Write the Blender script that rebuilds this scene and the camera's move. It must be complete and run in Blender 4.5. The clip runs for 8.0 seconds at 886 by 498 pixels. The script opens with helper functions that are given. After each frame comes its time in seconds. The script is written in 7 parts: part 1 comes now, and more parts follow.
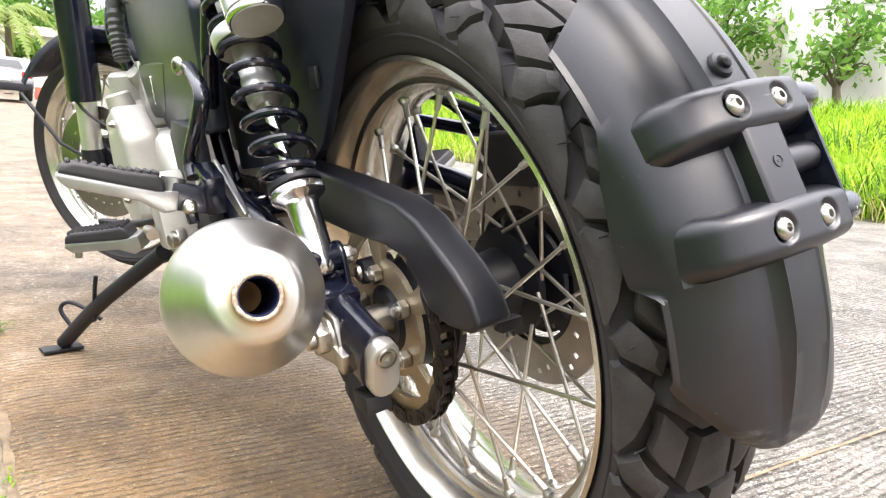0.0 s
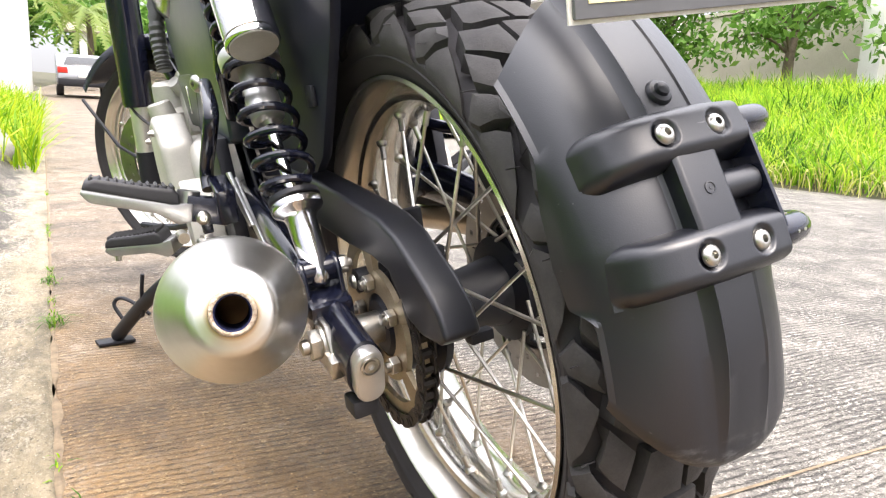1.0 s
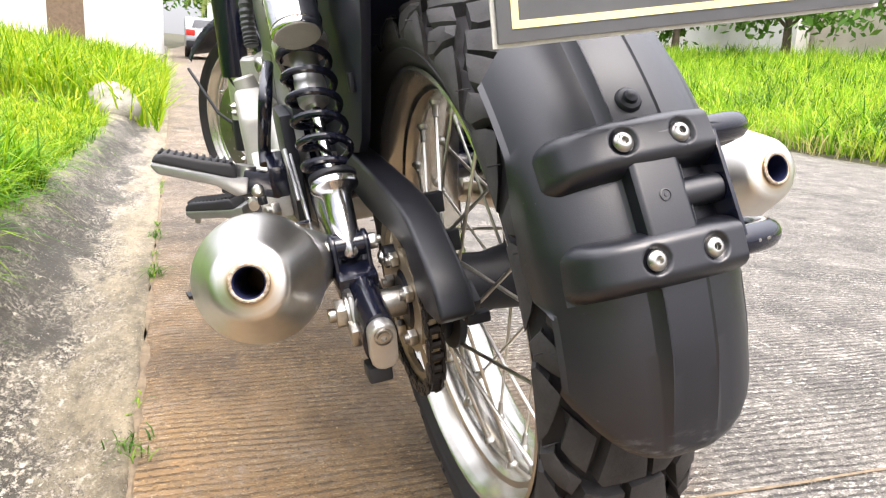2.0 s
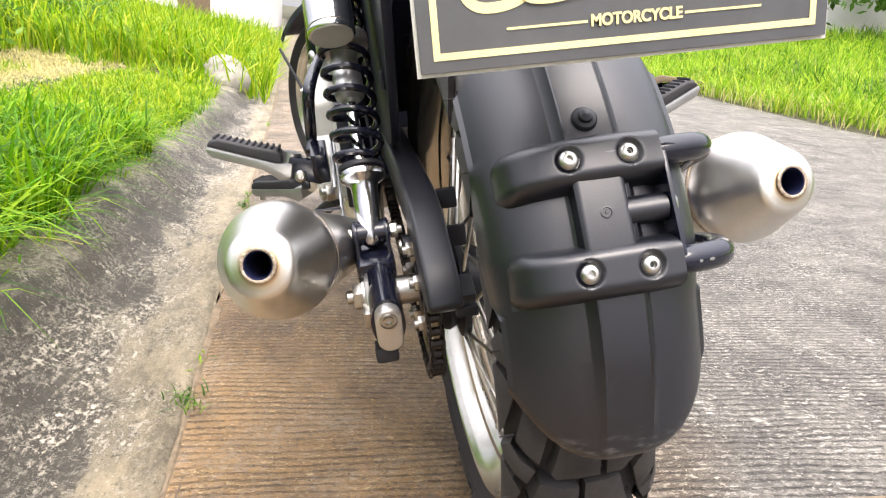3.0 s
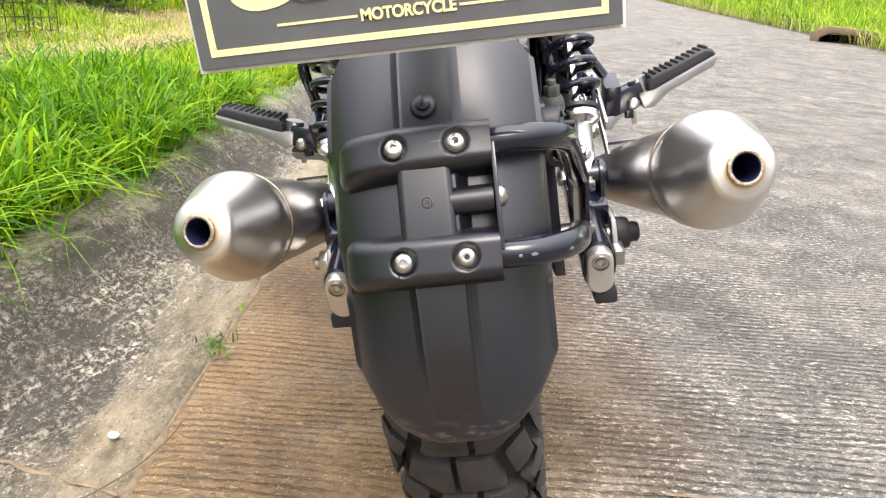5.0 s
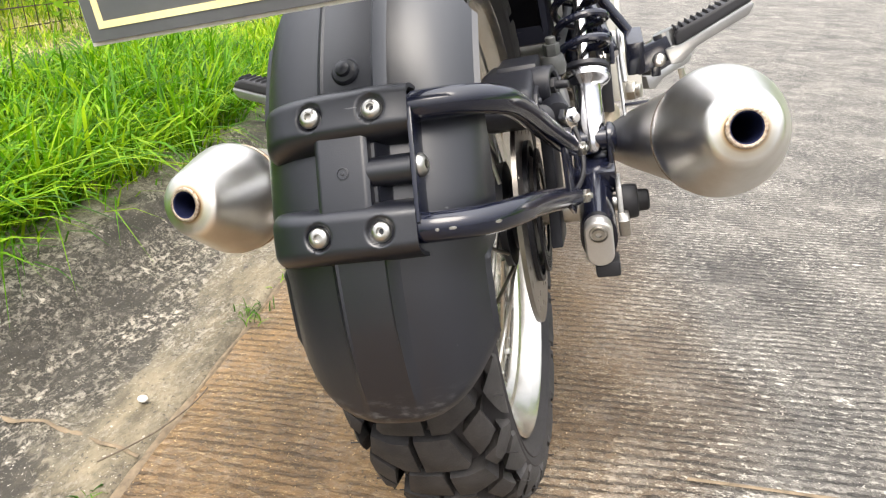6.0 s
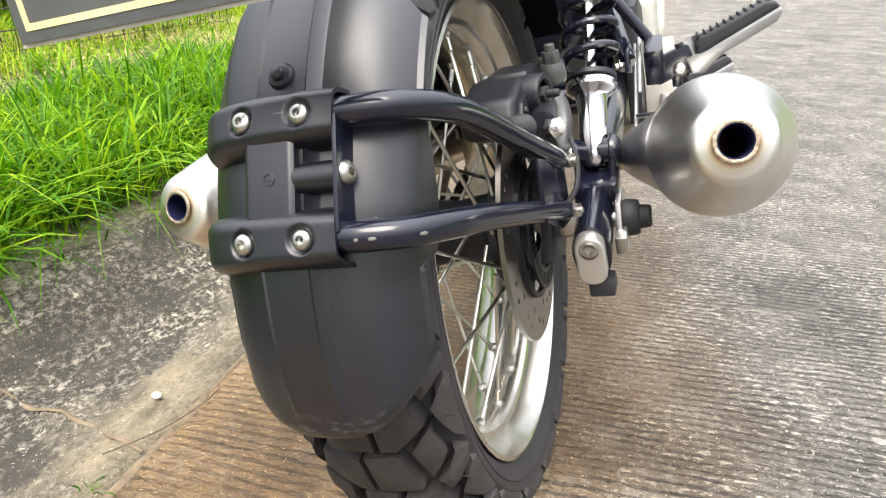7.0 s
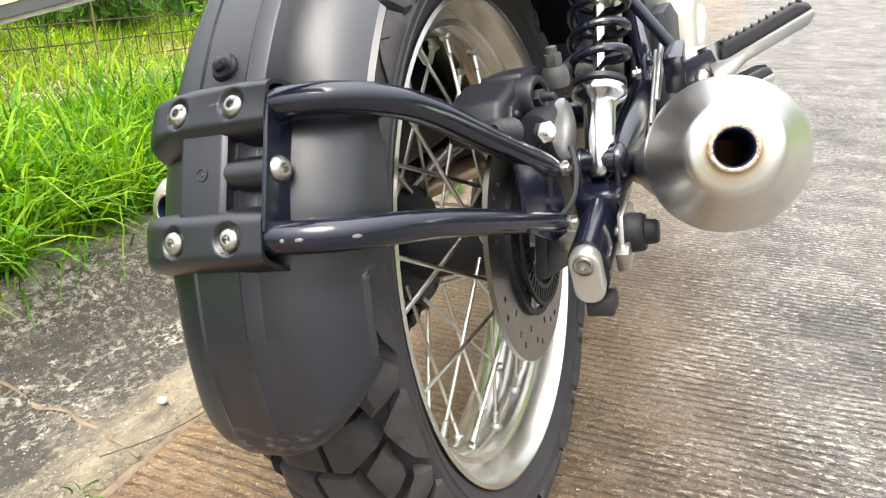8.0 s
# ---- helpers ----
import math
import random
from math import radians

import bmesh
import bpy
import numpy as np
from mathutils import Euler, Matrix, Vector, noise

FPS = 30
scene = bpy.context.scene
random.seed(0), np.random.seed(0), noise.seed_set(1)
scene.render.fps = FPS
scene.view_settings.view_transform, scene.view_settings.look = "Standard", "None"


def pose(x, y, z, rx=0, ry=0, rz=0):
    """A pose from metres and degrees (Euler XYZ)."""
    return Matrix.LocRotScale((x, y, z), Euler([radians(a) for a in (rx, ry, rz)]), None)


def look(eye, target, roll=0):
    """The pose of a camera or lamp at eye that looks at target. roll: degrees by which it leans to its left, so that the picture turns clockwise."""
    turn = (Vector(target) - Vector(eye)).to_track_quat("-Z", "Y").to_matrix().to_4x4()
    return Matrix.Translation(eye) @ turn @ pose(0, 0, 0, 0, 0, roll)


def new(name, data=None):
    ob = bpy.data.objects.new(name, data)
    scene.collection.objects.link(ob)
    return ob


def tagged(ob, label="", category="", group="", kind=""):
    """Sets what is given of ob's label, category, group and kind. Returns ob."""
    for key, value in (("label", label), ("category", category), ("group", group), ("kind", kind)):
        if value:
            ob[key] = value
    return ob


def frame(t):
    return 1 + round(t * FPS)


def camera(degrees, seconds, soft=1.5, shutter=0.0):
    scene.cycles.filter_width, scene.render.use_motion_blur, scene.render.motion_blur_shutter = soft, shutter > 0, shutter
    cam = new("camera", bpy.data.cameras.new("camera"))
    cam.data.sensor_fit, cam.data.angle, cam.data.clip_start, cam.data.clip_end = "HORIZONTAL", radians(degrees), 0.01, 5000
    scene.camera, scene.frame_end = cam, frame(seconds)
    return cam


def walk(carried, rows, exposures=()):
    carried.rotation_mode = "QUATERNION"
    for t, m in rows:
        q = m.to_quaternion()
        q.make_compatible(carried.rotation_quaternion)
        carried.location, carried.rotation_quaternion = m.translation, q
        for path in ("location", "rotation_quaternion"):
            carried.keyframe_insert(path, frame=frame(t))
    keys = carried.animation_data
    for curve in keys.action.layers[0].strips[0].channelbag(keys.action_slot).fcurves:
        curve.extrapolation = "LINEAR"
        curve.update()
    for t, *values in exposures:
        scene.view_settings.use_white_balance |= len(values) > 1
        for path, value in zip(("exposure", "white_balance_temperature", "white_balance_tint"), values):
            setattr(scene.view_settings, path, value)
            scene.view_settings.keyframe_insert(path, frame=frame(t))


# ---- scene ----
cam = camera(66.1, 8.0, soft=1.2)
PATH = [
    (0, (-0.475, -0.587, 0.468), (0.584, 1.081, 0.158), 3.4),
    (0.5, (-0.455, -0.612, 0.481), (0.528, 1.099, 0.154), 3.1),
    (1, (-0.421, -0.641, 0.499), (0.472, 1.113, 0.142), 2.3),
    (1.5, (-0.394, -0.673, 0.516), (0.33, 1.152, 0.135), 2.7),
    (1.7, (-0.38, -0.687, 0.521), (0.301, 1.147, 0.104), 2.9),
    (2.8, (-0.292, -0.753, 0.549), (0.098, 1.135, 0.018), 5.0),
    (3, (-0.274, -0.763, 0.56), (0.058, 1.132, 0.01), 4.8),
    (3.5, (-0.226, -0.778, 0.575), (-0.049, 1.124, -0.018), 4.4),
    (4, (-0.171, -0.787, 0.587), (-0.079, 1.11, -0.039), 5.1),
    (4.5, (-0.117, -0.789, 0.596), (-0.101, 1.099, -0.066), 4.6),
    (4.7, (-0.097, -0.786, 0.598), (-0.112, 1.096, -0.079), 4.3),
    (5.8, (0.019, -0.75, 0.597), (-0.248, 1.072, -0.183), 1.3),
    (6, (0.042, -0.739, 0.596), (-0.293, 1.064, -0.202), 0.4),
    (6.5, (0.084, -0.718, 0.593), (-0.359, 1.063, -0.201), 0.3),
    (7, (0.127, -0.699, 0.59), (-0.427, 1.061, -0.181), -0.2),
    (7.5, (0.156, -0.67, 0.581), (-0.491, 1.077, -0.147), -0.3),
    (8, (0.181, -0.647, 0.57), (-0.542, 1.073, -0.152), -0.4),
]
walk(cam, [(t, look(eye, target, roll)) for t, eye, target, roll in PATH], exposures=[(0, 1.74, 6750, 14), (1.5, 1.54, 6700, 15), (4.5, 1.2, 6800, 15), (6, 1.18, 6750, 11), (7, 1.22, 6700, 10), (8, 1.4, 6700, 10)])

# ---- light: bright hazy day, wide soft sun ----
SUN_EL, SUN_AZ = 62.0, 170.0
world = bpy.data.worlds.new("sky")
scene.world = world
world.use_nodes = True
_nt = world.node_tree
_sky = _nt.nodes.new("ShaderNodeTexSky")
_sky.sky_type = "NISHITA"
_sky.sun_disc = False
_sky.sun_elevation = radians(SUN_EL)
_sky.sun_rotation = radians(SUN_AZ)
_sky.dust_density = 6.0
_sky.air_density = 1.0
_sky.ozone_density = 1.0
_bg = _nt.nodes["Background"]
_bg.inputs["Strength"].default_value = 0.15
# thin bright overcast: the clear sky veiled by even white cloud
_veil = _nt.nodes.new("ShaderNodeMix")
_veil.data_type = "RGBA"
_veil.inputs[0].default_value = 0.72
_veil.inputs[7].default_value = (9.0, 9.1, 9.2, 1)
# thin cloud, far brighter overhead than low down
_tc = _nt.nodes.new("ShaderNodeTexCoord")
_sep = _nt.nodes.new("ShaderNodeSeparateXYZ")
_nt.links.new(_tc.outputs["Generated"], _sep.inputs["Vector"])
_high = _nt.nodes.new("ShaderNodeMath")
_high.operation, _high.use_clamp = "MAXIMUM", True
_high.inputs[1].default_value = 0.0
_nt.links.new(_sep.outputs["Z"], _high.inputs[0])
_curve = _nt.nodes.new("ShaderNodeMath")
_curve.operation = "POWER"
_curve.inputs[1].default_value = 1.9
_nt.links.new(_high.outputs[0], _curve.inputs[0])
_grad = _nt.nodes.new("ShaderNodeMapRange")
_grad.inputs["To Min"].default_value, _grad.inputs["To Max"].default_value = 2.2, 22.5
_nt.links.new(_curve.outputs[0], _grad.inputs["Value"])
_cloud = _nt.nodes.new("ShaderNodeCombineColor")
for _c, _k in (("Red", 0.97), ("Green", 1.0), ("Blue", 1.06)):
    _tone = _nt.nodes.new("ShaderNodeMath")
    _tone.operation = "MULTIPLY"
    _tone.inputs[1].default_value = _k
    _nt.links.new(_grad.outputs["Result"], _tone.inputs[0])
    _nt.links.new(_tone.outputs[0], _cloud.inputs[_c])
_nt.links.new(_cloud.outputs["Color"], _veil.inputs[7])
_nt.links.new(_sky.outputs["Color"], _veil.inputs[6])
_nt.links.new(_veil.outputs[2], _bg.inputs["Color"])
sun = new("sun", bpy.data.lights.new("sun", "SUN"))
sun.data.energy = 1.7
sun.data.angle = radians(34)
sun.data.color = (1.0, 0.95, 0.87)
_az = radians(SUN_AZ)
_d = Vector((math.sin(_az) * math.cos(radians(SUN_EL)), math.cos(_az) * math.cos(radians(SUN_EL)), math.sin(radians(SUN_EL))))
sun.matrix_world = look(_d * 50, (0, 0, 0))

# ---- materials ----
def mat_base(name):
    m = bpy.data.materials.new(name)
    m.use_nodes = True
    nt = m.node_tree
    return m, nt, nt.nodes["Principled BSDF"]


def n_noise(nt, scale, detail=4.0, rough=0.6, coord="Object", stretch=None, dist=0.0):
    tc = nt.nodes.new("ShaderNodeTexCoord")
    n = nt.nodes.new("ShaderNodeTexNoise")
    n.inputs["Scale"].default_value = scale
    n.inputs["Detail"].default_value = detail
    n.inputs["Roughness"].default_value = rough
    n.inputs["Distortion"].default_value = dist
    if stretch:
        mp = nt.nodes.new("ShaderNodeMapping")
        mp.inputs["Scale"].default_value = stretch
        nt.links.new(tc.outputs[coord], mp.inputs["Vector"])
        nt.links.new(mp.outputs["Vector"], n.inputs["Vector"])
    else:
        nt.links.new(tc.outputs[coord], n.inputs["Vector"])
    return n.outputs["Fac"]


def n_ramp(nt, fac, stops):
    r = nt.nodes.new("ShaderNodeValToRGB")
    el = r.color_ramp.elements
    while len(el) < len(stops):
        el.new(0.5)
    for e, (p, c) in zip(el, stops):
        e.position = p
        e.color = (*c, 1) if len(c) == 3 else c
    nt.links.new(fac, r.inputs["Fac"])
    return r.outputs["Color"]


def n_mix(nt, fac, a, b, mode="MIX"):
    mx = nt.nodes.new("ShaderNodeMix")
    mx.data_type = "RGBA"
    mx.blend_type = mode
    for val, sock in ((fac, mx.inputs[0]), (a, mx.inputs[6]), (b, mx.inputs[7])):
        if isinstance(val, (int, float)):
            sock.default_value = val
        elif isinstance(val, tuple):
            sock.default_value = (*val, 1)
        else:
            nt.links.new(val, sock)
    return mx.outputs[2]


def n_math(nt, op, a, b=0.0, clamp=False):
    mt = nt.nodes.new("ShaderNodeMath")
    mt.operation = op
    mt.use_clamp = clamp
    for val, sock in ((a, mt.inputs[0]), (b, mt.inputs[1])):
        if isinstance(val, (int, float)):
            sock.default_value = val
        else:
            nt.links.new(val, sock)
    return mt.outputs[0]


def n_bump(nt, bsdf, fac, strength, distance=0.002):
    b = nt.nodes.new("ShaderNodeBump")
    b.inputs["Strength"].default_value = strength
    b.inputs["Distance"].default_value = distance
    nt.links.new(fac, b.inputs["Height"])
    nt.links.new(b.outputs["Normal"], bsdf.inputs["Normal"])
    return b


def simple(name, c1, c2, scale, rough=(0.4, 0.6), metal=0.0, bump=0.15, bscale=None, spec=0.5, stretch=None, coat=0.0, fine=None):
    """Two-tone surface with a second, finer grain for roughness and relief."""
    m, nt, b = mat_base(name)
    big = n_noise(nt, scale, 5, 0.6, stretch=stretch)
    fin = n_noise(nt, bscale or scale * 8, 6, 0.65, stretch=stretch)
    nt.links.new(n_ramp(nt, n_mix(nt, 0.35, big, fin), [(0.3, c1), (0.7, c2)]), b.inputs["Base Color"])
    r = nt.nodes.new("ShaderNodeMapRange")
    r.inputs["To Min"].default_value, r.inputs["To Max"].default_value = rough
    nt.links.new(n_mix(nt, 0.5, big, fin), r.inputs["Value"])
    nt.links.new(r.outputs["Result"], b.inputs["Roughness"])
    b.inputs["Metallic"].default_value = metal
    b.inputs["Specular IOR Level"].default_value = spec
    b.inputs["Coat Weight"].default_value = coat
    if bump:
        n_bump(nt, b, fin, bump, 0.001)
    return m


M_PLASTIC = simple("textured black plastic", (0.0036, 0.0042, 0.0072), (0.0066, 0.0074, 0.0118), 9, (0.3, 0.41), bump=0.12, bscale=900, spec=0.7)
def scuffed(m):
    """Pale rub marks low on the tail and scattered fine scratches."""
    nt = m.node_tree
    b = nt.nodes["Principled BSDF"]
    old = b.inputs["Base Color"].links[0].from_socket
    tc = nt.nodes.new("ShaderNodeTexCoord")
    sep = nt.nodes.new("ShaderNodeSeparateXYZ")
    nt.links.new(tc.outputs["Object"], sep.inputs["Vector"])
    lo = nt.nodes.new("ShaderNodeMapRange")
    lo.inputs["From Min"].default_value, lo.inputs["From Max"].default_value = 0.33, 0.295
    nt.links.new(sep.outputs["Z"], lo.inputs["Value"])
    rub = n_ramp(nt, n_noise(nt, 60, 7, 0.75, stretch=(1, 1, 2.5)), [(0.52, (0, 0, 0)), (0.66, (0.6, 0.6, 0.6))])
    nick = n_ramp(nt, n_noise(nt, 210, 2, 0.5, stretch=(0.25, 1, 1.4)), [(0.765, (0, 0, 0)), (0.78, (0.5, 0.5, 0.5))])
    col = n_mix(nt, n_math(nt, "MULTIPLY", rub, lo.outputs["Result"]), old, (0.2, 0.2, 0.2))
    nt.links.new(n_mix(nt, nick, col, (0.16, 0.16, 0.16)), b.inputs["Base Color"])


scuffed(M_PLASTIC)
M_GUARD = simple("matt black guard plastic", (0.0055, 0.006, 0.0088), (0.0105, 0.011, 0.015), 12, (0.32, 0.46), bump=0.15, bscale=700, spec=0.42)
M_INNER = simple("dull navy-black panel plastic", (0.006, 0.007, 0.014), (0.011, 0.0125, 0.022), 12, (0.45, 0.6), bump=0.15, bscale=600, spec=0.25)
M_NAVY = simple("gloss navy side cover paint", (0.009, 0.013, 0.022), (0.016, 0.022, 0.036), 10, (0.3, 0.42), bump=0.05)
# the flap's grey-green reflection is painted into its base colour
M_FLAP = simple("black flap toned with green reflection", (0.022, 0.029, 0.022), (0.04, 0.048, 0.036), 14, (0.3, 0.42), bump=0.04)
M_BLACK = simple("gloss black paint", (0.004, 0.005, 0.012), (0.008, 0.0095, 0.020), 10, (0.12, 0.22), bump=0.03, coat=0.1)
M_DULL = simple("dull black metal", (0.0045, 0.005, 0.008), (0.0105, 0.0112, 0.016), 20, (0.38, 0.55), bump=0.15, spec=0.38)
M_RUBBER = simple("tyre rubber", (0.011, 0.0097, 0.011), (0.03, 0.0265, 0.0285), 18, (0.6, 0.85), bump=0.3, bscale=500)
M_TREAD = simple("dusty tread rubber", (0.008, 0.0074, 0.008), (0.046, 0.042, 0.0405), 38, (0.6, 0.85), bump=0.4, bscale=420)
M_PAD = simple("black rubber pad", (0.007, 0.007, 0.009), (0.015, 0.015, 0.018), 30, (0.5, 0.7), bump=0.15)
M_CHROME = simple("chrome", (0.75, 0.75, 0.76), (0.85, 0.85, 0.86), 14, (0.05, 0.14), metal=1.0, bump=0.02)
M_ALU = simple("polished aluminium rim", (0.54, 0.515, 0.46), (0.69, 0.665, 0.61), 12, (0.15, 0.27), metal=0.92, bump=0.04, bscale=200)
M_CAST = simple("silver cast aluminium", (0.36, 0.35, 0.315), (0.48, 0.465, 0.42), 25, (0.4, 0.55), metal=0.45, bump=0.2, bscale=500)
M_SATIN = simple("satin silver alloy", (0.6, 0.59, 0.57), (0.7, 0.69, 0.67), 30, (0.3, 0.42), metal=0.85, bump=0.1, bscale=600)
M_ZINC = simple("zinc plated steel", (0.4, 0.385, 0.35), (0.56, 0.545, 0.51), 60, (0.22, 0.38), metal=1.0, bump=0.1)
M_SPOKE = simple("steel spoke", (0.5, 0.475, 0.43), (0.68, 0.66, 0.61), 70, (0.22, 0.4), metal=1.0, bump=0.1)
M_GOLD = simple("dusty gold sprocket", (0.28, 0.22, 0.14), (0.45, 0.38, 0.27), 40, (0.35, 0.55), metal=0.8, bump=0.2)
M_CHAIN = simple("oily dark chain", (0.014, 0.012, 0.012), (0.05, 0.042, 0.036), 90, (0.3, 0.5), metal=0.7, bump=0.3)
M_DISC = simple("brake disc steel", (0.27, 0.25, 0.23), (0.38, 0.355, 0.33), 40, (0.25, 0.4), metal=1.0, bump=0.1, bscale=500)
# soot tinted with the blue light inside the pipe; also paints the drain's shade
M_SOOT_SHADE = simple("blue-toned soot and drain shade", (0.006, 0.008, 0.026), (0.012, 0.016, 0.052), 30, (0.6, 0.8), bump=0.1, spec=0.15)
M_WELD = simple("browned weld", (0.16, 0.09, 0.045), (0.6, 0.52, 0.42), 190, (0.3, 0.5), metal=0.8, bump=0.9, bscale=520)
M_DARKCHROME = simple("dark satin chrome", (0.55, 0.55, 0.58), (0.64, 0.64, 0.67), 14, (0.13, 0.24), metal=1.0, bump=0.03)
M_PEG = simple("worn grey alloy", (0.3, 0.3, 0.3), (0.42, 0.42, 0.41), 30, (0.26, 0.4), metal=0.9, bump=0.12, bscale=600)
M_HOSE = simple("grey ribbed rubber", (0.03, 0.032, 0.032), (0.07, 0.072, 0.07), 30, (0.4, 0.6), bump=0.15)


def mat_brushed():
    """Spun stainless steel: rings of fine brushing round the local z axis, faint heat tint."""
    m, nt, b = mat_base("brushed stainless steel")
    tc = nt.nodes.new("ShaderNodeTexCoord")
    sep = nt.nodes.new("ShaderNodeSeparateXYZ")
    nt.links.new(tc.outputs["Object"], sep.inputs["Vector"])
    comb = nt.nodes.new("ShaderNodeCombineXYZ")
    nt.links.new(n_math(nt, "MULTIPLY", sep.outputs["Z"], 900.0), comb.inputs["X"])
    rad = n_math(nt, "SQRT", n_math(nt, "ADD", n_math(nt, "MULTIPLY", sep.outputs["X"], sep.outputs["X"]), n_math(nt, "MULTIPLY", sep.outputs["Y"], sep.outputs["Y"])))
    nt.links.new(n_math(nt, "MULTIPLY", rad, 900.0), comb.inputs["Y"])
    rings = nt.nodes.new("ShaderNodeTexNoise")
    rings.inputs["Scale"].default_value = 1.0
    rings.inputs["Detail"].default_value = 3
    nt.links.new(comb.outputs["Vector"], rings.inputs["Vector"])
    blotch = n_noise(nt, 22, 4, 0.6)
    # straw and brown heat colours round the outlet weld and along the seam
    tint = nt.nodes.new("ShaderNodeMix")
    tint.data_type = "RGBA"
    tint.blend_type = "MULTIPLY"
    ring = n_ramp(nt, n_math(nt, "MULTIPLY", rad, 20.0), [(0.345, (0.42, 0.26, 0.13)), (0.38, (0.75, 0.58, 0.4)), (0.43, (0.97, 0.92, 0.83)), (0.54, (1, 1, 1))])
    near_seam = n_math(nt, "ABSOLUTE", n_math(nt, "SUBTRACT", sep.outputs["Z"], 0.0935))
    band = n_ramp(nt, n_math(nt, "ADD", n_math(nt, "MULTIPLY", near_seam, 40.0), n_math(nt, "MULTIPLY", blotch, 0.25)), [(0.1, (0.42, 0.3, 0.2)), (0.28, (0.8, 0.68, 0.52)), (0.55, (1, 1, 1))])
    nt.links.new(n_mix(nt, 1.0, ring, band, "MULTIPLY"), tint.inputs[7])
    tint.inputs[0].default_value = 1.0
    nt.links.new(tint.outputs[2], b.inputs["Base Color"])
    nt.links.new(n_ramp(nt, blotch, [(0.3, (0.7, 0.67, 0.62)), (0.7, (0.82, 0.8, 0.76))]), tint.inputs[6])
    r = nt.nodes.new("ShaderNodeMapRange")
    r.inputs["To Min"].default_value, r.inputs["To Max"].default_value = 0.27, 0.4
    nt.links.new(n_mix(nt, 0.5, rings.outputs["Fac"], blotch), r.inputs["Value"])
    nt.links.new(r.outputs["Result"], b.inputs["Roughness"])
    b.inputs["Metallic"].default_value = 1.0
    b.inputs["Anisotropic"].default_value = 0.5
    n_bump(nt, b, rings.outputs["Fac"], 0.08, 0.0004)
    return m


M_BRUSHED = mat_brushed()
M_HEAT = simple("heat tinted steel", (0.5, 0.38, 0.24), (0.66, 0.58, 0.45), 30, (0.25, 0.4), metal=1.0, bump=0.05)


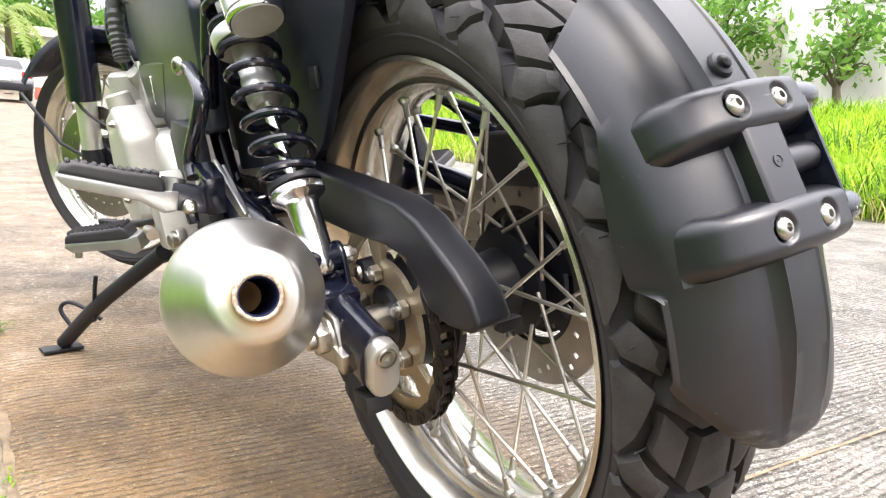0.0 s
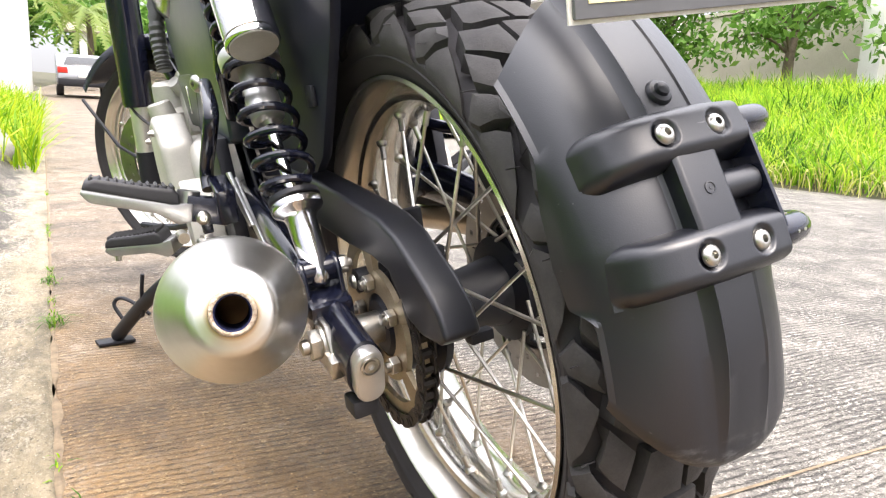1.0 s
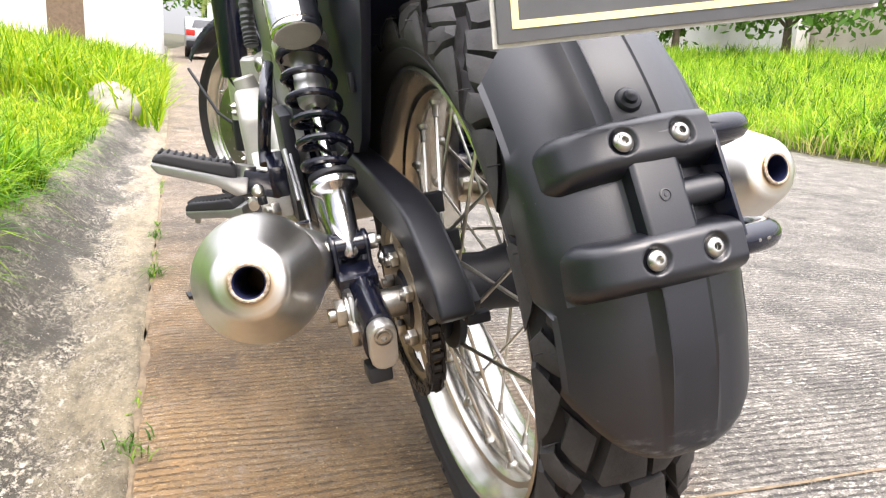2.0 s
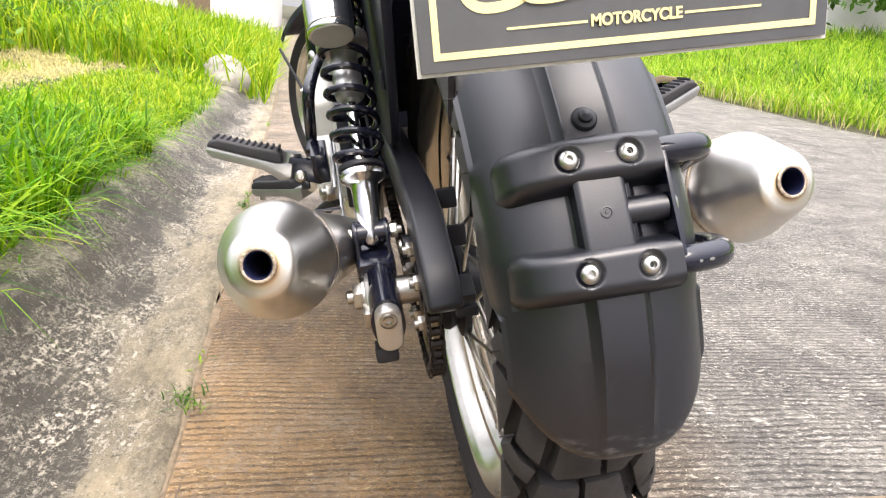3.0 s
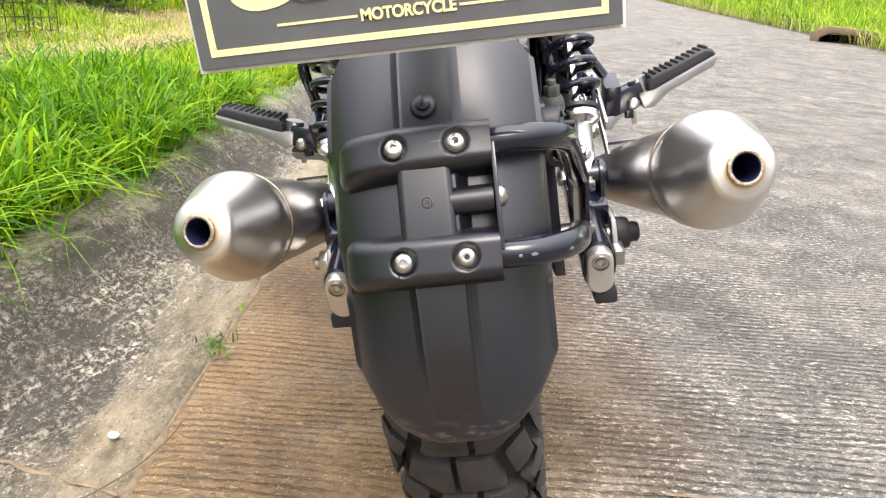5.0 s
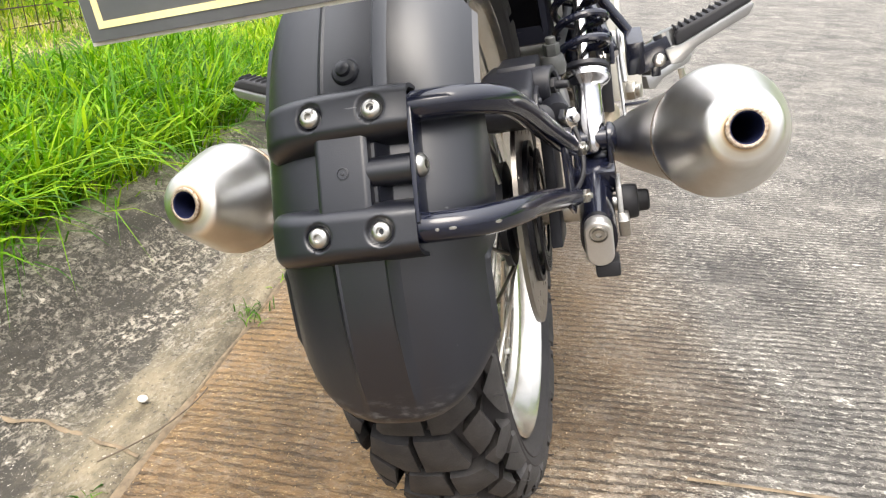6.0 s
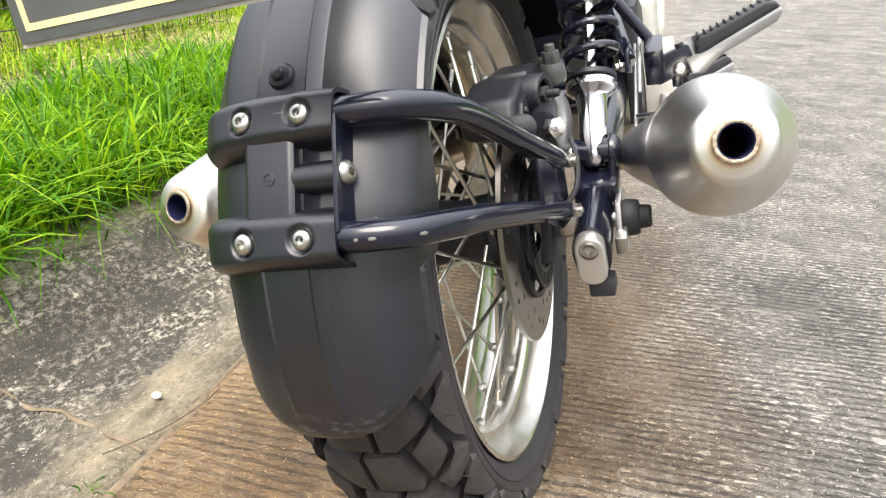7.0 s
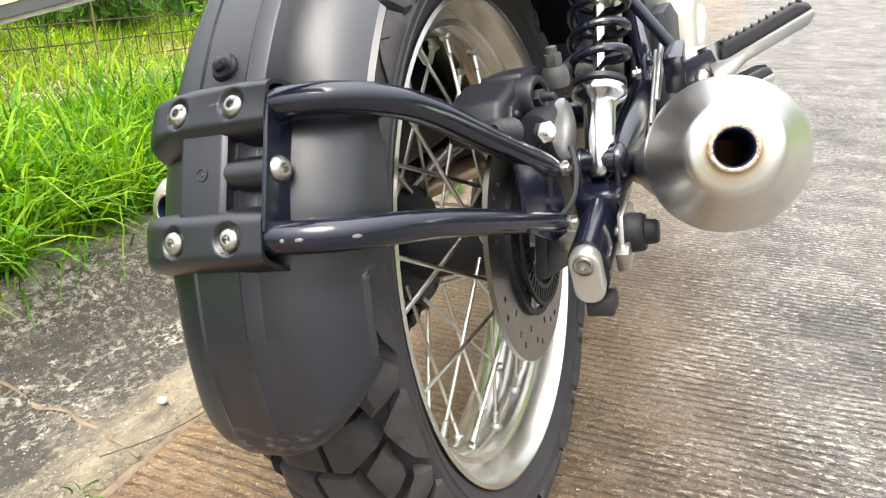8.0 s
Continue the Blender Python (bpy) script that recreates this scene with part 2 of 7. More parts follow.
def mat_concrete(name, light, mid, dark, dirt, grooves, moss):
    m, nt, b = mat_base(name)
    tc = nt.nodes.new("ShaderNodeTexCoord")
    big = n_noise(nt, 1.3, 6, 0.65)
    med = n_noise(nt, 9, 8, 0.72)
    fine = n_noise(nt, 90, 6, 0.7)
    grain = n_noise(nt, 420, 3, 0.6)
    col = n_ramp(nt, n_mix(nt, 0.5, med, fine), [(0.34, dark), (0.5, mid), (0.64, light)])
    col = n_mix(nt, n_ramp(nt, grain, [(0.55, (0, 0, 0)), (0.72, (0.5, 0.5, 0.5))]), col, light)
    sep = nt.nodes.new("ShaderNodeSeparateXYZ")
    nt.links.new(tc.outputs["Object"], sep.inputs["Vector"])
    if dirt:
        # a strip of brown dust lies beside the gutter
        strip = nt.nodes.new("ShaderNodeMapRange")
        strip.inputs["From Min"].default_value, strip.inputs["From Max"].default_value = 0.32, -0.05
        nt.links.new(n_math(nt, "ADD", sep.outputs["X"], n_math(nt, "MULTIPLY", n_math(nt, "SUBTRACT", big, 0.5), 0.7)), strip.inputs["Value"])
        upto = nt.nodes.new("ShaderNodeMapRange")
        upto.inputs["From Min"].default_value, upto.inputs["From Max"].default_value = 1.5, 0.55
        upto.inputs["To Min"].default_value = 0.45
        nt.links.new(n_math(nt, "ADD", sep.outputs["Y"], n_math(nt, "MULTIPLY", n_math(nt, "SUBTRACT", big, 0.5), 1.2)), upto.inputs["Value"])
        dusty = n_math(nt, "MULTIPLY", strip.outputs["Result"], upto.outputs["Result"])
        col = n_mix(nt, n_math(nt, "MULTIPLY", dusty, n_ramp(nt, n_mix(nt, 0.6, med, fine), [(0.36, (1, 1, 1)), (0.62, (0.4, 0.4, 0.4))])), col, n_mix(nt, fine, dirt, tuple(v * 1.6 for v in dirt)))
    height = n_math(nt, "ADD", n_math(nt, "MULTIPLY", fine, 0.5), n_math(nt, "MULTIPLY", grain, 0.3))
    if grooves:
        # thin broom grooves across the road, broken where worn, with pale grit between them
        wob = n_noise(nt, 5, 3, 0.5, stretch=(0.5, 1, 1))
        yv = n_math(nt, "ADD", sep.outputs["Y"], n_math(nt, "MULTIPLY", wob, 0.05))
        saw = n_math(nt, "SINE", n_math(nt, "MULTIPLY", yv, 2 * math.pi / 0.0165))
        rag = n_noise(nt, 85, 7, 0.78, stretch=(0.42, 1, 1))
        wear = n_ramp(nt, n_noise(nt, 7, 6, 0.72), [(0.38, (0.1, 0.1, 0.1)), (0.58, (1, 1, 1))])
        line = n_ramp(nt, n_math(nt, "ADD", n_math(nt, "MULTIPLY", saw, 0.155), rag), [(0.585, (0, 0, 0)), (0.65, (1, 1, 1))])
        line = n_math(nt, "MULTIPLY", line, n_math(nt, "MULTIPLY", wear, n_math(nt, "SUBTRACT", 1.0, n_math(nt, "MULTIPLY", dusty, 0.45))))
        stain = n_ramp(nt, n_noise(nt, 2.6, 7, 0.7), [(0.4, (0.42, 0.41, 0.41)), (0.56, (1, 1, 1))])
        col = n_mix(nt, 1.0, col, stain, "MULTIPLY")
        col = n_mix(nt, n_math(nt, "MULTIPLY", line, 0.88), col, tuple(v * 0.45 for v in dark))
        thick = n_ramp(nt, n_noise(nt, 6, 6, 0.7), [(0.4, (0.12, 0.12, 0.12)), (0.62, (1, 1, 1))])
        grit = n_ramp(nt, n_math(nt, "SUBTRACT", n_noise(nt, 120, 8, 0.8, stretch=(0.5, 1.2, 1)), n_math(nt, "MULTIPLY", saw, 0.014)), [(0.525, (0, 0, 0)), (0.56, (1, 1, 1))])
        grit = n_math(nt, "MULTIPLY", n_math(nt, "MULTIPLY", grit, thick), n_math(nt, "SUBTRACT", 1.0, n_math(nt, "MULTIPLY", line, 0.8)))
        grit = n_math(nt, "MULTIPLY", grit, n_math(nt, "SUBTRACT", 1.0, n_math(nt, "MULTIPLY", dusty, 0.3)))
        col = n_mix(nt, n_math(nt, "MULTIPLY", grit, 0.92), col, n_mix(nt, dusty, n_mix(nt, grain, (0.4, 0.37, 0.315), (0.78, 0.745, 0.65)), n_mix(nt, grain, (0.3, 0.2, 0.09), (0.62, 0.47, 0.27))))
        height = n_math(nt, "ADD", height, n_math(nt, "SUBTRACT", n_math(nt, "MULTIPLY", grit, 0.5), n_math(nt, "MULTIPLY", line, 1.1)))
        speck = n_ramp(nt, n_noise(nt, 230, 3, 0.6), [(0.65, (0, 0, 0)), (0.7, (0.9, 0.9, 0.9))])
        col = n_mix(nt, speck, col, n_mix(nt, dusty, (0.76, 0.7, 0.6), (0.62, 0.43, 0.21)))
        pits = n_ramp(nt, n_noise(nt, 150, 4, 0.65), [(0.35, (0.8, 0.8, 0.8)), (0.41, (0, 0, 0))])
        col = n_mix(nt, pits, col, (0.045, 0.038, 0.03))
    if moss:
        # brown silt near the joint, black algae on the kerb face, crusts of pale lichen
        off = n_math(nt, "MULTIPLY", n_math(nt, "ADD", n_math(nt, "ADD", sep.outputs["X"], 0.472), n_math(nt, "MULTIPLY", sep.outputs["Y"], 0.058)), -1.0)
        sway = n_math(nt, "MULTIPLY", n_math(nt, "SUBTRACT", n_noise(nt, 3.2, 5, 0.65, stretch=(1.2, 0.7, 1)), 0.5), 0.2)
        soft = n_math(nt, "ADD", off, sway)
        silt = n_mix(nt, n_ramp(nt, n_mix(nt, 0.5, med, fine), [(0.36, (0, 0, 0)), (0.62, (1, 1, 1))]), (0.085, 0.069, 0.039), (0.205, 0.165, 0.1))
        streak = n_ramp(nt, n_noise(nt, 8, 9, 0.76, dist=0.3, stretch=(1.7, 0.5, 1)), [(0.42, (0, 0, 0)), (0.5, (0.5, 0.5, 0.5)), (0.6, (1, 1, 1))])
        silt = n_mix(nt, 0.65, silt, n_mix(nt, streak, (0.055, 0.044, 0.025), (0.31, 0.255, 0.165)))
        col = n_mix(nt, n_ramp(nt, soft, [(0.06, (0.85, 0.85, 0.85)), (0.16, (0.1, 0.1, 0.1))]), col, silt)
        algae = n_noise(nt, 5.5, 10, 0.74, dist=0.4, stretch=(1.4, 0.5, 1))
        zone = n_ramp(nt, soft, [(0.05, (0.12, 0.12, 0.12)), (0.13, (0.5, 0.5, 0.5)), (0.2, (0.88, 0.88, 0.88)), (0.25, (1, 1, 1)), (0.31, (0.65, 0.65, 0.65)), (0.37, (0.35, 0.35, 0.35))])
        thr = n_math(nt, "ADD", algae, n_math(nt, "MULTIPLY", n_math(nt, "SUBTRACT", zone, 0.5), 0.4))
        grow = n_ramp(nt, thr, [(0.485, (0, 0, 0)), (0.525, (0.75, 0.75, 0.75)), (0.6, (0.97, 0.97, 0.97))])
        col = n_mix(nt, grow, col, n_mix(nt, fine, tuple(v * 0.5 for v in moss), tuple(v * 2.6 for v in moss)))
        patch = n_ramp(nt, n_noise(nt, 6.5, 7, 0.68, stretch=(1.5, 0.5, 1)), [(0.43, (0, 0, 0)), (0.56, (1, 1, 1))])
        patch = n_math(nt, "MULTIPLY", patch, n_ramp(nt, soft, [(0.02, (0.15, 0.15, 0.15)), (0.1, (1, 1, 1)), (0.19, (1, 1, 1)), (0.25, (0.35, 0.35, 0.35)), (0.32, (0.7, 0.7, 0.7))]))
        scab = n_ramp(nt, n_noise(nt, 110, 9, 0.8, dist=0.3, stretch=(1.2, 0.65, 1)), [(0.485, (0, 0, 0)), (0.545, (0.95, 0.95, 0.95))])
        lone = n_ramp(nt, n_noise(nt, 30, 10, 0.82, dist=0.5), [(0.575, (0, 0, 0)), (0.61, (0.95, 0.95, 0.95))])
        lone = n_math(nt, "MULTIPLY", lone, n_ramp(nt, soft, [(0.05, (0.2, 0.2, 0.2)), (0.14, (1, 1, 1))]))
        crust = n_mix(nt, lone, n_math(nt, "MULTIPLY", scab, patch), (1, 1, 1))
        col = n_mix(nt, crust, col, n_mix(nt, grain, (0.28, 0.245, 0.185), (0.66, 0.6, 0.5)))
        dots = n_ramp(nt, n_noise(nt, 260, 3, 0.6), [(0.65, (0, 0, 0)), (0.7, (0.8, 0.8, 0.8))])
        pits = n_ramp(nt, n_noise(nt, 150, 4, 0.65), [(0.34, (0.8, 0.8, 0.8)), (0.41, (0, 0, 0))])
        col = n_mix(nt, pits, col, (0.03, 0.026, 0.02))
        col = n_mix(nt, dots, col, (0.62, 0.58, 0.5))
        height = n_math(nt, "ADD", height, n_math(nt, "ADD", n_math(nt, "MULTIPLY", algae, 1.8), n_math(nt, "MULTIPLY", crust, 0.5)))
    nt.links.new(col, b.inputs["Base Color"])
    r = nt.nodes.new("ShaderNodeMapRange")
    r.inputs["To Min"].default_value, r.inputs["To Max"].default_value = 0.5, 0.85
    nt.links.new(fine, r.inputs["Value"])
    nt.links.new(r.outputs["Result"], b.inputs["Roughness"])
    n_bump(nt, b, height, 0.9, 0.005)
    return m


M_ROAD = mat_concrete("broomed concrete", (0.3, 0.277, 0.24), (0.1, 0.09, 0.077), (0.036, 0.032, 0.028), (0.205, 0.118, 0.043), True, None)
M_GUTTER = mat_concrete("weathered gutter concrete", (0.3, 0.268, 0.205), (0.125, 0.108, 0.079), (0.04, 0.034, 0.024), None, False, (0.019, 0.016, 0.0115))
M_SOIL = simple("damp soil and thatch", (0.016, 0.017, 0.007), (0.075, 0.068, 0.028), 6, (0.8, 0.95), bump=0.6, bscale=60)
M_DRYSOIL = simple("joint dirt", (0.07, 0.052, 0.032), (0.24, 0.18, 0.115), 40, (0.8, 0.95), bump=0.7, bscale=150)


def mat_leaf(name, c1, c2, c3, rough=0.5):
    m, nt, b = mat_base(name)
    geo = nt.nodes.new("ShaderNodeNewGeometry")
    pick = n_math(nt, "ADD", n_math(nt, "MULTIPLY", geo.outputs["Random Per Island"], 0.65), n_math(nt, "MULTIPLY", n_noise(nt, 1.6, 3), 0.4))
    nt.links.new(n_ramp(nt, pick, [(0.1, c1), (0.5, c2), (0.88, c3)]), b.inputs["Base Color"])
    b.inputs["Roughness"].default_value = rough
    b.inputs["Specular IOR Level"].default_value = 0.2
    tr = nt.nodes.new("ShaderNodeBsdfTranslucent")
    nt.links.new(n_ramp(nt, pick, [(0.1, tuple(v * 1.3 for v in c1)), (0.5, tuple(v * 1.3 for v in c2)), (0.88, tuple(v * 1.2 for v in c3))]), tr.inputs["Color"])
    ms = nt.nodes.new("ShaderNodeMixShader")
    ms.inputs["Fac"].default_value = 0.4
    nt.links.new(b.outputs["BSDF"], ms.inputs[1])
    nt.links.new(tr.outputs["BSDF"], ms.inputs[2])
    nt.links.new(ms.outputs["Shader"], nt.nodes["Material Output"].inputs["Surface"])
    return m


M_GRASS = mat_leaf("fresh grass", (0.011, 0.049, 0.002), (0.079, 0.230, 0.003), (0.282, 0.421, 0.012))
M_LIME = mat_leaf("yellow-green grass", (0.034, 0.108, 0.002), (0.158, 0.304, 0.004), (0.418, 0.461, 0.030))
M_WEED = mat_leaf("dark green weeds", (0.012, 0.045, 0.004), (0.045, 0.13, 0.01), (0.15, 0.25, 0.03))
M_TALLGRASS = mat_leaf("tall sunlit grass", (0.056, 0.167, 0.008), (0.192, 0.372, 0.015), (0.475, 0.549, 0.060))
M_STRAW = mat_leaf("dry straw", (0.22, 0.2, 0.06), (0.44, 0.39, 0.16), (0.62, 0.56, 0.3), 0.7)
M_LEAF = mat_leaf("tree leaves", (0.04, 0.11, 0.015), (0.09, 0.2, 0.03), (0.2, 0.34, 0.07))
M_PALM = mat_leaf("yellowing palm leaves", (0.05, 0.12, 0.02), (0.13, 0.19, 0.04), (0.27, 0.28, 0.08))
M_BARK = simple("bark", (0.06, 0.045, 0.03), (0.16, 0.125, 0.09), 14, (0.75, 0.95), bump=0.6)
M_WALL = simple("white painted render", (0.62, 0.61, 0.58), (0.78, 0.77, 0.74), 1.2, (0.7, 0.85), bump=0.2, bscale=40)
M_BEIGE = simple("stained beige render", (0.42, 0.38, 0.31), (0.6, 0.56, 0.47), 1.5, (0.7, 0.9), bump=0.2, bscale=30)
M_WIRE = simple("rusty wire", (0.03, 0.022, 0.016), (0.09, 0.06, 0.04), 60, (0.5, 0.8), metal=0.4)
M_POST = simple("weathered post", (0.1, 0.07, 0.045), (0.2, 0.14, 0.09), 12, (0.7, 0.9), bump=0.4)
M_CAR = simple("silver car paint", (0.22, 0.23, 0.25), (0.28, 0.29, 0.31), 3, (0.2, 0.3), metal=0.4, bump=0.0, coat=0.6)
M_GLASSDK = simple("dark glass", (0.01, 0.012, 0.014), (0.02, 0.022, 0.025), 3, (0.05, 0.1), bump=0.0)
M_TAIL = simple("tail lamp red", (0.4, 0.02, 0.015), (0.5, 0.03, 0.02), 5, (0.15, 0.25), bump=0.0)
# base greyer than the plate itself: the sky's sheen is painted in
M_PLATE = simple("dark plate greyed for sky sheen", (0.085, 0.088, 0.096), (0.112, 0.115, 0.124), 12, (0.26, 0.4), bump=0.03, spec=0.6)
M_YELLOW = simple("pale gold plate print", (0.68, 0.57, 0.27), (0.78, 0.69, 0.36), 40, (0.3, 0.4), bump=0.02)
M_STONE = simple("pale stone", (0.5, 0.49, 0.45), (0.7, 0.69, 0.65), 50, (0.7, 0.9), bump=0.3)
M_BOULDER = simple("grey weathered stone", (0.14, 0.13, 0.11), (0.38, 0.36, 0.31), 9, (0.7, 0.9), bump=0.6, bscale=60)
M_SIGN = simple("brick red paint", (0.3, 0.06, 0.04), (0.4, 0.1, 0.06), 12, (0.6, 0.8))

# ---- mesh tools ----
def part(name, bm, material, parent, label="", smooth=True, sharp=35):
    me = bpy.data.meshes.new(name)
    bmesh.ops.recalc_face_normals(bm, faces=bm.faces)
    bm.to_mesh(me)
    bm.free()
    me.materials.append(material)
    if smooth:
        me.shade_smooth()
        me.set_sharp_from_angle(angle=radians(sharp))
    ob = new(name, me)
    if parent is not None:
        ob.parent = parent
    return tagged(ob, label)


def share(name, ob, m, parent):
    """One more piece on the mesh of ob, at the pose m."""
    o = new(name, ob.data)
    o.parent = parent
    o.matrix_basis = m
    return o


def frame_to(p, z, xhint=(1, 0, 0)):
    """A matrix at p whose z axis points along z."""
    z = Vector(z).normalized()
    x = Vector(xhint)
    x = x - z * x.dot(z)
    if x.length < 1e-4:
        x = Vector((0, 1, 0)) - z * z.y
    x.normalize()
    y = z.cross(x)
    m = Matrix((x, y, z)).transposed().to_4x4()
    m.translation = p
    return m


def lathe(bm, profile, n=32, m=None, closed=False):
    """Turn (r, z) pairs round z."""
    m = m or Matrix()
    rings = []
    for r, z in profile:
        rings.append([bm.verts.new(m @ Vector((r * math.cos(2 * math.pi * i / n), r * math.sin(2 * math.pi * i / n), z))) for i in range(n)] if r > 1e-6 else [bm.verts.new(m @ Vector((0, 0, z)))])
    pairs = list(zip(rings, rings[1:])) + ([(rings[-1], rings[0])] if closed else [])
    for a, b in pairs:
        for i in range(n):
            j = (i + 1) % n
            if len(a) == 1 and len(b) == 1:
                continue
            if len(a) == 1:
                bm.faces.new((a[0], b[i], b[j]))
            elif len(b) == 1:
                bm.faces.new((a[i], a[j], b[0]))
            else:
                bm.faces.new((a[i], a[j], b[j], b[i]))
    return bm


def tube(bm, pts, radius, n=12, caps=True, squash=1.0, closed=False):
    pts = [Vector(p) for p in pts]
    k = len(pts)
    rad = radius if isinstance(radius, (list, tuple)) else [radius] * k
    t0 = (pts[1] - pts[0]).normalized()
    up = Vector((0, 0, 1)) if abs(t0.z) < 0.9 else Vector((1, 0, 0))
    rings = []
    for i, p in enumerate(pts):
        if closed:
            t = (pts[(i + 1) % k] - pts[i - 1]).normalized()
        else:
            t = (pts[min(i + 1, k - 1)] - pts[max(i - 1, 0)]).normalized()
        up = (up - t * up.dot(t)).normalized()
        side = t.cross(up)
        rings.append([bm.verts.new(p + rad[i] * (math.cos(a) * side + squash * math.sin(a) * up)) for a in (2 * math.pi * j / n for j in range(n))])
    for a, b in list(zip(rings, rings[1:])) + ([(rings[-1], rings[0])] if closed else []):
        for j in range(n):
            bm.faces.new((a[j], a[(j + 1) % n], b[(j + 1) % n], b[j]))
    if caps and not closed:
        bm.faces.new(rings[0][::-1])
        bm.faces.new(rings[-1])
    return bm


def smooth_path(pts, n=6):
    """Catmull-Rom through the points."""
    pts = [Vector(p) for p in pts]
    out = []
    for i in range(len(pts) - 1):
        p0, p1, p2, p3 = pts[max(i - 1, 0)], pts[i], pts[i + 1], pts[min(i + 2, len(pts) - 1)]
        for j in range(n):
            t = j / n
            out.append(0.5 * ((2 * p1) + (p2 - p0) * t + (2 * p0 - 5 * p1 + 4 * p2 - p3) * t * t + (3 * p1 - p0 - 3 * p2 + p3) * t ** 3))
    return out + [pts[-1]]


def bevel(bm, w, seg=2, ang=30):
    es = [e for e in bm.edges if len(e.link_faces) == 2 and e.calc_face_angle(0) > radians(ang)]
    bmesh.ops.bevel(bm, geom=es, offset=w, segments=seg, affect="EDGES", profile=0.6, clamp_overlap=True)
    return bm


def box(sx, sy, sz, m=None, w=0.0, seg=2, bm=None):
    b = bmesh.new()
    bmesh.ops.create_cube(b, size=1.0)
    bmesh.ops.scale(b, vec=(sx, sy, sz), verts=b.verts)
    if w:
        bevel(b, w, seg)
    if m is not None:
        b.transform(m)
    return merge(bm, b)


def merge(bm, b):
    if bm is None:
        return b
    me = bpy.data.meshes.new("tmp")
    b.to_mesh(me)
    b.free()
    bm.from_mesh(me)
    bpy.data.meshes.remove(me)
    return bm


def prism(outline, depth, m=None, w=0.0, seg=2, bm=None):
    """Extrude an outline in the xy plane along z, centred on it."""
    b = bmesh.new()
    lo = [b.verts.new((x, y, -depth / 2)) for x, y in outline]
    hi = [b.verts.new((x, y, depth / 2)) for x, y in outline]
    b.faces.new(lo[::-1])
    b.faces.new(hi)
    for i in range(len(lo)):
        j = (i + 1) % len(lo)
        b.faces.new((lo[i], lo[j], hi[j], hi[i]))
    bmesh.ops.recalc_face_normals(b, faces=b.faces)
    if w:
        bevel(b, w, seg, 25)
    if m is not None:
        b.transform(m)
    return merge(bm, b)


def stadium(w, h, n=8, cx=0.0, cy=0.0):
    """Outline w wide, h high, round at both ends."""
    r = w / 2
    out = [(cx + r * math.cos(a), cy + h / 2 - r + r * math.sin(a)) for a in (math.pi * i / n for i in range(n + 1))]
    return out + [(cx - r * math.cos(a), cy - h / 2 + r - r * math.sin(a)) for a in (math.pi * i / n for i in range(n + 1))]


def hexa(r):
    return [(r * math.cos(math.pi / 3 * i), r * math.sin(math.pi / 3 * i)) for i in range(6)]


def button_bolt(r, h, m):
    """Domed cap with a hexagon socket, axis along local z."""
    bm = bmesh.new()
    lathe(bm, [(r, 0), (r, h * 0.25), (r * 0.9, h * 0.6), (r * 0.66, h * 0.93), (r * 0.48, h), (r * 0.37, h * 0.99), (r * 0.35, h * 0.1), (0, h * 0.05)], 20, m)
    return bm


def hex_nut(r, h, m, hole=0.0):
    bm = prism(hexa(r), h, m @ Matrix.Translation((0, 0, h / 2)), w=r * 0.08)
    if hole:
        lathe(bm, [(hole, h), (hole, h * 1.5), (hole * 0.8, h * 1.6), (0, h * 1.6)], 14, m)
    return bm


# side planes: outlines drawn as (y, z), thickness along x
def side(x):
    return Matrix(((0, 0, 1, x), (1, 0, 0, 0), (0, 1, 0, 0), (0, 0, 0, 1)))

# ---- ground, road, gutter ----
def joint_x(y):
    return -0.472 - 0.058 * y


def rise(y):
    if y < 2.5:
        return 0.0
    return 0.004 * (y - 2.5) ** 2 if y < 8 else 0.121 + 0.044 * (y - 8)


GUT = [(0.0, 0.0), (0.03, 0.002), (0.12, 0.010), (0.19, 0.024), (0.225, 0.045), (0.26, 0.082), (0.30, 0.115), (0.36, 0.138), (0.45, 0.152), (0.6, 0.165)]
BANK = [(0.45, 0.145), (0.8, 0.19), (1.2, 0.225), (1.7, 0.255), (2.2, 0.33), (3.5, 0.55), (6, 0.9), (12, 1.1), (400, 1.2)]
RIGHT = 5.6


def along(knots, s):
    if s <= knots[0][0]:
        return knots[0][1]
    for (a, za), (b, zb) in zip(knots, knots[1:]):
        if s <= b:
            return za + (zb - za) * (s - a) / (b - a)
    return knots[-1][1]


def terrain(x, y):
    s = joint_x(min(y, 40)) - x
    if s > 0.45:
        return rise(y) + along(BANK, s)
    if x > RIGHT:
        d = x - RIGHT
        return rise(y) + 0.05 * min(d, 0.5) + 0.2 * min(max(d - 0.4, 0), 5.6)
    return rise(y)


def sheet(name, us, vs, at, material, label, category, thick=0.0):
    verts = [at(u, v) for u in us for v in vs]
    n = len(vs)
    faces = [(i * n + j, i * n + j + 1, (i + 1) * n + j + 1, (i + 1) * n + j) for i in range(len(us) - 1) for j in range(n - 1)]
    me = bpy.data.meshes.new(name)
    me.from_pydata(verts, [], faces)
    bm = bmesh.new()
    bm.from_mesh(me)
    bmesh.ops.recalc_face_normals(bm, faces=bm.faces)
    if sum(f.normal.z for f in bm.faces) < 0:
        bmesh.ops.reverse_faces(bm, faces=bm.faces)
    bm.to_mesh(me)
    bm.free()
    me.materials.append(material)
    me.shade_smooth()
    return tagged(new(name, me), label, category, kind="structure")


def steps(*spans):
    out = []
    for a, b, n in spans:
        out += [a + (b - a) * k / n for k in range(n)]
    return out + [spans[-1][1]]


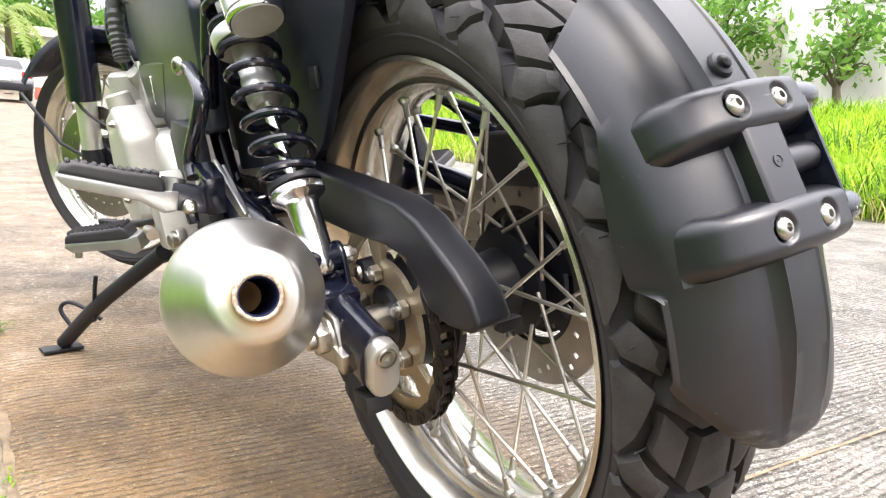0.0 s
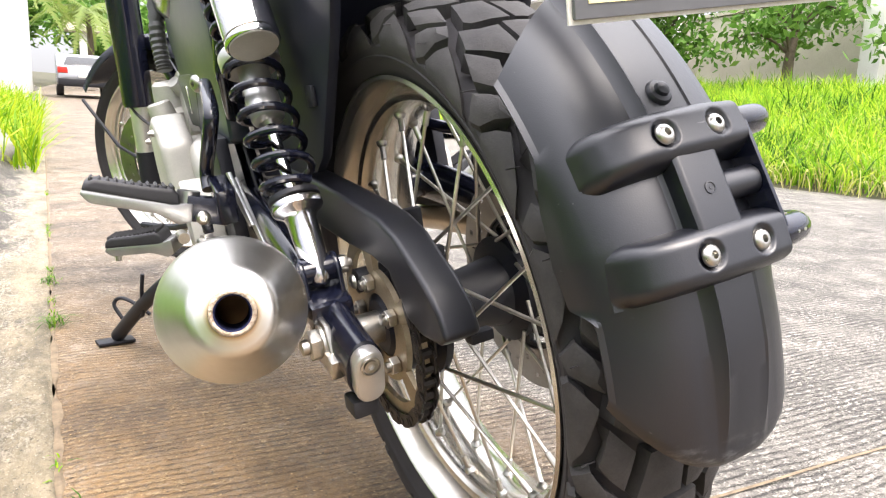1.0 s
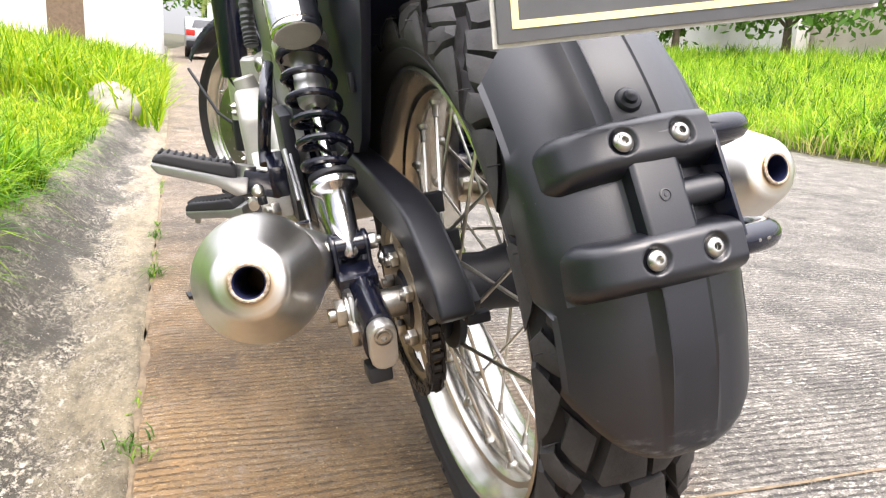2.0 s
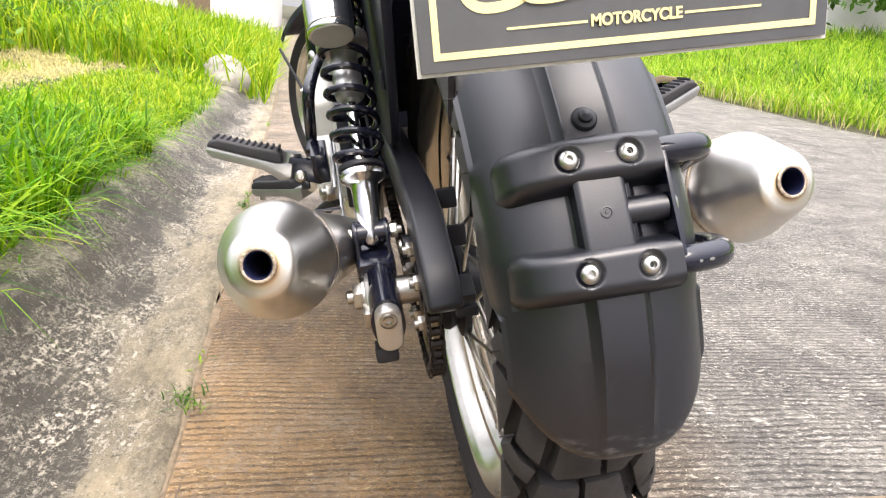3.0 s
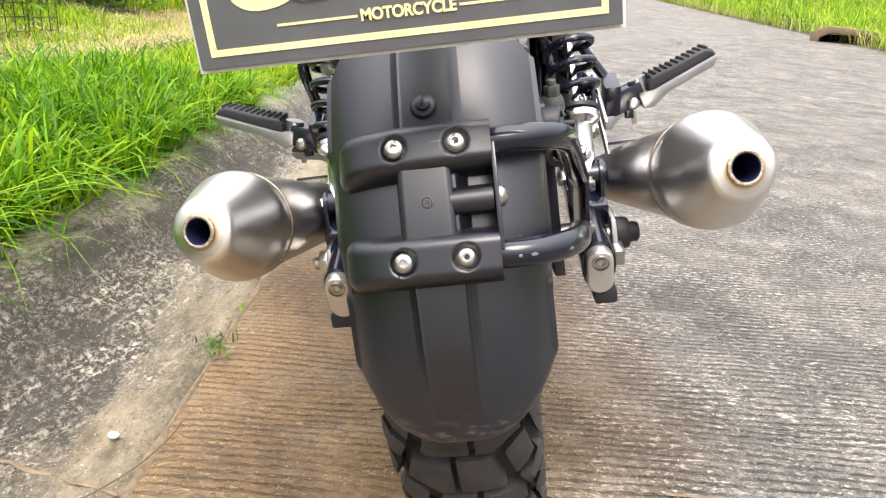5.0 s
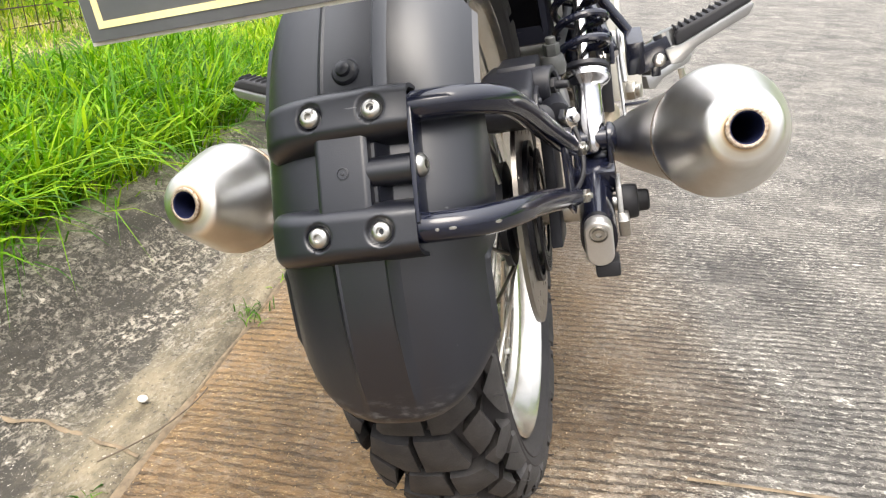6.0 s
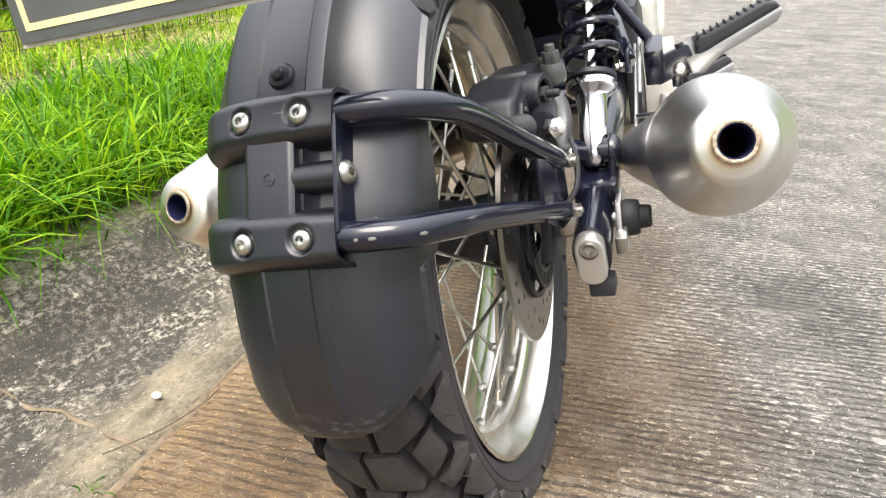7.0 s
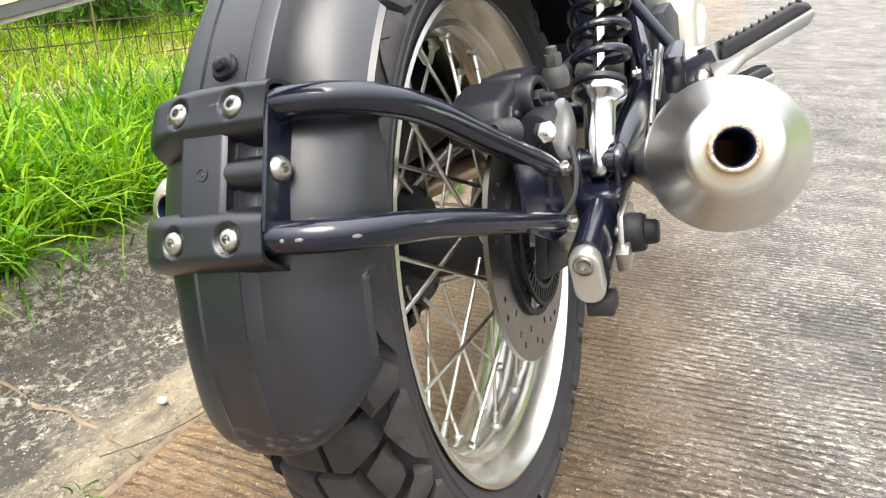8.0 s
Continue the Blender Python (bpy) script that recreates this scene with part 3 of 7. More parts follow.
def ground_at(x, y):
    s = joint_x(min(y, 40)) - x
    under = 0.05 if s <= 0.45 and x < RIGHT + 0.25 else 0.0
    w = 0.03 * (noise.noise((x * 0.9, y * 0.9, 0)) if under == 0 else 0)
    return (x, y, terrain(x, y) - under + w)


GX = steps((-300, -30, 8), (-30, -6, 10), (-6, -1.2, 16), (-1.2, -0.5, 8), (-0.5, 5.4, 10), (5.4, 9, 16), (9, 40, 12), (40, 300, 8))
GY = steps((-200, -20, 8), (-20, -3, 8), (-3, 8, 40), (8, 45, 24), (45, 400, 12))
sheet("ground", GX, GY, ground_at, M_SOIL, "grassy soil under the verges reaching to the horizon", "ground")

RY = steps((-14, -2, 16), (-2, 3, 60), (3, 10, 30), (10, 60, 25))
RU = steps((0, 1, 24), (1, 6.2, 16))


def road_at(u, y):
    x = joint_x(y) + 0.005 + u * (RIGHT + 0.2 - joint_x(y)) / 6.2
    w = 0.0025 * noise.noise((x * 3, y * 3, 2)) if u > 0.02 else -0.004 + 0.004 * noise.noise((0, y * 12, 5))
    return (x, y, rise(y) + w)


road = sheet("road", RU, RY, road_at, M_ROAD, "broomed concrete road slab, brown with dust near the gutter", "road")

SU = [0.0, 0.008, 0.02, 0.04, 0.07, 0.1, 0.13, 0.16, 0.185, 0.205, 0.225, 0.245, 0.265, 0.285, 0.305, 0.33, 0.36, 0.4, 0.45, 0.52, 0.6]
SY = steps((-8, -1.2, 180), (-1.2, 2.2, 230), (2.2, 8, 110), (8, 45, 40))


def gutter_at(s, y):
    n1 = noise.noise((s * 6, y * 2.2, 7))
    n2 = noise.noise((s * 22, y * 13, 3))
    n3 = noise.noise((s * 60, y * 45, 9))
    k = min(1.0, s / 0.2)
    face = math.exp(-((s - 0.25) / 0.06) ** 2)
    ss = s + 0.035 * face * n1 + 0.016 * n2 * k
    z = along(GUT, s) + 0.020 * n1 * k + 0.011 * n2 * k + 0.0045 * n3 * min(1, s / 0.05)
    lip = -0.006 if s < 0.005 else 0.0
    return (joint_x(y) - ss + (0.004 * n2 if s < 0.01 else 0), y, rise(y) + z + lip + 0.001)


sheet("gutter", SU, SY, gutter_at, M_GUTTER, "weathered concrete gutter with a lichen-stained sloping kerb", "gutter")
# dirt lying in the joint
DY = steps((-3, 3, 240), (3, 14, 120))
sheet("joint_dirt", [-0.016, -0.008, 0.0, 0.008, 0.016], DY, lambda u, y: (joint_x(y) + 0.004 + u * (0.38 + 0.75 * noise.noise((y * 9, 0, 1))), y, rise(y) - 0.0012 - 40 * u * u * 0.3 + 0.0032 * noise.noise((u * 90, y * 30, 4))), M_DRYSOIL, "reddish dirt packed in the joint of road and gutter", "dirt")


# dark expansion joint across the road, and a crack across the gutter
sheet("expansion_joint", [-0.003, -0.001, 0.001, 0.003], steps((0.22, 5.6, 120)), lambda u, x: (x, -0.035 + u + 0.006 * noise.noise((x * 4, 0, 8)) + 0.02 * (x - 0.5) * 0.1, 0.0028 - 80 * u * u), M_DRYSOIL, "dark filled joint across the road", "joint")
sheet("gutter_crack", [-0.003, 0.0, 0.003], steps((0.0, 0.36, 60)), lambda u, s: (joint_x(-0.13) - s, -0.13 + 0.02 * math.sin(s * 14) + 0.012 * noise.noise((s * 25, 3, 1)) + u * (1.1 + 1.2 * noise.noise((s * 30, 0, 2))), gutter_at(max(s, 0.02), -0.13)[2] + 0.003 - 200 * u * u), M_DRYSOIL, "dirt-filled crack across the gutter", "crack")

# ---- grass ----
def blades(name, xy, h, wid, lean, material, label, category, seed, curl=0.5, turn=None):
    """One mesh of many bent, tapering blades standing on the terrain."""
    rg = np.random.default_rng(seed)
    n = len(xy)
    base = np.array([(x, y, z) for x, y, z in xy])
    az = rg.uniform(0, 2 * np.pi, n) if turn is None else turn + rg.normal(0, 0.7, n)
    d = np.stack([np.cos(az), np.sin(az), np.zeros(n)], 1)
    side_v = np.stack([-np.sin(az), np.cos(az), np.zeros(n)], 1)
    tw = rg.uniform(-0.7, 0.7, n)
    side_v = side_v * np.cos(tw)[:, None] + d * np.sin(tw)[:, None]
    hh = h * rg.uniform(0.55, 1.25, n)
    ww = wid * rg.uniform(0.6, 1.3, n)
    ln = lean * rg.uniform(0.2, 1.4, n)
    pts = []
    for f, wf in ((0.0, 0.8), (0.4, 1.0), (0.75, 0.7)):
        c = base + d * (hh * ln * f ** 1.8)[:, None] + np.array([0, 0, 1]) * (hh * (f - curl * ln * f ** 3))[:, None]
        pts += [c - side_v * (ww * wf / 2)[:, None], c + side_v * (ww * wf / 2)[:, None]]
    pts.append(base + d * (hh * ln)[:, None] + np.array([0, 0, 1]) * (hh * (1 - curl * ln))[:, None])
    v = np.stack(pts, 1).reshape(-1, 3)
    o = (np.arange(n) * 7)[:, None]
    q = np.concatenate([o + np.array([[0, 1, 3, 2]]), o + np.array([[2, 3, 5, 4]])], 1).reshape(-1, 4)
    t = o + np.array([[4, 5, 6]])
    me = bpy.data.meshes.new(name)
    me.vertices.add(len(v))
    me.vertices.foreach_set("co", v.astype(np.float32).ravel())
    loops = np.concatenate([q.ravel(), t.ravel()]).astype(np.int32)
    me.loops.add(len(loops))
    me.loops.foreach_set("vertex_index", loops)
    starts = np.concatenate([np.arange(len(q)) * 4, len(q) * 4 + np.arange(n) * 3]).astype(np.int32)
    me.polygons.add(len(q) + n)
    me.polygons.foreach_set("loop_start", starts)
    me.update(calc_edges=True)
    me.materials.append(material)
    ob = new(name, me)
    return tagged(ob, label, category, kind="stuff")


def scatter(n, fx, fy, seed, keep=None):
    rg = np.random.default_rng(seed)
    out, hs = [], []
    while len(out) < n:
        y = fy(rg.random())
        s = fx(rg.random())
        c = noise.noise((s * 2.3, y * 2.3, seed)) * 0.5 + 0.5
        if keep and not keep(s, y, c, rg.random()):
            continue
        out.append((s, y))
        hs.append(0.6 + 0.8 * c)
    return out, np.array(hs)


def left_points(n, s0, s1, y0, y1, power, seed, keep=None):
    sy, hs = scatter(n, lambda r: s0 + (s1 - s0) * r ** power, lambda r: y0 + (y1 - y0) * r, seed, keep)
    pts = []
    for s, y in sy:
        x = joint_x(y) - s
        edge = along(GUT, s) + rise(y) - 0.01 if s < 0.5 else terrain(x, y)
        pts.append((x, y, edge - 0.005))
    return pts, hs


def patchy(s, y, c, r):
    """Grass thins out to straw on the trodden strip further up the bank."""
    q = s - 0.12 * math.sin(y * 1.3) + 0.7 * (c - 0.5)
    bare = max(0.0, min(1.0, (q - 1.0) / 0.3)) * max(0.0, min(1.0, (2.1 - q) / 0.25)) * (0.62 if 2.0 < y < 8 else 0.22)
    edge = 0.36 + 0.09 * noise.noise((y * 3.1, 0, 5))
    return s > edge and r > bare * (0.72 + 0.25 * noise.noise((s * 4, y * 4, 8)))


def tufts(n, each, s0, s1, y0, y1, spread, seed, keep):
    """Blades gathered in tufts that lean out from their middles: feet, heights and headings."""
    rg = np.random.default_rng(seed)
    heads, _ = left_points(n, s0, s1, y0, y1, 1.0, seed, keep)
    pts, hs, az = [], [], []
    for x, y, z in heads:
        size = rg.uniform(0.55, 1.35)
        for _ in range(int(each * size)):
            a = rg.uniform(0, 2 * np.pi)
            r = spread * size * math.sqrt(rg.random())
            px, py = x + r * math.cos(a), y + r * math.sin(a)
            q = joint_x(py) - px
            if q < 0.36 + 0.05 * noise.noise((py * 3.1, 0, 5)):
                continue
            pts.append((px, py, (along(GUT, q) + rise(py) if q < 0.5 else terrain(px, py)) - 0.012))
            hs.append((0.5 + 0.6 * size) * rg.uniform(0.7, 1.15))
            az.append(a)
    return pts, np.array(hs), np.array(az)


p, hs, az = tufts(620, 26, 0.38, 1.0, -0.6, 1.9, 0.045, 11, patchy)
blades("verge_grass", p, 0.17 * hs, 0.0072, 1.05, M_GRASS, "lush bright green tufts of grass on the kerbside bank", "grass", 1, turn=az)
p, hs, az = tufts(760, 24, 0.4, 1.05, 1.5, 4.6, 0.05, 31, patchy)
blades("lawn_grass", p, 0.085 * hs, 0.0068, 1.0, M_LIME, "short yellow-green grass on the bank", "grass", 2, turn=az)
p, hs, az = tufts(900, 22, 0.4, 5.0, 4.4, 16, 0.1, 12, patchy)
blades("bank_grass", p, 0.16 * hs, 0.011, 0.8, M_LIME, "longer green grass further up the bank", "grass", 2, turn=az)
# low filler blades in the dark weed colour paint the shade between tufts
p, hs = left_points(9000, 0.38, 1.2, -0.6, 4.4, 1.0, 33, patchy)
blades("under_grass", p, 0.06 * hs, 0.005, 1.2, M_WEED, "fine low grass between the tufts, coloured dark for the shade there", "grass", 7)
p, hs, az = tufts(420, 26, 2.2, 3.8, -0.6, 8.5, 0.09, 35, None)
blades("tall_weeds", p, 0.36 * hs, 0.011, 0.8, M_WEED, "tall dark green weeds along the fence", "weed", 13, turn=az)
p, hs = left_points(9000, 0.05, 2.6, 5.2, 13, 1.0, 15)
blades("tall_bank_grass", p, 0.5 * hs, 0.014, 0.8, M_LIME, "tall bright grass growing over the kerb further up", "grass", 8)
p, hs = left_points(13000, 0.6, 2.6, -0.5, 7.5, 1.0, 13, lambda s, y, c, r: not patchy(s, y, c, r * 0.8) or r < 0.05)
blades("dry_grass", p, 0.085 * hs, 0.0055, 1.9, M_STRAW, "flattened dry straw among the grass", "straw", 3, curl=0.7)
p, hs = left_points(700, 0.33, 0.44, -0.6, 4, 1.0, 14)
blades("kerb_tufts", p, 0.12 * hs, 0.0042, 1.3, M_GRASS, "grass hanging over the kerb edge", "grass", 4, curl=0.75)


def right_points(n, d0, d1, y0, y1, seed):
    sy, hs = scatter(n, lambda r: d0 + (d1 - d0) * r, lambda r: y0 + (y1 - y0) * r ** 1.3, seed)
    return [(RIGHT + d, y, terrain(RIGHT + d, y) - 0.01) for d, y in sy], hs


p, hs = right_points(62000, 0.25, 6.6, 0.0, 26, 21)
blades("roadside_grass", p, 0.48 * hs ** 1.5, 0.014, 0.85, M_TALLGRASS, "tall sunlit green grass along the far roadside", "grass", 5)
p, hs = right_points(26000, 0.3, 6.6, 0.0, 24, 23)
dense = [noise.noise((q[0] * 0.9, q[1] * 0.7, 4.0)) > 0.05 for q in p]
p, hs = [q for q, k in zip(p, dense) if k], hs[np.array(dense)]
blades("roadside_weeds", p, 0.5 * hs, 0.02, 0.9, M_WEED, "clumps of darker weeds in the roadside grass", "weed", 16)
p, hs = right_points(9000, 0.1, 3.4, 0.0, 22, 22)
blades("roadside_straw", p, 0.34 * hs, 0.01, 0.9, M_STRAW, "dry straw at the far road edge", "straw", 6)

p, hs = left_points(12000, 1.4, 2.7, -0.6, 4.0, 1.0, 18, patchy)
blades("fence_grass", p, 0.1 * hs ** 1.4, 0.006, 0.9, M_LIME, "short green grass at the foot of the fence", "grass", 12)
p, hs = left_points(36000, 0.34, 4.0, -7, -0.6, 1.0, 17, patchy)
blades("near_grass", p, 0.17 * hs, 0.007, 0.8, M_GRASS, "green grass on the bank beside the lower road", "grass", 9)
# weeds in the joint and on the kerb
rg = np.random.default_rng(77)
p = []
while len(p) < 220:
    y = rg.uniform(-0.5, 4.5)
    if noise.noise((y * 2.1, 3, 1)) + 0.45 * noise.noise((y * 9, 1, 1)) > 0.12:
        p.append((joint_x(y) + rg.normal(0.002, 0.006), y, rise(y)))
blades("joint_weeds", p, np.full(len(p), 0.015), 0.0022, 1.4, M_GRASS, "tiny weeds and moss along the gutter joint", "weed", 10)
for (wx, wy), n, h in (((-0.487, 0.245), 34, 0.03), ((-0.478, -0.2), 14, 0.02), ((-0.53, 1.15), 40, 0.05), ((-0.56, 1.6), 30, 0.04)):
    rg = np.random.default_rng(int(abs(wy) * 1000))
    pts = [(wx + rg.normal(0, 0.012), wy + rg.normal(0, 0.02), rise(wy)) for _ in range(n)]
    blades("weed", pts, 0.8 * h * np.ones(n), 0.0026, 1.3, M_WEED, "small weed growing in the gutter joint", "weed", int(abs(wx) * 99) + n)
bm = bmesh.new()
bmesh.ops.create_icosphere(bm, subdivisions=2, radius=0.008)
for v in bm.verts:
    v.co *= 1 + 0.25 * noise.noise(v.co * 90)
pebble = part("pebble", bm, M_STONE, None)
pebble.matrix_world = Matrix.Translation((-0.523, -0.029, 0.012)) @ Matrix.Diagonal((1, 0.8, 0.6, 1))
tagged(pebble, "small white pebble lying in the gutter", "pebble")
stalk = part("dry_stalk", tube(bmesh.new(), smooth_path([(-2.2, 1.46, 0.24), (-2.205, 1.455, 0.42), (-2.195, 1.45, 0.6), (-2.17, 1.44, 0.82)], 5), [0.0045 - 0.00018 * k for k in range(16)], 6), M_STRAW, None)
tagged(stalk, "tall dry straw-coloured stalk standing by the fence", "stalk")


def broad_weed(x, y, height, seed):
    """A leafy stem with oval, folded leaves."""
    rg = random.Random(seed)
    z = terrain(x, y) - 0.01
    base = new("broadleaf_weed")
    tagged(base, "leafy bright green weed with broad oval leaves", "weed")
    part("stem", tube(bmesh.new(), [(x, y, z), (x + 0.01, y, z + height * 0.5), (x + 0.02, y - 0.01, z + height)], [0.004, 0.003, 0.002], 6), M_WEED, base)
    for k in range(13):
        t = 0.3 + 0.7 * k / 12
        a = k * 2.4 + rg.uniform(-0.4, 0.4)
        ln = rg.uniform(0.055, 0.085)
        fold = rg.uniform(0.1, 0.3)
        bm = bmesh.new()
        ribs = []
        for i in range(6):
            u = i / 5
            w = 0.3 * ln * math.sin(math.pi * min(0.97, u * 0.92 + 0.05)) ** 0.8
            drop = -0.35 * ln * u * u
            ribs.append([bm.verts.new((u * ln, q * w, drop + abs(q) * w * fold)) for q in (-1, 0, 1)])
        for p0, p1 in zip(ribs, ribs[1:]):
            for j in (0, 1):
                bm.faces.new((p0[j], p1[j], p1[j + 1], p0[j + 1]))
        leaf = part("leaf", bm, M_LIME, base)
        leaf.matrix_basis = Matrix.Translation((x + 0.02 * t, y - 0.01 * t, z + height * t)) @ pose(0, 0, 0, rg.uniform(-20, 20), rg.uniform(-35, 5), math.degrees(a))


for k, (wx, wy, wh) in enumerate(((-2.2, 2.05, 0.26), (-2.26, 2.3, 0.3), (-2.3, 2.62, 0.24))):
    broad_weed(wx, wy, wh, k)
# a twig and a long straw on the kerb, a rounded boulder up the gutter
twig = part("twig", tube(bmesh.new(), smooth_path([(-0.50, -0.16, 0.014), (-0.468, -0.09, 0.008), (-0.452, -0.02, 0.006), (-0.449, 0.02, 0.008)], 5), 0.0011, 6), M_BARK, None)
tagged(twig, "thin dry twig lying along the joint", "twig")
straw = part("long_straw", tube(bmesh.new(), smooth_path([(-1.0, 0.52, 0.19), (-0.92, 0.60, 0.165), (-0.83, 0.66, 0.14), (-0.78, 0.70, 0.118)], 5), 0.0018, 6), M_STRAW, None)
tagged(straw, "long dry straw stalk lying on the kerb", "straw")
bm = bmesh.new()
bmesh.ops.create_icosphere(bm, subdivisions=4, radius=0.2)
for v in bm.verts:
    v.co *= 1 + 0.22 * noise.noise(v.co * 5) + 0.05 * noise.noise(v.co * 20)
boulder = part("boulder", bm, M_BOULDER, None)
boulder.matrix_world = Matrix.Translation((-1.19, 5.5, 0.22)) @ Matrix.Diagonal((1.0, 1.7, 0.9, 1))
tagged(boulder, "pale rounded boulder set in the kerb", "boulder")

# ---- surroundings ----
def leaf_cloud(bm_pts, seed, size, material, name, parent, label):
    rg = np.random.default_rng(seed)
    c = np.array(bm_pts)
    n = len(c)
    a = rg.normal(size=(n, 3))
    a /= np.linalg.norm(a, axis=1)[:, None]
    b = np.cross(a, rg.normal(size=(n, 3)))
    b /= np.linalg.norm(b, axis=1)[:, None]
    s = (size * rg.uniform(0.6, 1.4, n))[:, None]
    v = np.stack([c - a * s, c + b * s * 0.45, c + a * s, c - b * s * 0.45], 1).reshape(-1, 3)
    me = bpy.data.meshes.new(name)
    me.from_pydata(v.tolist(), [], [(4 * i, 4 * i + 1, 4 * i + 2, 4 * i + 3) for i in range(n)])
    me.materials.append(material)
    ob = new(name, me)
    ob.parent = parent
    return tagged(ob, label)


def tree(x, y, h, spread, leaves, seed, material, label, leaf=0.12):
    rg = random.Random(seed)
    z = terrain(x, y) - 0.05
    base = new("tree")
    base.matrix_world = Matrix.Translation((x, y, z))
    tagged(base, label, "tree", group="trees round the road")
    bm = bmesh.new()
    ends = []
    trunk = [Vector((0, 0, 0))]
    for k in range(1, 6):
        trunk.append(Vector((rg.uniform(-1, 1) * 0.05 * h * k / 5, rg.uniform(-1, 1) * 0.05 * h * k / 5, h * 0.62 * k / 5)))
    tube(bm, smooth_path(trunk, 3), [0.035 * h * (1 - 0.7 * i / 15) for i in range(16)], 9)
    for k in range(11):
        p = trunk[rg.randint(2, 5)]
        a = rg.uniform(0, 2 * math.pi)
        e = p + Vector((math.cos(a), math.sin(a), rg.uniform(0.1, 0.9))) * spread * rg.uniform(0.45, 0.95)
        mid = p.lerp(e, 0.5) + Vector((0, 0, 0.08 * h))
        tube(bm, smooth_path([p, mid, e], 3), [0.012 * h * (1 - 0.8 * i / 6) for i in range(7)], 6)
        ends += [mid, e, e.lerp(mid, 0.5)]
    ends.append(trunk[-1] + Vector((0, 0, 0.2 * h)))
    part("trunk", bm, M_BARK, base, "rough brown trunk and limbs")
    pts = []
    while len(pts) < leaves:
        c = rg.choice(ends)
        r = spread * 0.3
        pts.append(c + Vector((rg.gauss(0, r * 0.6), rg.gauss(0, r * 0.6), rg.gauss(0, r * 0.5))))
    leaf_cloud([tuple(p) for p in pts], seed, leaf, material, "crown", base, "uneven leafy crown")
    return base


for k, (x, y, h, sp, n, lf) in enumerate(((13.0, 9.6, 4.0, 1.6, 1700, 0.10), (13.2, 6.9, 3.0, 1.2, 700, 0.10), (12.0, 12.5, 3.4, 1.7, 3800, 0.11), (12.3, 17, 3.8, 2.0, 3600, 0.13), (12.5, 23, 4.5, 2.4, 3600, 0.15), (13, 31, 5, 2.8, 3200, 0.18))):
    tree(x, y, h, sp, n, 40 + k, M_LEAF, "leafy green tree behind the roadside grass", lf)
for k, (x, y, h, sp, n) in enumerate(((-9, 30, 6, 3, 3000), (-5.5, 46, 7, 3.5, 3200), (3.5, 52, 7, 3.6, 3200), (9, 46, 6, 3.2, 3000), (-1.0, 60, 8, 4, 3200), (-12, 16, 4.5, 2.2, 2800))):
    tree(x, y, h, sp, n, 60 + k, M_LEAF, "distant green tree at the end of the road", 0.26)


def bush(x, y, r, n, seed):
    rg = random.Random(seed)
    base = new("bush")
    base.matrix_world = Matrix.Translation((x, y, terrain(x, y) - 0.02))
    tagged(base, "low leafy green bush among the grass of the bank", "bush", group="bushes on the bank")
    bm = bmesh.new()
    tips = []
    for k in range(9):
        a = rg.uniform(0, 2 * math.pi)
        e = Vector((math.cos(a) * r * rg.uniform(0.3, 1), math.sin(a) * r * rg.uniform(0.3, 1), r * rg.uniform(0.7, 1.6)))
        tube(bm, smooth_path([Vector((0, 0, 0)), e * 0.5 + Vector((0, 0, 0.1 * r)), e], 3), [0.008 * (1 - 0.1 * i) for i in range(7)], 5)
        tips += [e, e * 0.75, e * 0.5]
    part("stems", bm, M_BARK, base, "thin brown stems")
    pts = []
    for _ in range(n):
        c = rg.choice(tips)
        pts.append((c.x + rg.gauss(0, 0.22 * r), c.y + rg.gauss(0, 0.22 * r), max(0.02, c.z + rg.gauss(0, 0.2 * r))))
    leaf_cloud(pts, seed, 0.035, M_LEAF, "leaves", base, "small green leaves")


for k, (s_off, y, r, n) in enumerate(((2.3, 2.2, 0.35, 900), (2.5, 3.3, 0.45, 1100), (2.1, 4.6, 0.4, 1000), (2.7, 5.6, 0.5, 1100), (2.2, 1.1, 0.3, 700), (1.9, 6.8, 0.4, 900), (3.0, 7.8, 0.6, 1200))):
    bush(joint_x(y) - s_off, y, r, n, 90 + k)


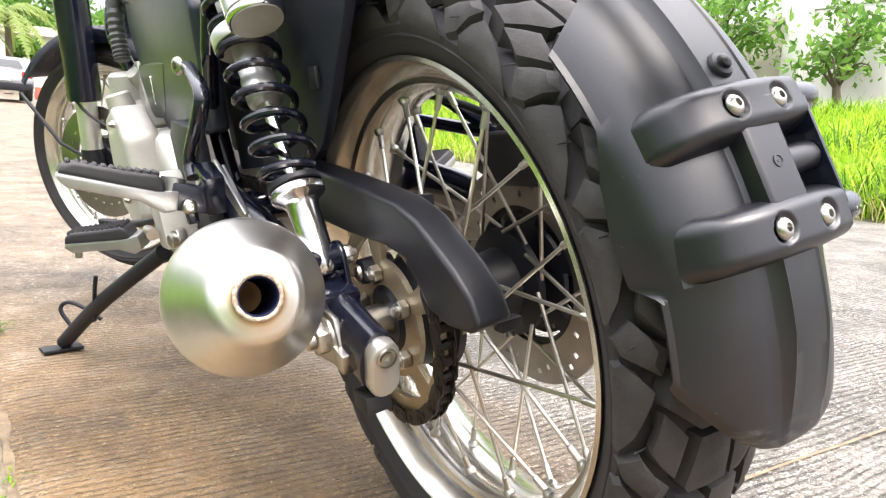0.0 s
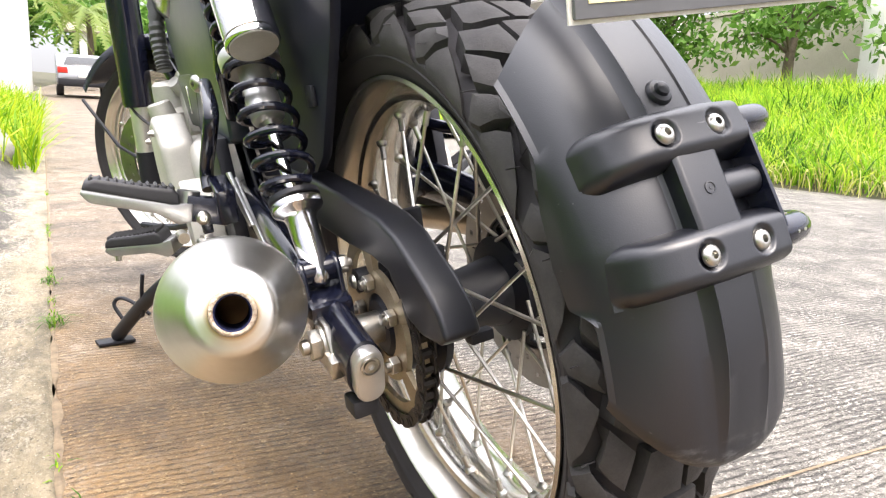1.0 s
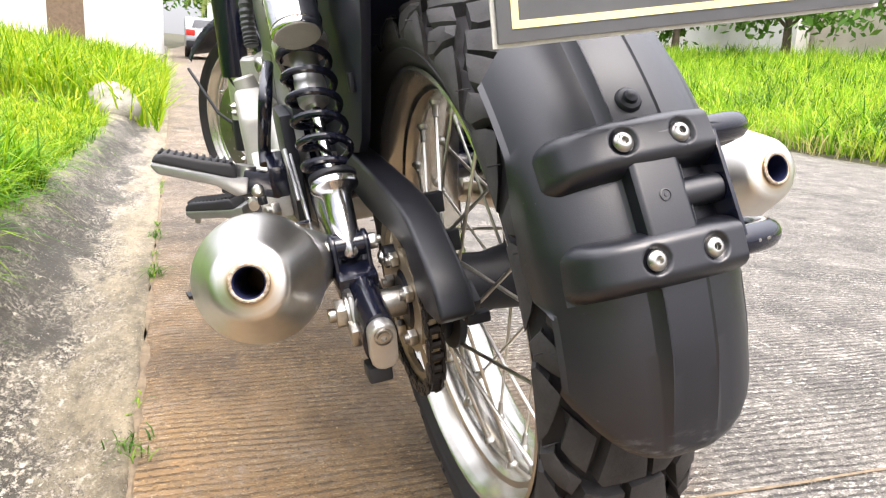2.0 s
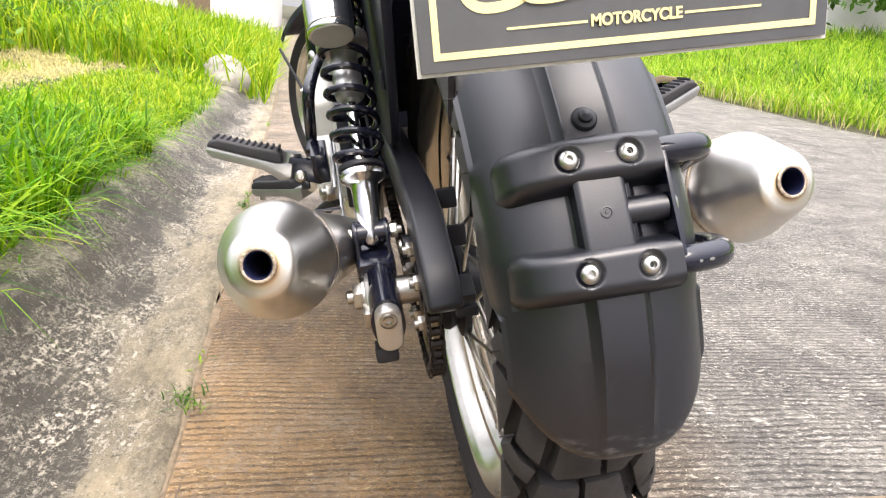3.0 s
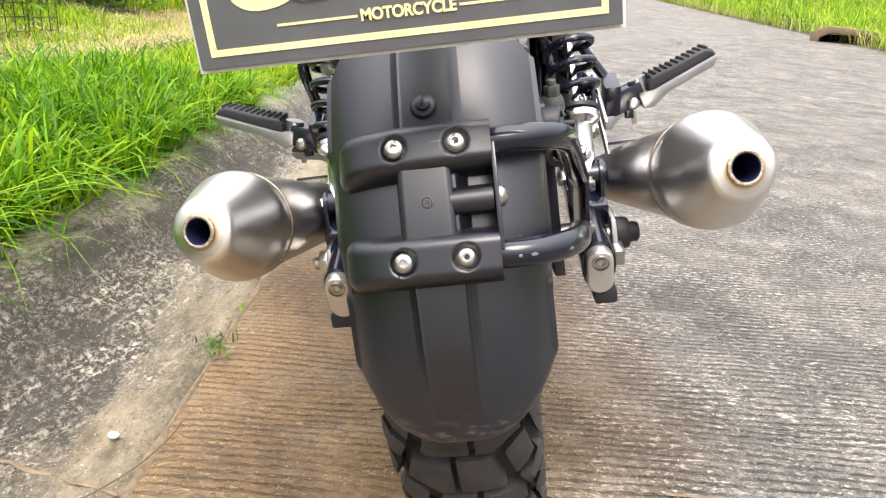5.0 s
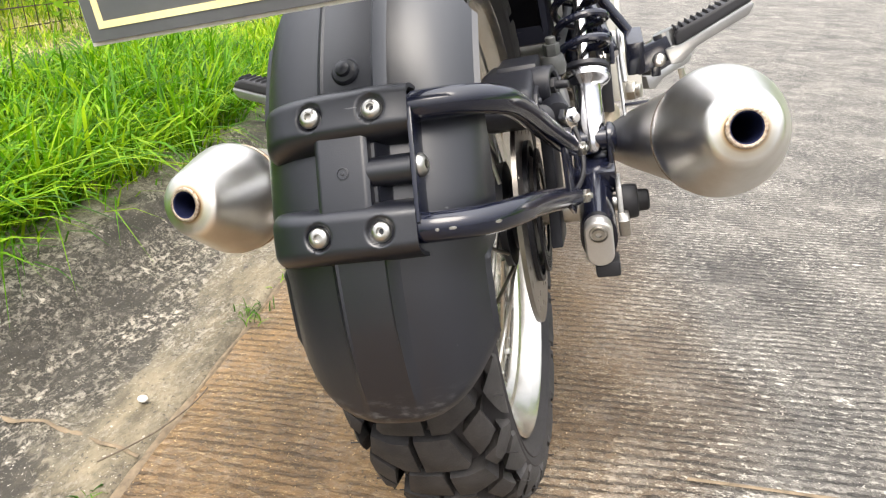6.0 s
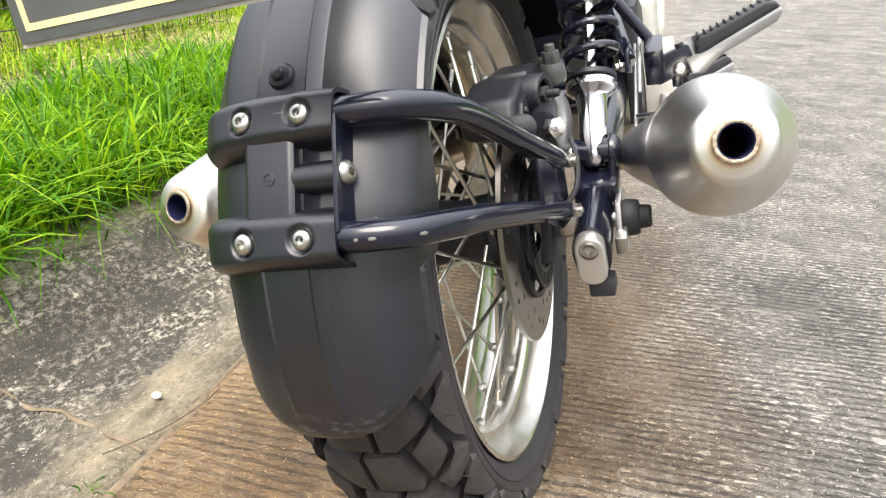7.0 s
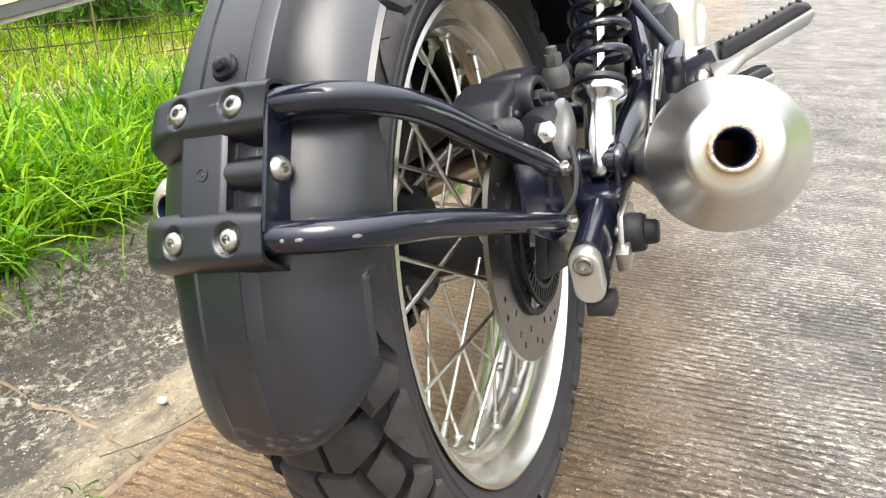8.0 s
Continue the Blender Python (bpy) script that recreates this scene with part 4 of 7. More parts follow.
def palm(x, y, h, seed):
    rg = random.Random(seed)
    base = new("palm_tree")
    base.matrix_world = Matrix.Translation((x, y, terrain(x, y) - 0.1))
    tagged(base, "palm with drooping yellow-green fronds by the road", "palm")
    part("trunk", tube(bmesh.new(), smooth_path([(0, 0, 0), (0.1, 0, h * 0.5), (0.0, 0.1, h)], 5), [0.2 - 0.008 * i for i in range(11)], 10), M_BARK, base, "ringed palm trunk")
    for k in range(16):
        a = 2 * math.pi * k / 16 + rg.uniform(-0.2, 0.2)
        L = rg.uniform(2.4, 3.4)
        up0 = rg.uniform(-0.1, 0.9)
        d = Vector((math.cos(a), math.sin(a), 0))
        sd = Vector((-math.sin(a), math.cos(a), 0))
        bm = bmesh.new()
        spine = [Vector((0, 0, h)) + d * L * f + Vector((0, 0, up0 * L * f - 0.95 * L * f * f)) for f in ((i + 1) / 28 for i in range(28))]
        lo = [bm.verts.new(c - sd * 0.02) for c in spine]
        hi = [bm.verts.new(c + sd * 0.02) for c in spine]
        for i in range(27):
            bm.faces.new((lo[i], lo[i + 1], hi[i + 1], hi[i]))
            ln = 0.75 * math.sin(math.pi * min(0.95, (i + 2) / 28 * 0.9 + 0.12))
            for q, edge in ((-1, lo), (1, hi)):
                e = spine[i] + sd * q * ln * 0.7 + d * ln * 0.4 - Vector((0, 0, ln * rg.uniform(0.3, 0.7)))
                bm.faces.new((edge[i], edge[i + 1], bm.verts.new(e)))
        part("frond", bm, M_PALM, base, "yellow-green frond", smooth=False)


palm(-3.4, 36, 4.6, 5)
palm(-0.6, 41, 4.2, 6)


# walls behind the right verge and the house ahead
def wall_run(name, x, y0, y1, h, t, material, label):
    top = terrain(x, (y0 + y1) / 2)
    bm = box(t, y1 - y0, h + 1.2, Matrix.Translation((x, (y0 + y1) / 2, top + h / 2 - 0.6)), w=0.02)
    box(t + 0.08, y1 - y0 + 0.02, 0.1, Matrix.Translation((x, (y0 + y1) / 2, top + h + 0.06)), w=0.01, bm=bm)
    return tagged(part(name, bm, material, None, smooth=False), label, "wall", kind="structure")


wall_run("wall_1", 14.4, -6, 8.6, 2.6, 0.2, M_WALL, "white rendered boundary wall in bright light")
wall_run("wall_2", 14.6, 8.6, 14.5, 2.2, 0.2, M_BEIGE, "stained beige boundary wall")
wall_run("wall_3", 14.4, 14.5, 40, 2.6, 0.2, M_WALL, "white rendered boundary wall further up")
for k, y in enumerate((8.5, 14.5, 20)):
    pil = part("wall_pillar", box(0.45, 0.45, 3.6, Matrix.Translation((14.2, y, terrain(14.2, y) + 1.2)), w=0.02), M_WALL, None)
    tagged(pil, "square rendered pillar in the boundary wall", "pillar", kind="structure")


def house(x0, x1, y0, y1, h, label, wall_m):
    z = terrain((x0 + x1) / 2, y0) - 0.3
    base = new("house")
    base.matrix_world = Matrix.Translation(((x0 + x1) / 2, (y0 + y1) / 2, z))
    tagged(base, label, "house")
    w, d = x1 - x0, y1 - y0
    part("wall", box(w, d, h, Matrix.Translation((0, 0, h / 2)), w=0.02), wall_m, base, "bright rendered walls", smooth=False)
    roof = prism([(-w / 2 - 0.5, h), (w / 2 + 0.5, h), (w / 2 + 0.5, h + 0.15), (0, h + 1.3), (-w / 2 - 0.5, h + 0.15)], d + 0.8, Matrix(((1, 0, 0, 0), (0, 0, 1, 0), (0, 1, 0, 0), (0, 0, 0, 1))))
    part("roof", roof, M_BEIGE, base, "pale roof", smooth=False)
    for kx in (-0.28, 0.28):
        win = part("window", box(0.9, 0.08, 1.1, Matrix.Translation((kx * w, -d / 2 - 0.02, h * 0.62)), w=0.01), M_WALL, base, "window frame", smooth=False)
        for q in (-1, 1):
            part("pane", box(0.38, 0.03, 0.95, Matrix.Translation((kx * w + q * 0.21, -d / 2 - 0.055, h * 0.62))), M_GLASSDK, win, smooth=False)
    part("door", box(0.9, 0.08, 2.05, Matrix.Translation((0, -d / 2 - 0.02, 1.03)), w=0.01), M_POST, base, "brown door", smooth=False)


house(-6.4, -2.3, 21, 27, 4.4, "white rendered house behind the bank", M_WALL)
house(-1.6, 1.9, 66, 74, 5.0, "pale house at the end of the road", M_WALL)
# gate posts and a porch roof over the road's end
for x in (-0.9, 1.4):
    tagged(part("gate_post", box(0.4, 0.4, 3.4, Matrix.Translation((x, 46, terrain(x, 46) + 1.6)), w=0.02), M_WALL, None), "white gate post beside the road", "gate post")
bm = box(4.2, 1.2, 0.5, Matrix.Translation((0.2, 46, terrain(0, 46) + 3.5)), w=0.03)
tagged(part("gate_canopy", bm, M_BEIGE, None, smooth=False), "beige canopy across the gate posts", "canopy")
bmr = box(0.5, 0.3, 0.5, Matrix.Translation((0.6, 33, terrain(0.6, 33) + 0.25)), w=0.03)
tagged(part("bollard", bmr, M_SIGN, None), "low brick-red block beside the road", "block")


# wire fence along the bank
def fence():
    base = new("wire_fence")
    tagged(base, "rusty wire mesh fence on leaning posts along the bank", "fence")

    def fx(y):
        return joint_x(y) - 1.7

    for k in range(2):
        y = -1.4 + 2.0 * k
        z = terrain(fx(y), y)
        part("post", tube(bmesh.new(), [(fx(y), y, z - 0.2), (fx(y) + 0.05 * math.sin(k * 2.1), y + 0.06 * math.cos(k * 1.7), z + 1.35)], [0.028, 0.022], 8), M_POST, base, "leaning weathered post")
    ya = -1.474
    yb = ya + 0.076 * 58
    for i in range(17):
        zz = 0.03 + 0.073 * i
        part("horizontal_wire", tube(bmesh.new(), [(fx(y) + 0.01 * math.sin(2.3 * y + i), y, terrain(fx(y), y) + zz + 0.008 * math.sin(3 * y + i) + 0.012 * math.sin(1.1 * y)) for y in steps((ya, yb, 40))], 0.0027, 4), M_WIRE, base)
    for k in range(59):
        y = ya + 0.076 * k
        z = terrain(fx(y), y)
        lean = 0.012 * math.sin(y * 5)
        part("upright_wire", tube(bmesh.new(), [(fx(y) + 0.003, y, z), (fx(y) + 0.014 * math.sin(y * 3), y + lean * 0.6, z + 0.6), (fx(y) + 0.003, y + lean, z + 1.2)], 0.0025, 4), M_WIRE, base)


fence()


# parked car far up the road
def car(x, y, yaw):
    z = rise(y)
    base = new("car")
    base.matrix_world = pose(x, y, z, 0, 0, yaw)
    tagged(base, "silver saloon car parked up the road, seen from behind", "car")
    prof = [(-2.1, 0.35), (-2.15, 0.6), (-2.05, 0.95), (-1.5, 1.02), (-1.05, 1.42), (0.3, 1.46), (1.1, 1.02), (2.0, 0.86), (2.15, 0.6), (2.1, 0.32)]
    part("body", prism(prof, 1.7, side(0), w=0.09, seg=3), M_CAR, base, "silver painted body", sharp=60)
    part("rear_window", prism([(-0.62, 0), (0.62, 0), (0.5, 0.42), (-0.5, 0.42)], 0.02, Matrix.Translation((0, -1.55, 1.0)) @ pose(0, 0, 0, 48, 0, 0), w=0.005), M_GLASSDK, base, "dark rear window")
    part("bumper", box(1.62, 0.14, 0.24, Matrix.Translation((0, -2.12, 0.42)), w=0.04), M_DULL, base, "dark lower bumper")
    for s in (-1, 1):
        part("tail_lamp", box(0.3, 0.08, 0.2, Matrix.Translation((s * 0.66, -2.1, 0.82)), w=0.03), M_TAIL, base, "red tail lamp")
        for yy in (-1.3, 1.3):
            bm = bmesh.new()
            lathe(bm, [(0.15, -0.09), (0.29, -0.1), (0.31, -0.07), (0.31, 0.07), (0.29, 0.1), (0.15, 0.09)], 24, frame_to((s * 0.74, yy, 0.31), (1, 0, 0)))
            w = part("wheel", bm, M_RUBBER, base, "black tyre")
            bm = bmesh.new()
            lathe(bm, [(0, -0.06), (0.19, -0.075), (0.19, 0.075), (0, 0.06)], 20, frame_to((s * 0.74, yy, 0.31), (1, 0, 0)))
            part("rim", bm, M_SATIN, w, "silver rim")
    part("plate_bar", box(0.4, 0.02, 0.12, Matrix.Translation((0, -2.17, 0.66))), M_STONE, base, "pale blank plate", smooth=False)


car(-0.8, 28.0, 3)


# broken concrete drain mouth at the far road edge
def drain(x, y, yaw):
    base = new("drain_inlet")
    base.matrix_world = pose(x, y, rise(y) - 0.02, 0, 0, yaw)
    tagged(base, "broken concrete drain mouth at the far road edge", "drain")
    out = [(-0.62, -0.05), (-0.64, 0.16), (-0.4, 0.27), (0.1, 0.24), (0.5, 0.2), (0.7, 0.08), (0.7, -0.05), (0.5, -0.05), (0.42, 0.07), (0.08, 0.14), (-0.34, 0.16), (-0.5, 0.08), (-0.5, -0.05)]
    stand = Matrix(((1, 0, 0, 0), (0, 0, -1, 0), (0, 1, 0, 0), (0, 0, 0, 1)))
    part("surround", prism(out, 0.7, stand, w=0.03, seg=2), M_DRYSOIL, base, "rough brown concrete surround")
    # flat dark panel stands in for the shade of the hollow
    part("hollow_shade", box(1.06, 0.02, 0.2, Matrix.Translation((0, 0.25, 0.03))), M_SOOT_SHADE, base, "dark panel painting the shade inside the drain", smooth=False)


drain(5.95, 11.1, -28)

# ---- the motorcycle, leaning on its side stand; own axes: x right, y ahead, z up ----
BIKE = pose(0, 0, 0, 0, -11.06, 0)
motorcycle = new("motorcycle")
motorcycle.matrix_world = BIKE
tagged(motorcycle, "black scrambler motorcycle with twin steel silencers leaning on its side stand", "motorcycle")
AX = Vector((-0.009, -0.005, 0.319))
WAX = Vector((math.cos(radians(0.6)), math.sin(radians(0.6)), 0))
UNBIKE = BIKE.inverted()


def wheel_at(phi):
    """Wheel frame: x along the axle, z radially out at the angle phi (0 = rearward, 90 = up)."""
    a = radians(phi)
    r = Vector((0, -math.cos(a), math.sin(a)))
    x = (WAX - r * WAX.dot(r)).normalized()
    m = Matrix((x, r.cross(x), r)).transposed().to_4x4()
    m.translation = AX
    return m


def build_wheel(name, centre, axis, R, rim_r, half, spokes, parent):
    fr = frame_to(centre, axis, (0, 0, 1))
    hw = half
    # rim: flange, tapered band, step and well
    prof = [(rim_r, hw), (rim_r + 0.001, hw + 0.003), (rim_r - 0.003, hw + 0.004), (rim_r - 0.0065, hw + 0.001), (rim_r - 0.0165, hw * 0.63), (rim_r - 0.018, hw * 0.6),
            (rim_r - 0.0265, hw * 0.54), (rim_r - 0.0285, hw * 0.48), (rim_r - 0.034, hw * 0.34), (rim_r - 0.036, 0.004)]
    inner = prof + [(r, -x) for r, x in prof[::-1]]
    outer = [(rim_r - 0.008, -hw + 0.003), (rim_r - 0.02, -hw * 0.6), (rim_r - 0.031, 0), (rim_r - 0.02, hw * 0.6), (rim_r - 0.008, hw - 0.003)]
    bm = bmesh.new()
    lathe(bm, inner + outer, 112, fr, closed=True)
    rim = part(name + "_rim", bm, M_ALU, parent, "polished aluminium spoked rim")
    # carcass
    bm = bmesh.new()
    tw = hw + 0.013
    prof = [(rim_r - 0.004, hw - 0.004), (rim_r + 0.004, hw + 0.001), (rim_r + 0.012, hw + 0.008), (rim_r + 0.0165, hw + 0.0096), (rim_r + 0.0175, hw + 0.0112), (rim_r + 0.0195, hw + 0.0116), (rim_r + 0.0205, hw + 0.0106), (rim_r + 0.028, tw), (R - 0.042, tw), (R - 0.036, tw - 0.006), (R - 0.031, tw - 0.013), (R - 0.026, tw - 0.021), (R - 0.019, tw - 0.033), (R - 0.015, 0.018), (R - 0.0142, 0)]
    lathe(bm, prof + [(r, -x) for r, x in prof[-2::-1]], 112, fr)
    tyre = part(name + "_tyre", bm, M_RUBBER, parent, "black block-pattern rubber tyre", sharp=50)
    # hub
    bm = bmesh.new()
    lathe(bm, [(0.02, -0.075), (0.045, -0.072), (0.05, -0.06), (0.066, -0.056), (0.066, -0.048), (0.04, -0.042), (0.034, 0), (0.04, 0.042), (0.06, 0.048), (0.06, 0.056), (0.04, 0.06), (0.035, 0.075), (0.015, 0.078)], 40, fr)
    hub = part(name + "_hub", bm, M_DULL, parent, "dull black hub")
    # laced spokes on one shared mesh
    made = nip = None
    n = spokes
    for k in range(n):
        s = 1 if k % 2 else -1
        lead = 1 if (k // 2) % 2 else -1
        a = 2 * math.pi * k / n + 0.05
        b = a + lead * radians(42)
        p0 = fr @ Vector((0.061 * math.cos(b), 0.061 * math.sin(b), s * (0.049 + 0.004 * lead)))
        p1 = fr @ Vector(((rim_r - 0.033) * math.cos(a), (rim_r - 0.033) * math.sin(a), s * hw * 0.28))
        m = frame_to(p0, p1 - p0, axis)
        L = (p1 - p0).length
        if made is None:
            sp = bmesh.new()
            lathe(sp, [(0, -0.003), (0.0022, -0.003), (0.0019, L), (0, L)], 8)
            made = part("spoke", sp, M_SPOKE, rim, "steel spoke")
            made.matrix_basis = m
            npm = bmesh.new()
            lathe(npm, [(0.0019, -0.022), (0.0032, -0.021), (0.0034, -0.006), (0.0055, -0.004), (0.0075, 0.001), (0.0078, 0.003)], 10)
            nip = part("nipple", npm, M_ZINC, rim, "nickel spoke nipple")
            nip.matrix_basis = m @ Matrix.Translation((0, 0, L))
        else:
            share("spoke", made, m, rim)
            share("nipple", nip, m @ Matrix.Translation((0, 0, L)), rim)
    return rim, tyre, hub


rear_rim, rear_tyre, rear_hub = build_wheel("rear", AX, WAX, 0.318, 0.2475, 0.053, 36, motorcycle)


def tread_point(u, sgn, R, sink=0.0):
    """Across the tread: u runs from the middle over the shoulder down the wall."""
    if u < 0.058:
        return sgn * u, R - 0.011 * (u / 0.058) ** 2.2 - sink
    t = (u - 0.058) / 0.034
    return sgn * (0.058 + 0.0115 * math.sin(min(t, 1.0) * math.pi / 2) - sink * 0.35), R - 0.011 - 0.034 * t ** 1.25 - sink * 0.6


def tread_block(outline, R):
    """A curved block: outline of (u across, metres round the tyre)."""
    bm = bmesh.new()
    b = bmesh.new()
    vs = [b.verts.new((x, s, 0)) for x, s in outline]
    f0 = b.faces.new(vs)
    bmesh.ops.inset_region(b, faces=[f0], thickness=0.003)
    core = [f for f in b.faces if len(f.verts) == len(outline)][:1]
    bmesh.ops.poke(b, faces=core)
    long_e = [e for e in b.edges if e.calc_length() > 0.012]
    bmesh.ops.subdivide_edges(b, edges=long_e, cuts=1)
    bmesh.ops.triangulate(b, faces=b.faces)
    rim_v = {v for e in b.edges if len(e.link_faces) == 1 for v in e.verts}
    top, low = {}, {}
    for v in b.verts:
        u, s = v.co.x, v.co.y
        sg = 1 if u >= 0 else -1
        x, r = tread_point(abs(u), sg, R, 0.0026 if v in rim_v else 0.0)
        x0, r0 = tread_point(abs(u), sg, R, 0.0185)
        top[v] = bm.verts.new((x, r * math.sin(s / R), r * math.cos(s / R)))
        if v in rim_v:
            low[v] = bm.verts.new((x0, r0 * math.sin(s * 1.03 / R), r0 * math.cos(s * 1.03 / R)))
    for f in b.faces:
        bm.faces.new([top[v] for v in f.verts])
    for e in b.edges:
        if len(e.link_faces) == 1:
            a, c = e.verts
            bm.faces.new((top[a], top[c], low[c], low[a]))
    b.free()
    return bm


# one repeat of the tread on one half of the tyre, millimetres across and round it;
# the other half is its mirror image, half a repeat on
TREAD = (
    ("middle_block", [(-6, -1), (24, -1), (34, -40), (30, -46), (-6, -46)]),
    ("long_block", [(11.5, 6), (25, 6), (50, 28), (43, 54), (27, 47), (11.5, 47)]),
    ("diamond_block", [(35.5, 3), (53, 25), (63.5, -5), (43.5, -29)]),
    ("slant_block", [(69.5, -12), (46, -36), (53, -52), (79, -38), (84, -25)]),
    ("shoulder_block", [(58, 42), (63, 33), (75, 3), (86, -15), (86, 57), (80, 61)]),
)


def lay_tread(tyre, R, count, frame_of, start):
    stretch = 2 * math.pi * R / count / 0.105
    for name, outline in TREAD:
        for half in (1, -1):
            pts = [(half * x / 1000, y / 1000 * stretch) for x, y in outline]
            first = None
            for k in range(count):
                m = frame_of(start + (k + (0.5 if half < 0 else 0.0)) * 360 / count)
                if first is None:
                    first = part(name, tread_block(pts, R), M_TREAD, tyre, smooth=True, sharp=30)
                    first.matrix_basis = m
                else:
                    share(name, first, m, tyre)


lay_tread(rear_tyre, 0.318, 19, wheel_at, -13.9)
# little rubber vent hairs left on the sidewall
hair = None
for k in range(26):
    for q in (-1, 1):
        m = wheel_at(k * 360 / 26 + 5 * q) @ Matrix.Translation((q * 0.0655, 0.002 * (k % 3), 0.297))
        if hair is None:
            hair = part("vent_hair", tube(bmesh.new(), [(-0.006, 0, 0), (0.006, 0, 0)], 0.0006, 5), M_RUBBER, rear_tyre)
            hair.matrix_basis = m
        else:
            share("vent_hair", hair, m, rear_tyre)


def ring_plate(radii, sectors, drop, thick, m):
    """A flat ring of sectors with those faces left out for which drop(ring, sector) holds."""
    bm = bmesh.new()
    vs = [[bm.verts.new((r * math.cos(2 * math.pi * i / sectors), r * math.sin(2 * math.pi * i / sectors), 0)) for i in range(sectors)] for r in radii]
    for a in range(len(radii) - 1):
        for i in range(sectors):
            if not drop(a, i):
                j = (i + 1) % sectors
                bm.faces.new((vs[a][i], vs[a][j], vs[a + 1][j], vs[a + 1][i]))
    bmesh.ops.delete(bm, geom=[v for v in bm.verts if not v.link_faces], context="VERTS")
    ret = bmesh.ops.extrude_face_region(bm, geom=bm.faces[:])
    bmesh.ops.translate(bm, vec=(0, 0, thick), verts=[g for g in ret["geom"] if isinstance(g, bmesh.types.BMVert)])
    bm.transform(m)
    return bm


WFR = frame_to(AX, WAX, (0, 0, 1))
brake_disc = part("brake_disc", ring_plate([0.08, 0.09, 0.097, 0.103, 0.109, 0.115, 0.126], 120, lambda a, i: (a == 1 and i % 10 == 0) or (a == 3 and i % 10 == 4) or (a == 4 and i % 10 == 7), 0.005, WFR @ Matrix.Translation((0, 0, 0.076))), M_DISC, motorcycle, "drilled steel rear brake disc", smooth=False)
part("disc_carrier", ring_plate([0.03, 0.05, 0.062, 0.074, 0.08], 60, lambda a, i: a == 2 and i % 10 not in (0, 1, 2), 0.006, WFR @ Matrix.Translation((0, 0, 0.08))), M_DULL, brake_disc, "black disc carrier", smooth=False)
part("sensor_ring", ring_plate([0.048, 0.053, 0.066, 0.07], 96, lambda a, i: a == 1 and i % 2, 0.003, WFR @ Matrix.Translation((0, 0, 0.091))), M_DULL, brake_disc, "slotted black sensor ring", smooth=False)

# sprocket, carrier bolts and chain
SPX = -0.094
sprocket = part("rear_sprocket", ring_plate([0.034, 0.052, 0.06, 0.083, 0.092, 0.099], 80, lambda a, i: a == 2 and i % 16 > 3, 0.006, WFR @ Matrix.Translation((0, 0, SPX - 0.003)) @ pose(0, 0, 0, 0, 0, 55)), M_GOLD, motorcycle, "dusty gold-coloured sprocket with five bolts", smooth=False)
bm = bmesh.new()
lathe(bm, [(0.0, -0.1), (0.028, -0.1), (0.036, -0.094), (0.05, -0.088), (0.056, -0.07), (0.05, -0.055)], 36, WFR)
part("sprocket_carrier", bm, M_DULL, sprocket, "black sprocket carrier")
for k in range(5):
    a = 2 * math.pi * k / 5 + 1.117
    m = WFR @ Matrix.Translation((0.046 * math.cos(a), 0.046 * math.sin(a), SPX - 0.004)) @ pose(0, 0, 0, 180, 0, 0)
    part("sprocket_bolt", hex_nut(0.0095, 0.009, m, 0.0055), M_ZINC, sprocket, "zinc-plated bolt")


def chain_path():
    R0, R1 = 0.1015, 0.036
    c0, c1 = Vector((AX.y, AX.z)), Vector((0.58, 0.385))
    d = (c1 - c0)
    L = d.length
    ang = math.atan2(d.y, d.x)
    off = math.acos((R0 - R1) / L)
    pts = []
    for i in range(41):
        a = ang + off + (2 * math.pi - 2 * off) * i / 40
        pts.append(c0 + R0 * Vector((math.cos(a), math.sin(a))))
    for i in range(17):
        a = ang - off + 2 * off * i / 16
        pts.append(c1 + R1 * Vector((math.cos(a), math.sin(a))))
    out, acc = [], 0.0
    step = 0.0159
    pts.append(pts[0])
    nxt = 0.0
    for p, q in zip(pts, pts[1:]):
        seg = (q - p).length
        while nxt <= acc + seg:
            t = (nxt - acc) / seg
            out.append((p.lerp(q, t), math.atan2((q - p).y, (q - p).x)))
            nxt += step
        acc += seg
    return out


CP = chain_path()
bm = bmesh.new()
for p, a in CP:
    lathe(bm, [(0, -0.0095), (0.0035, -0.0095), (0.0035, -0.008), (0.0052, -0.0075), (0.0052, 0.0075), (0.0035, 0.008), (0.0035, 0.0095), (0, 0.0095)], 8, frame_to((SPX + AX.x, p.x, p.y), (1, 0, 0)))
chain = part("drive_chain", bm, M_CHAIN, motorcycle, "oily dark drive chain")
link = None
for k, (p, a) in enumerate(CP):
    q, _ = CP[(k + 1) % len(CP)]
    c = (p + q) / 2
    d = q - p
    for s in (-1, 1):
        x = SPX + AX.x + s * (0.0078 if k % 2 else 0.0056)
        m = Matrix(((0, 0, 1, x), (d.normalized().x, -d.normalized().y, 0, c.x), (d.normalized().y, d.normalized().x, 0, c.y), (0, 0, 0, 1)))
        if link is None:
            lb = prism([(v, u) for u, v in stadium(0.0145, 0.0295, 5)], 0.0017)
            link = part("chain_link", lb, M_CHAIN, chain, smooth=False)
            link.matrix_basis = m
        else:
            share("chain_link", link, m, chain)

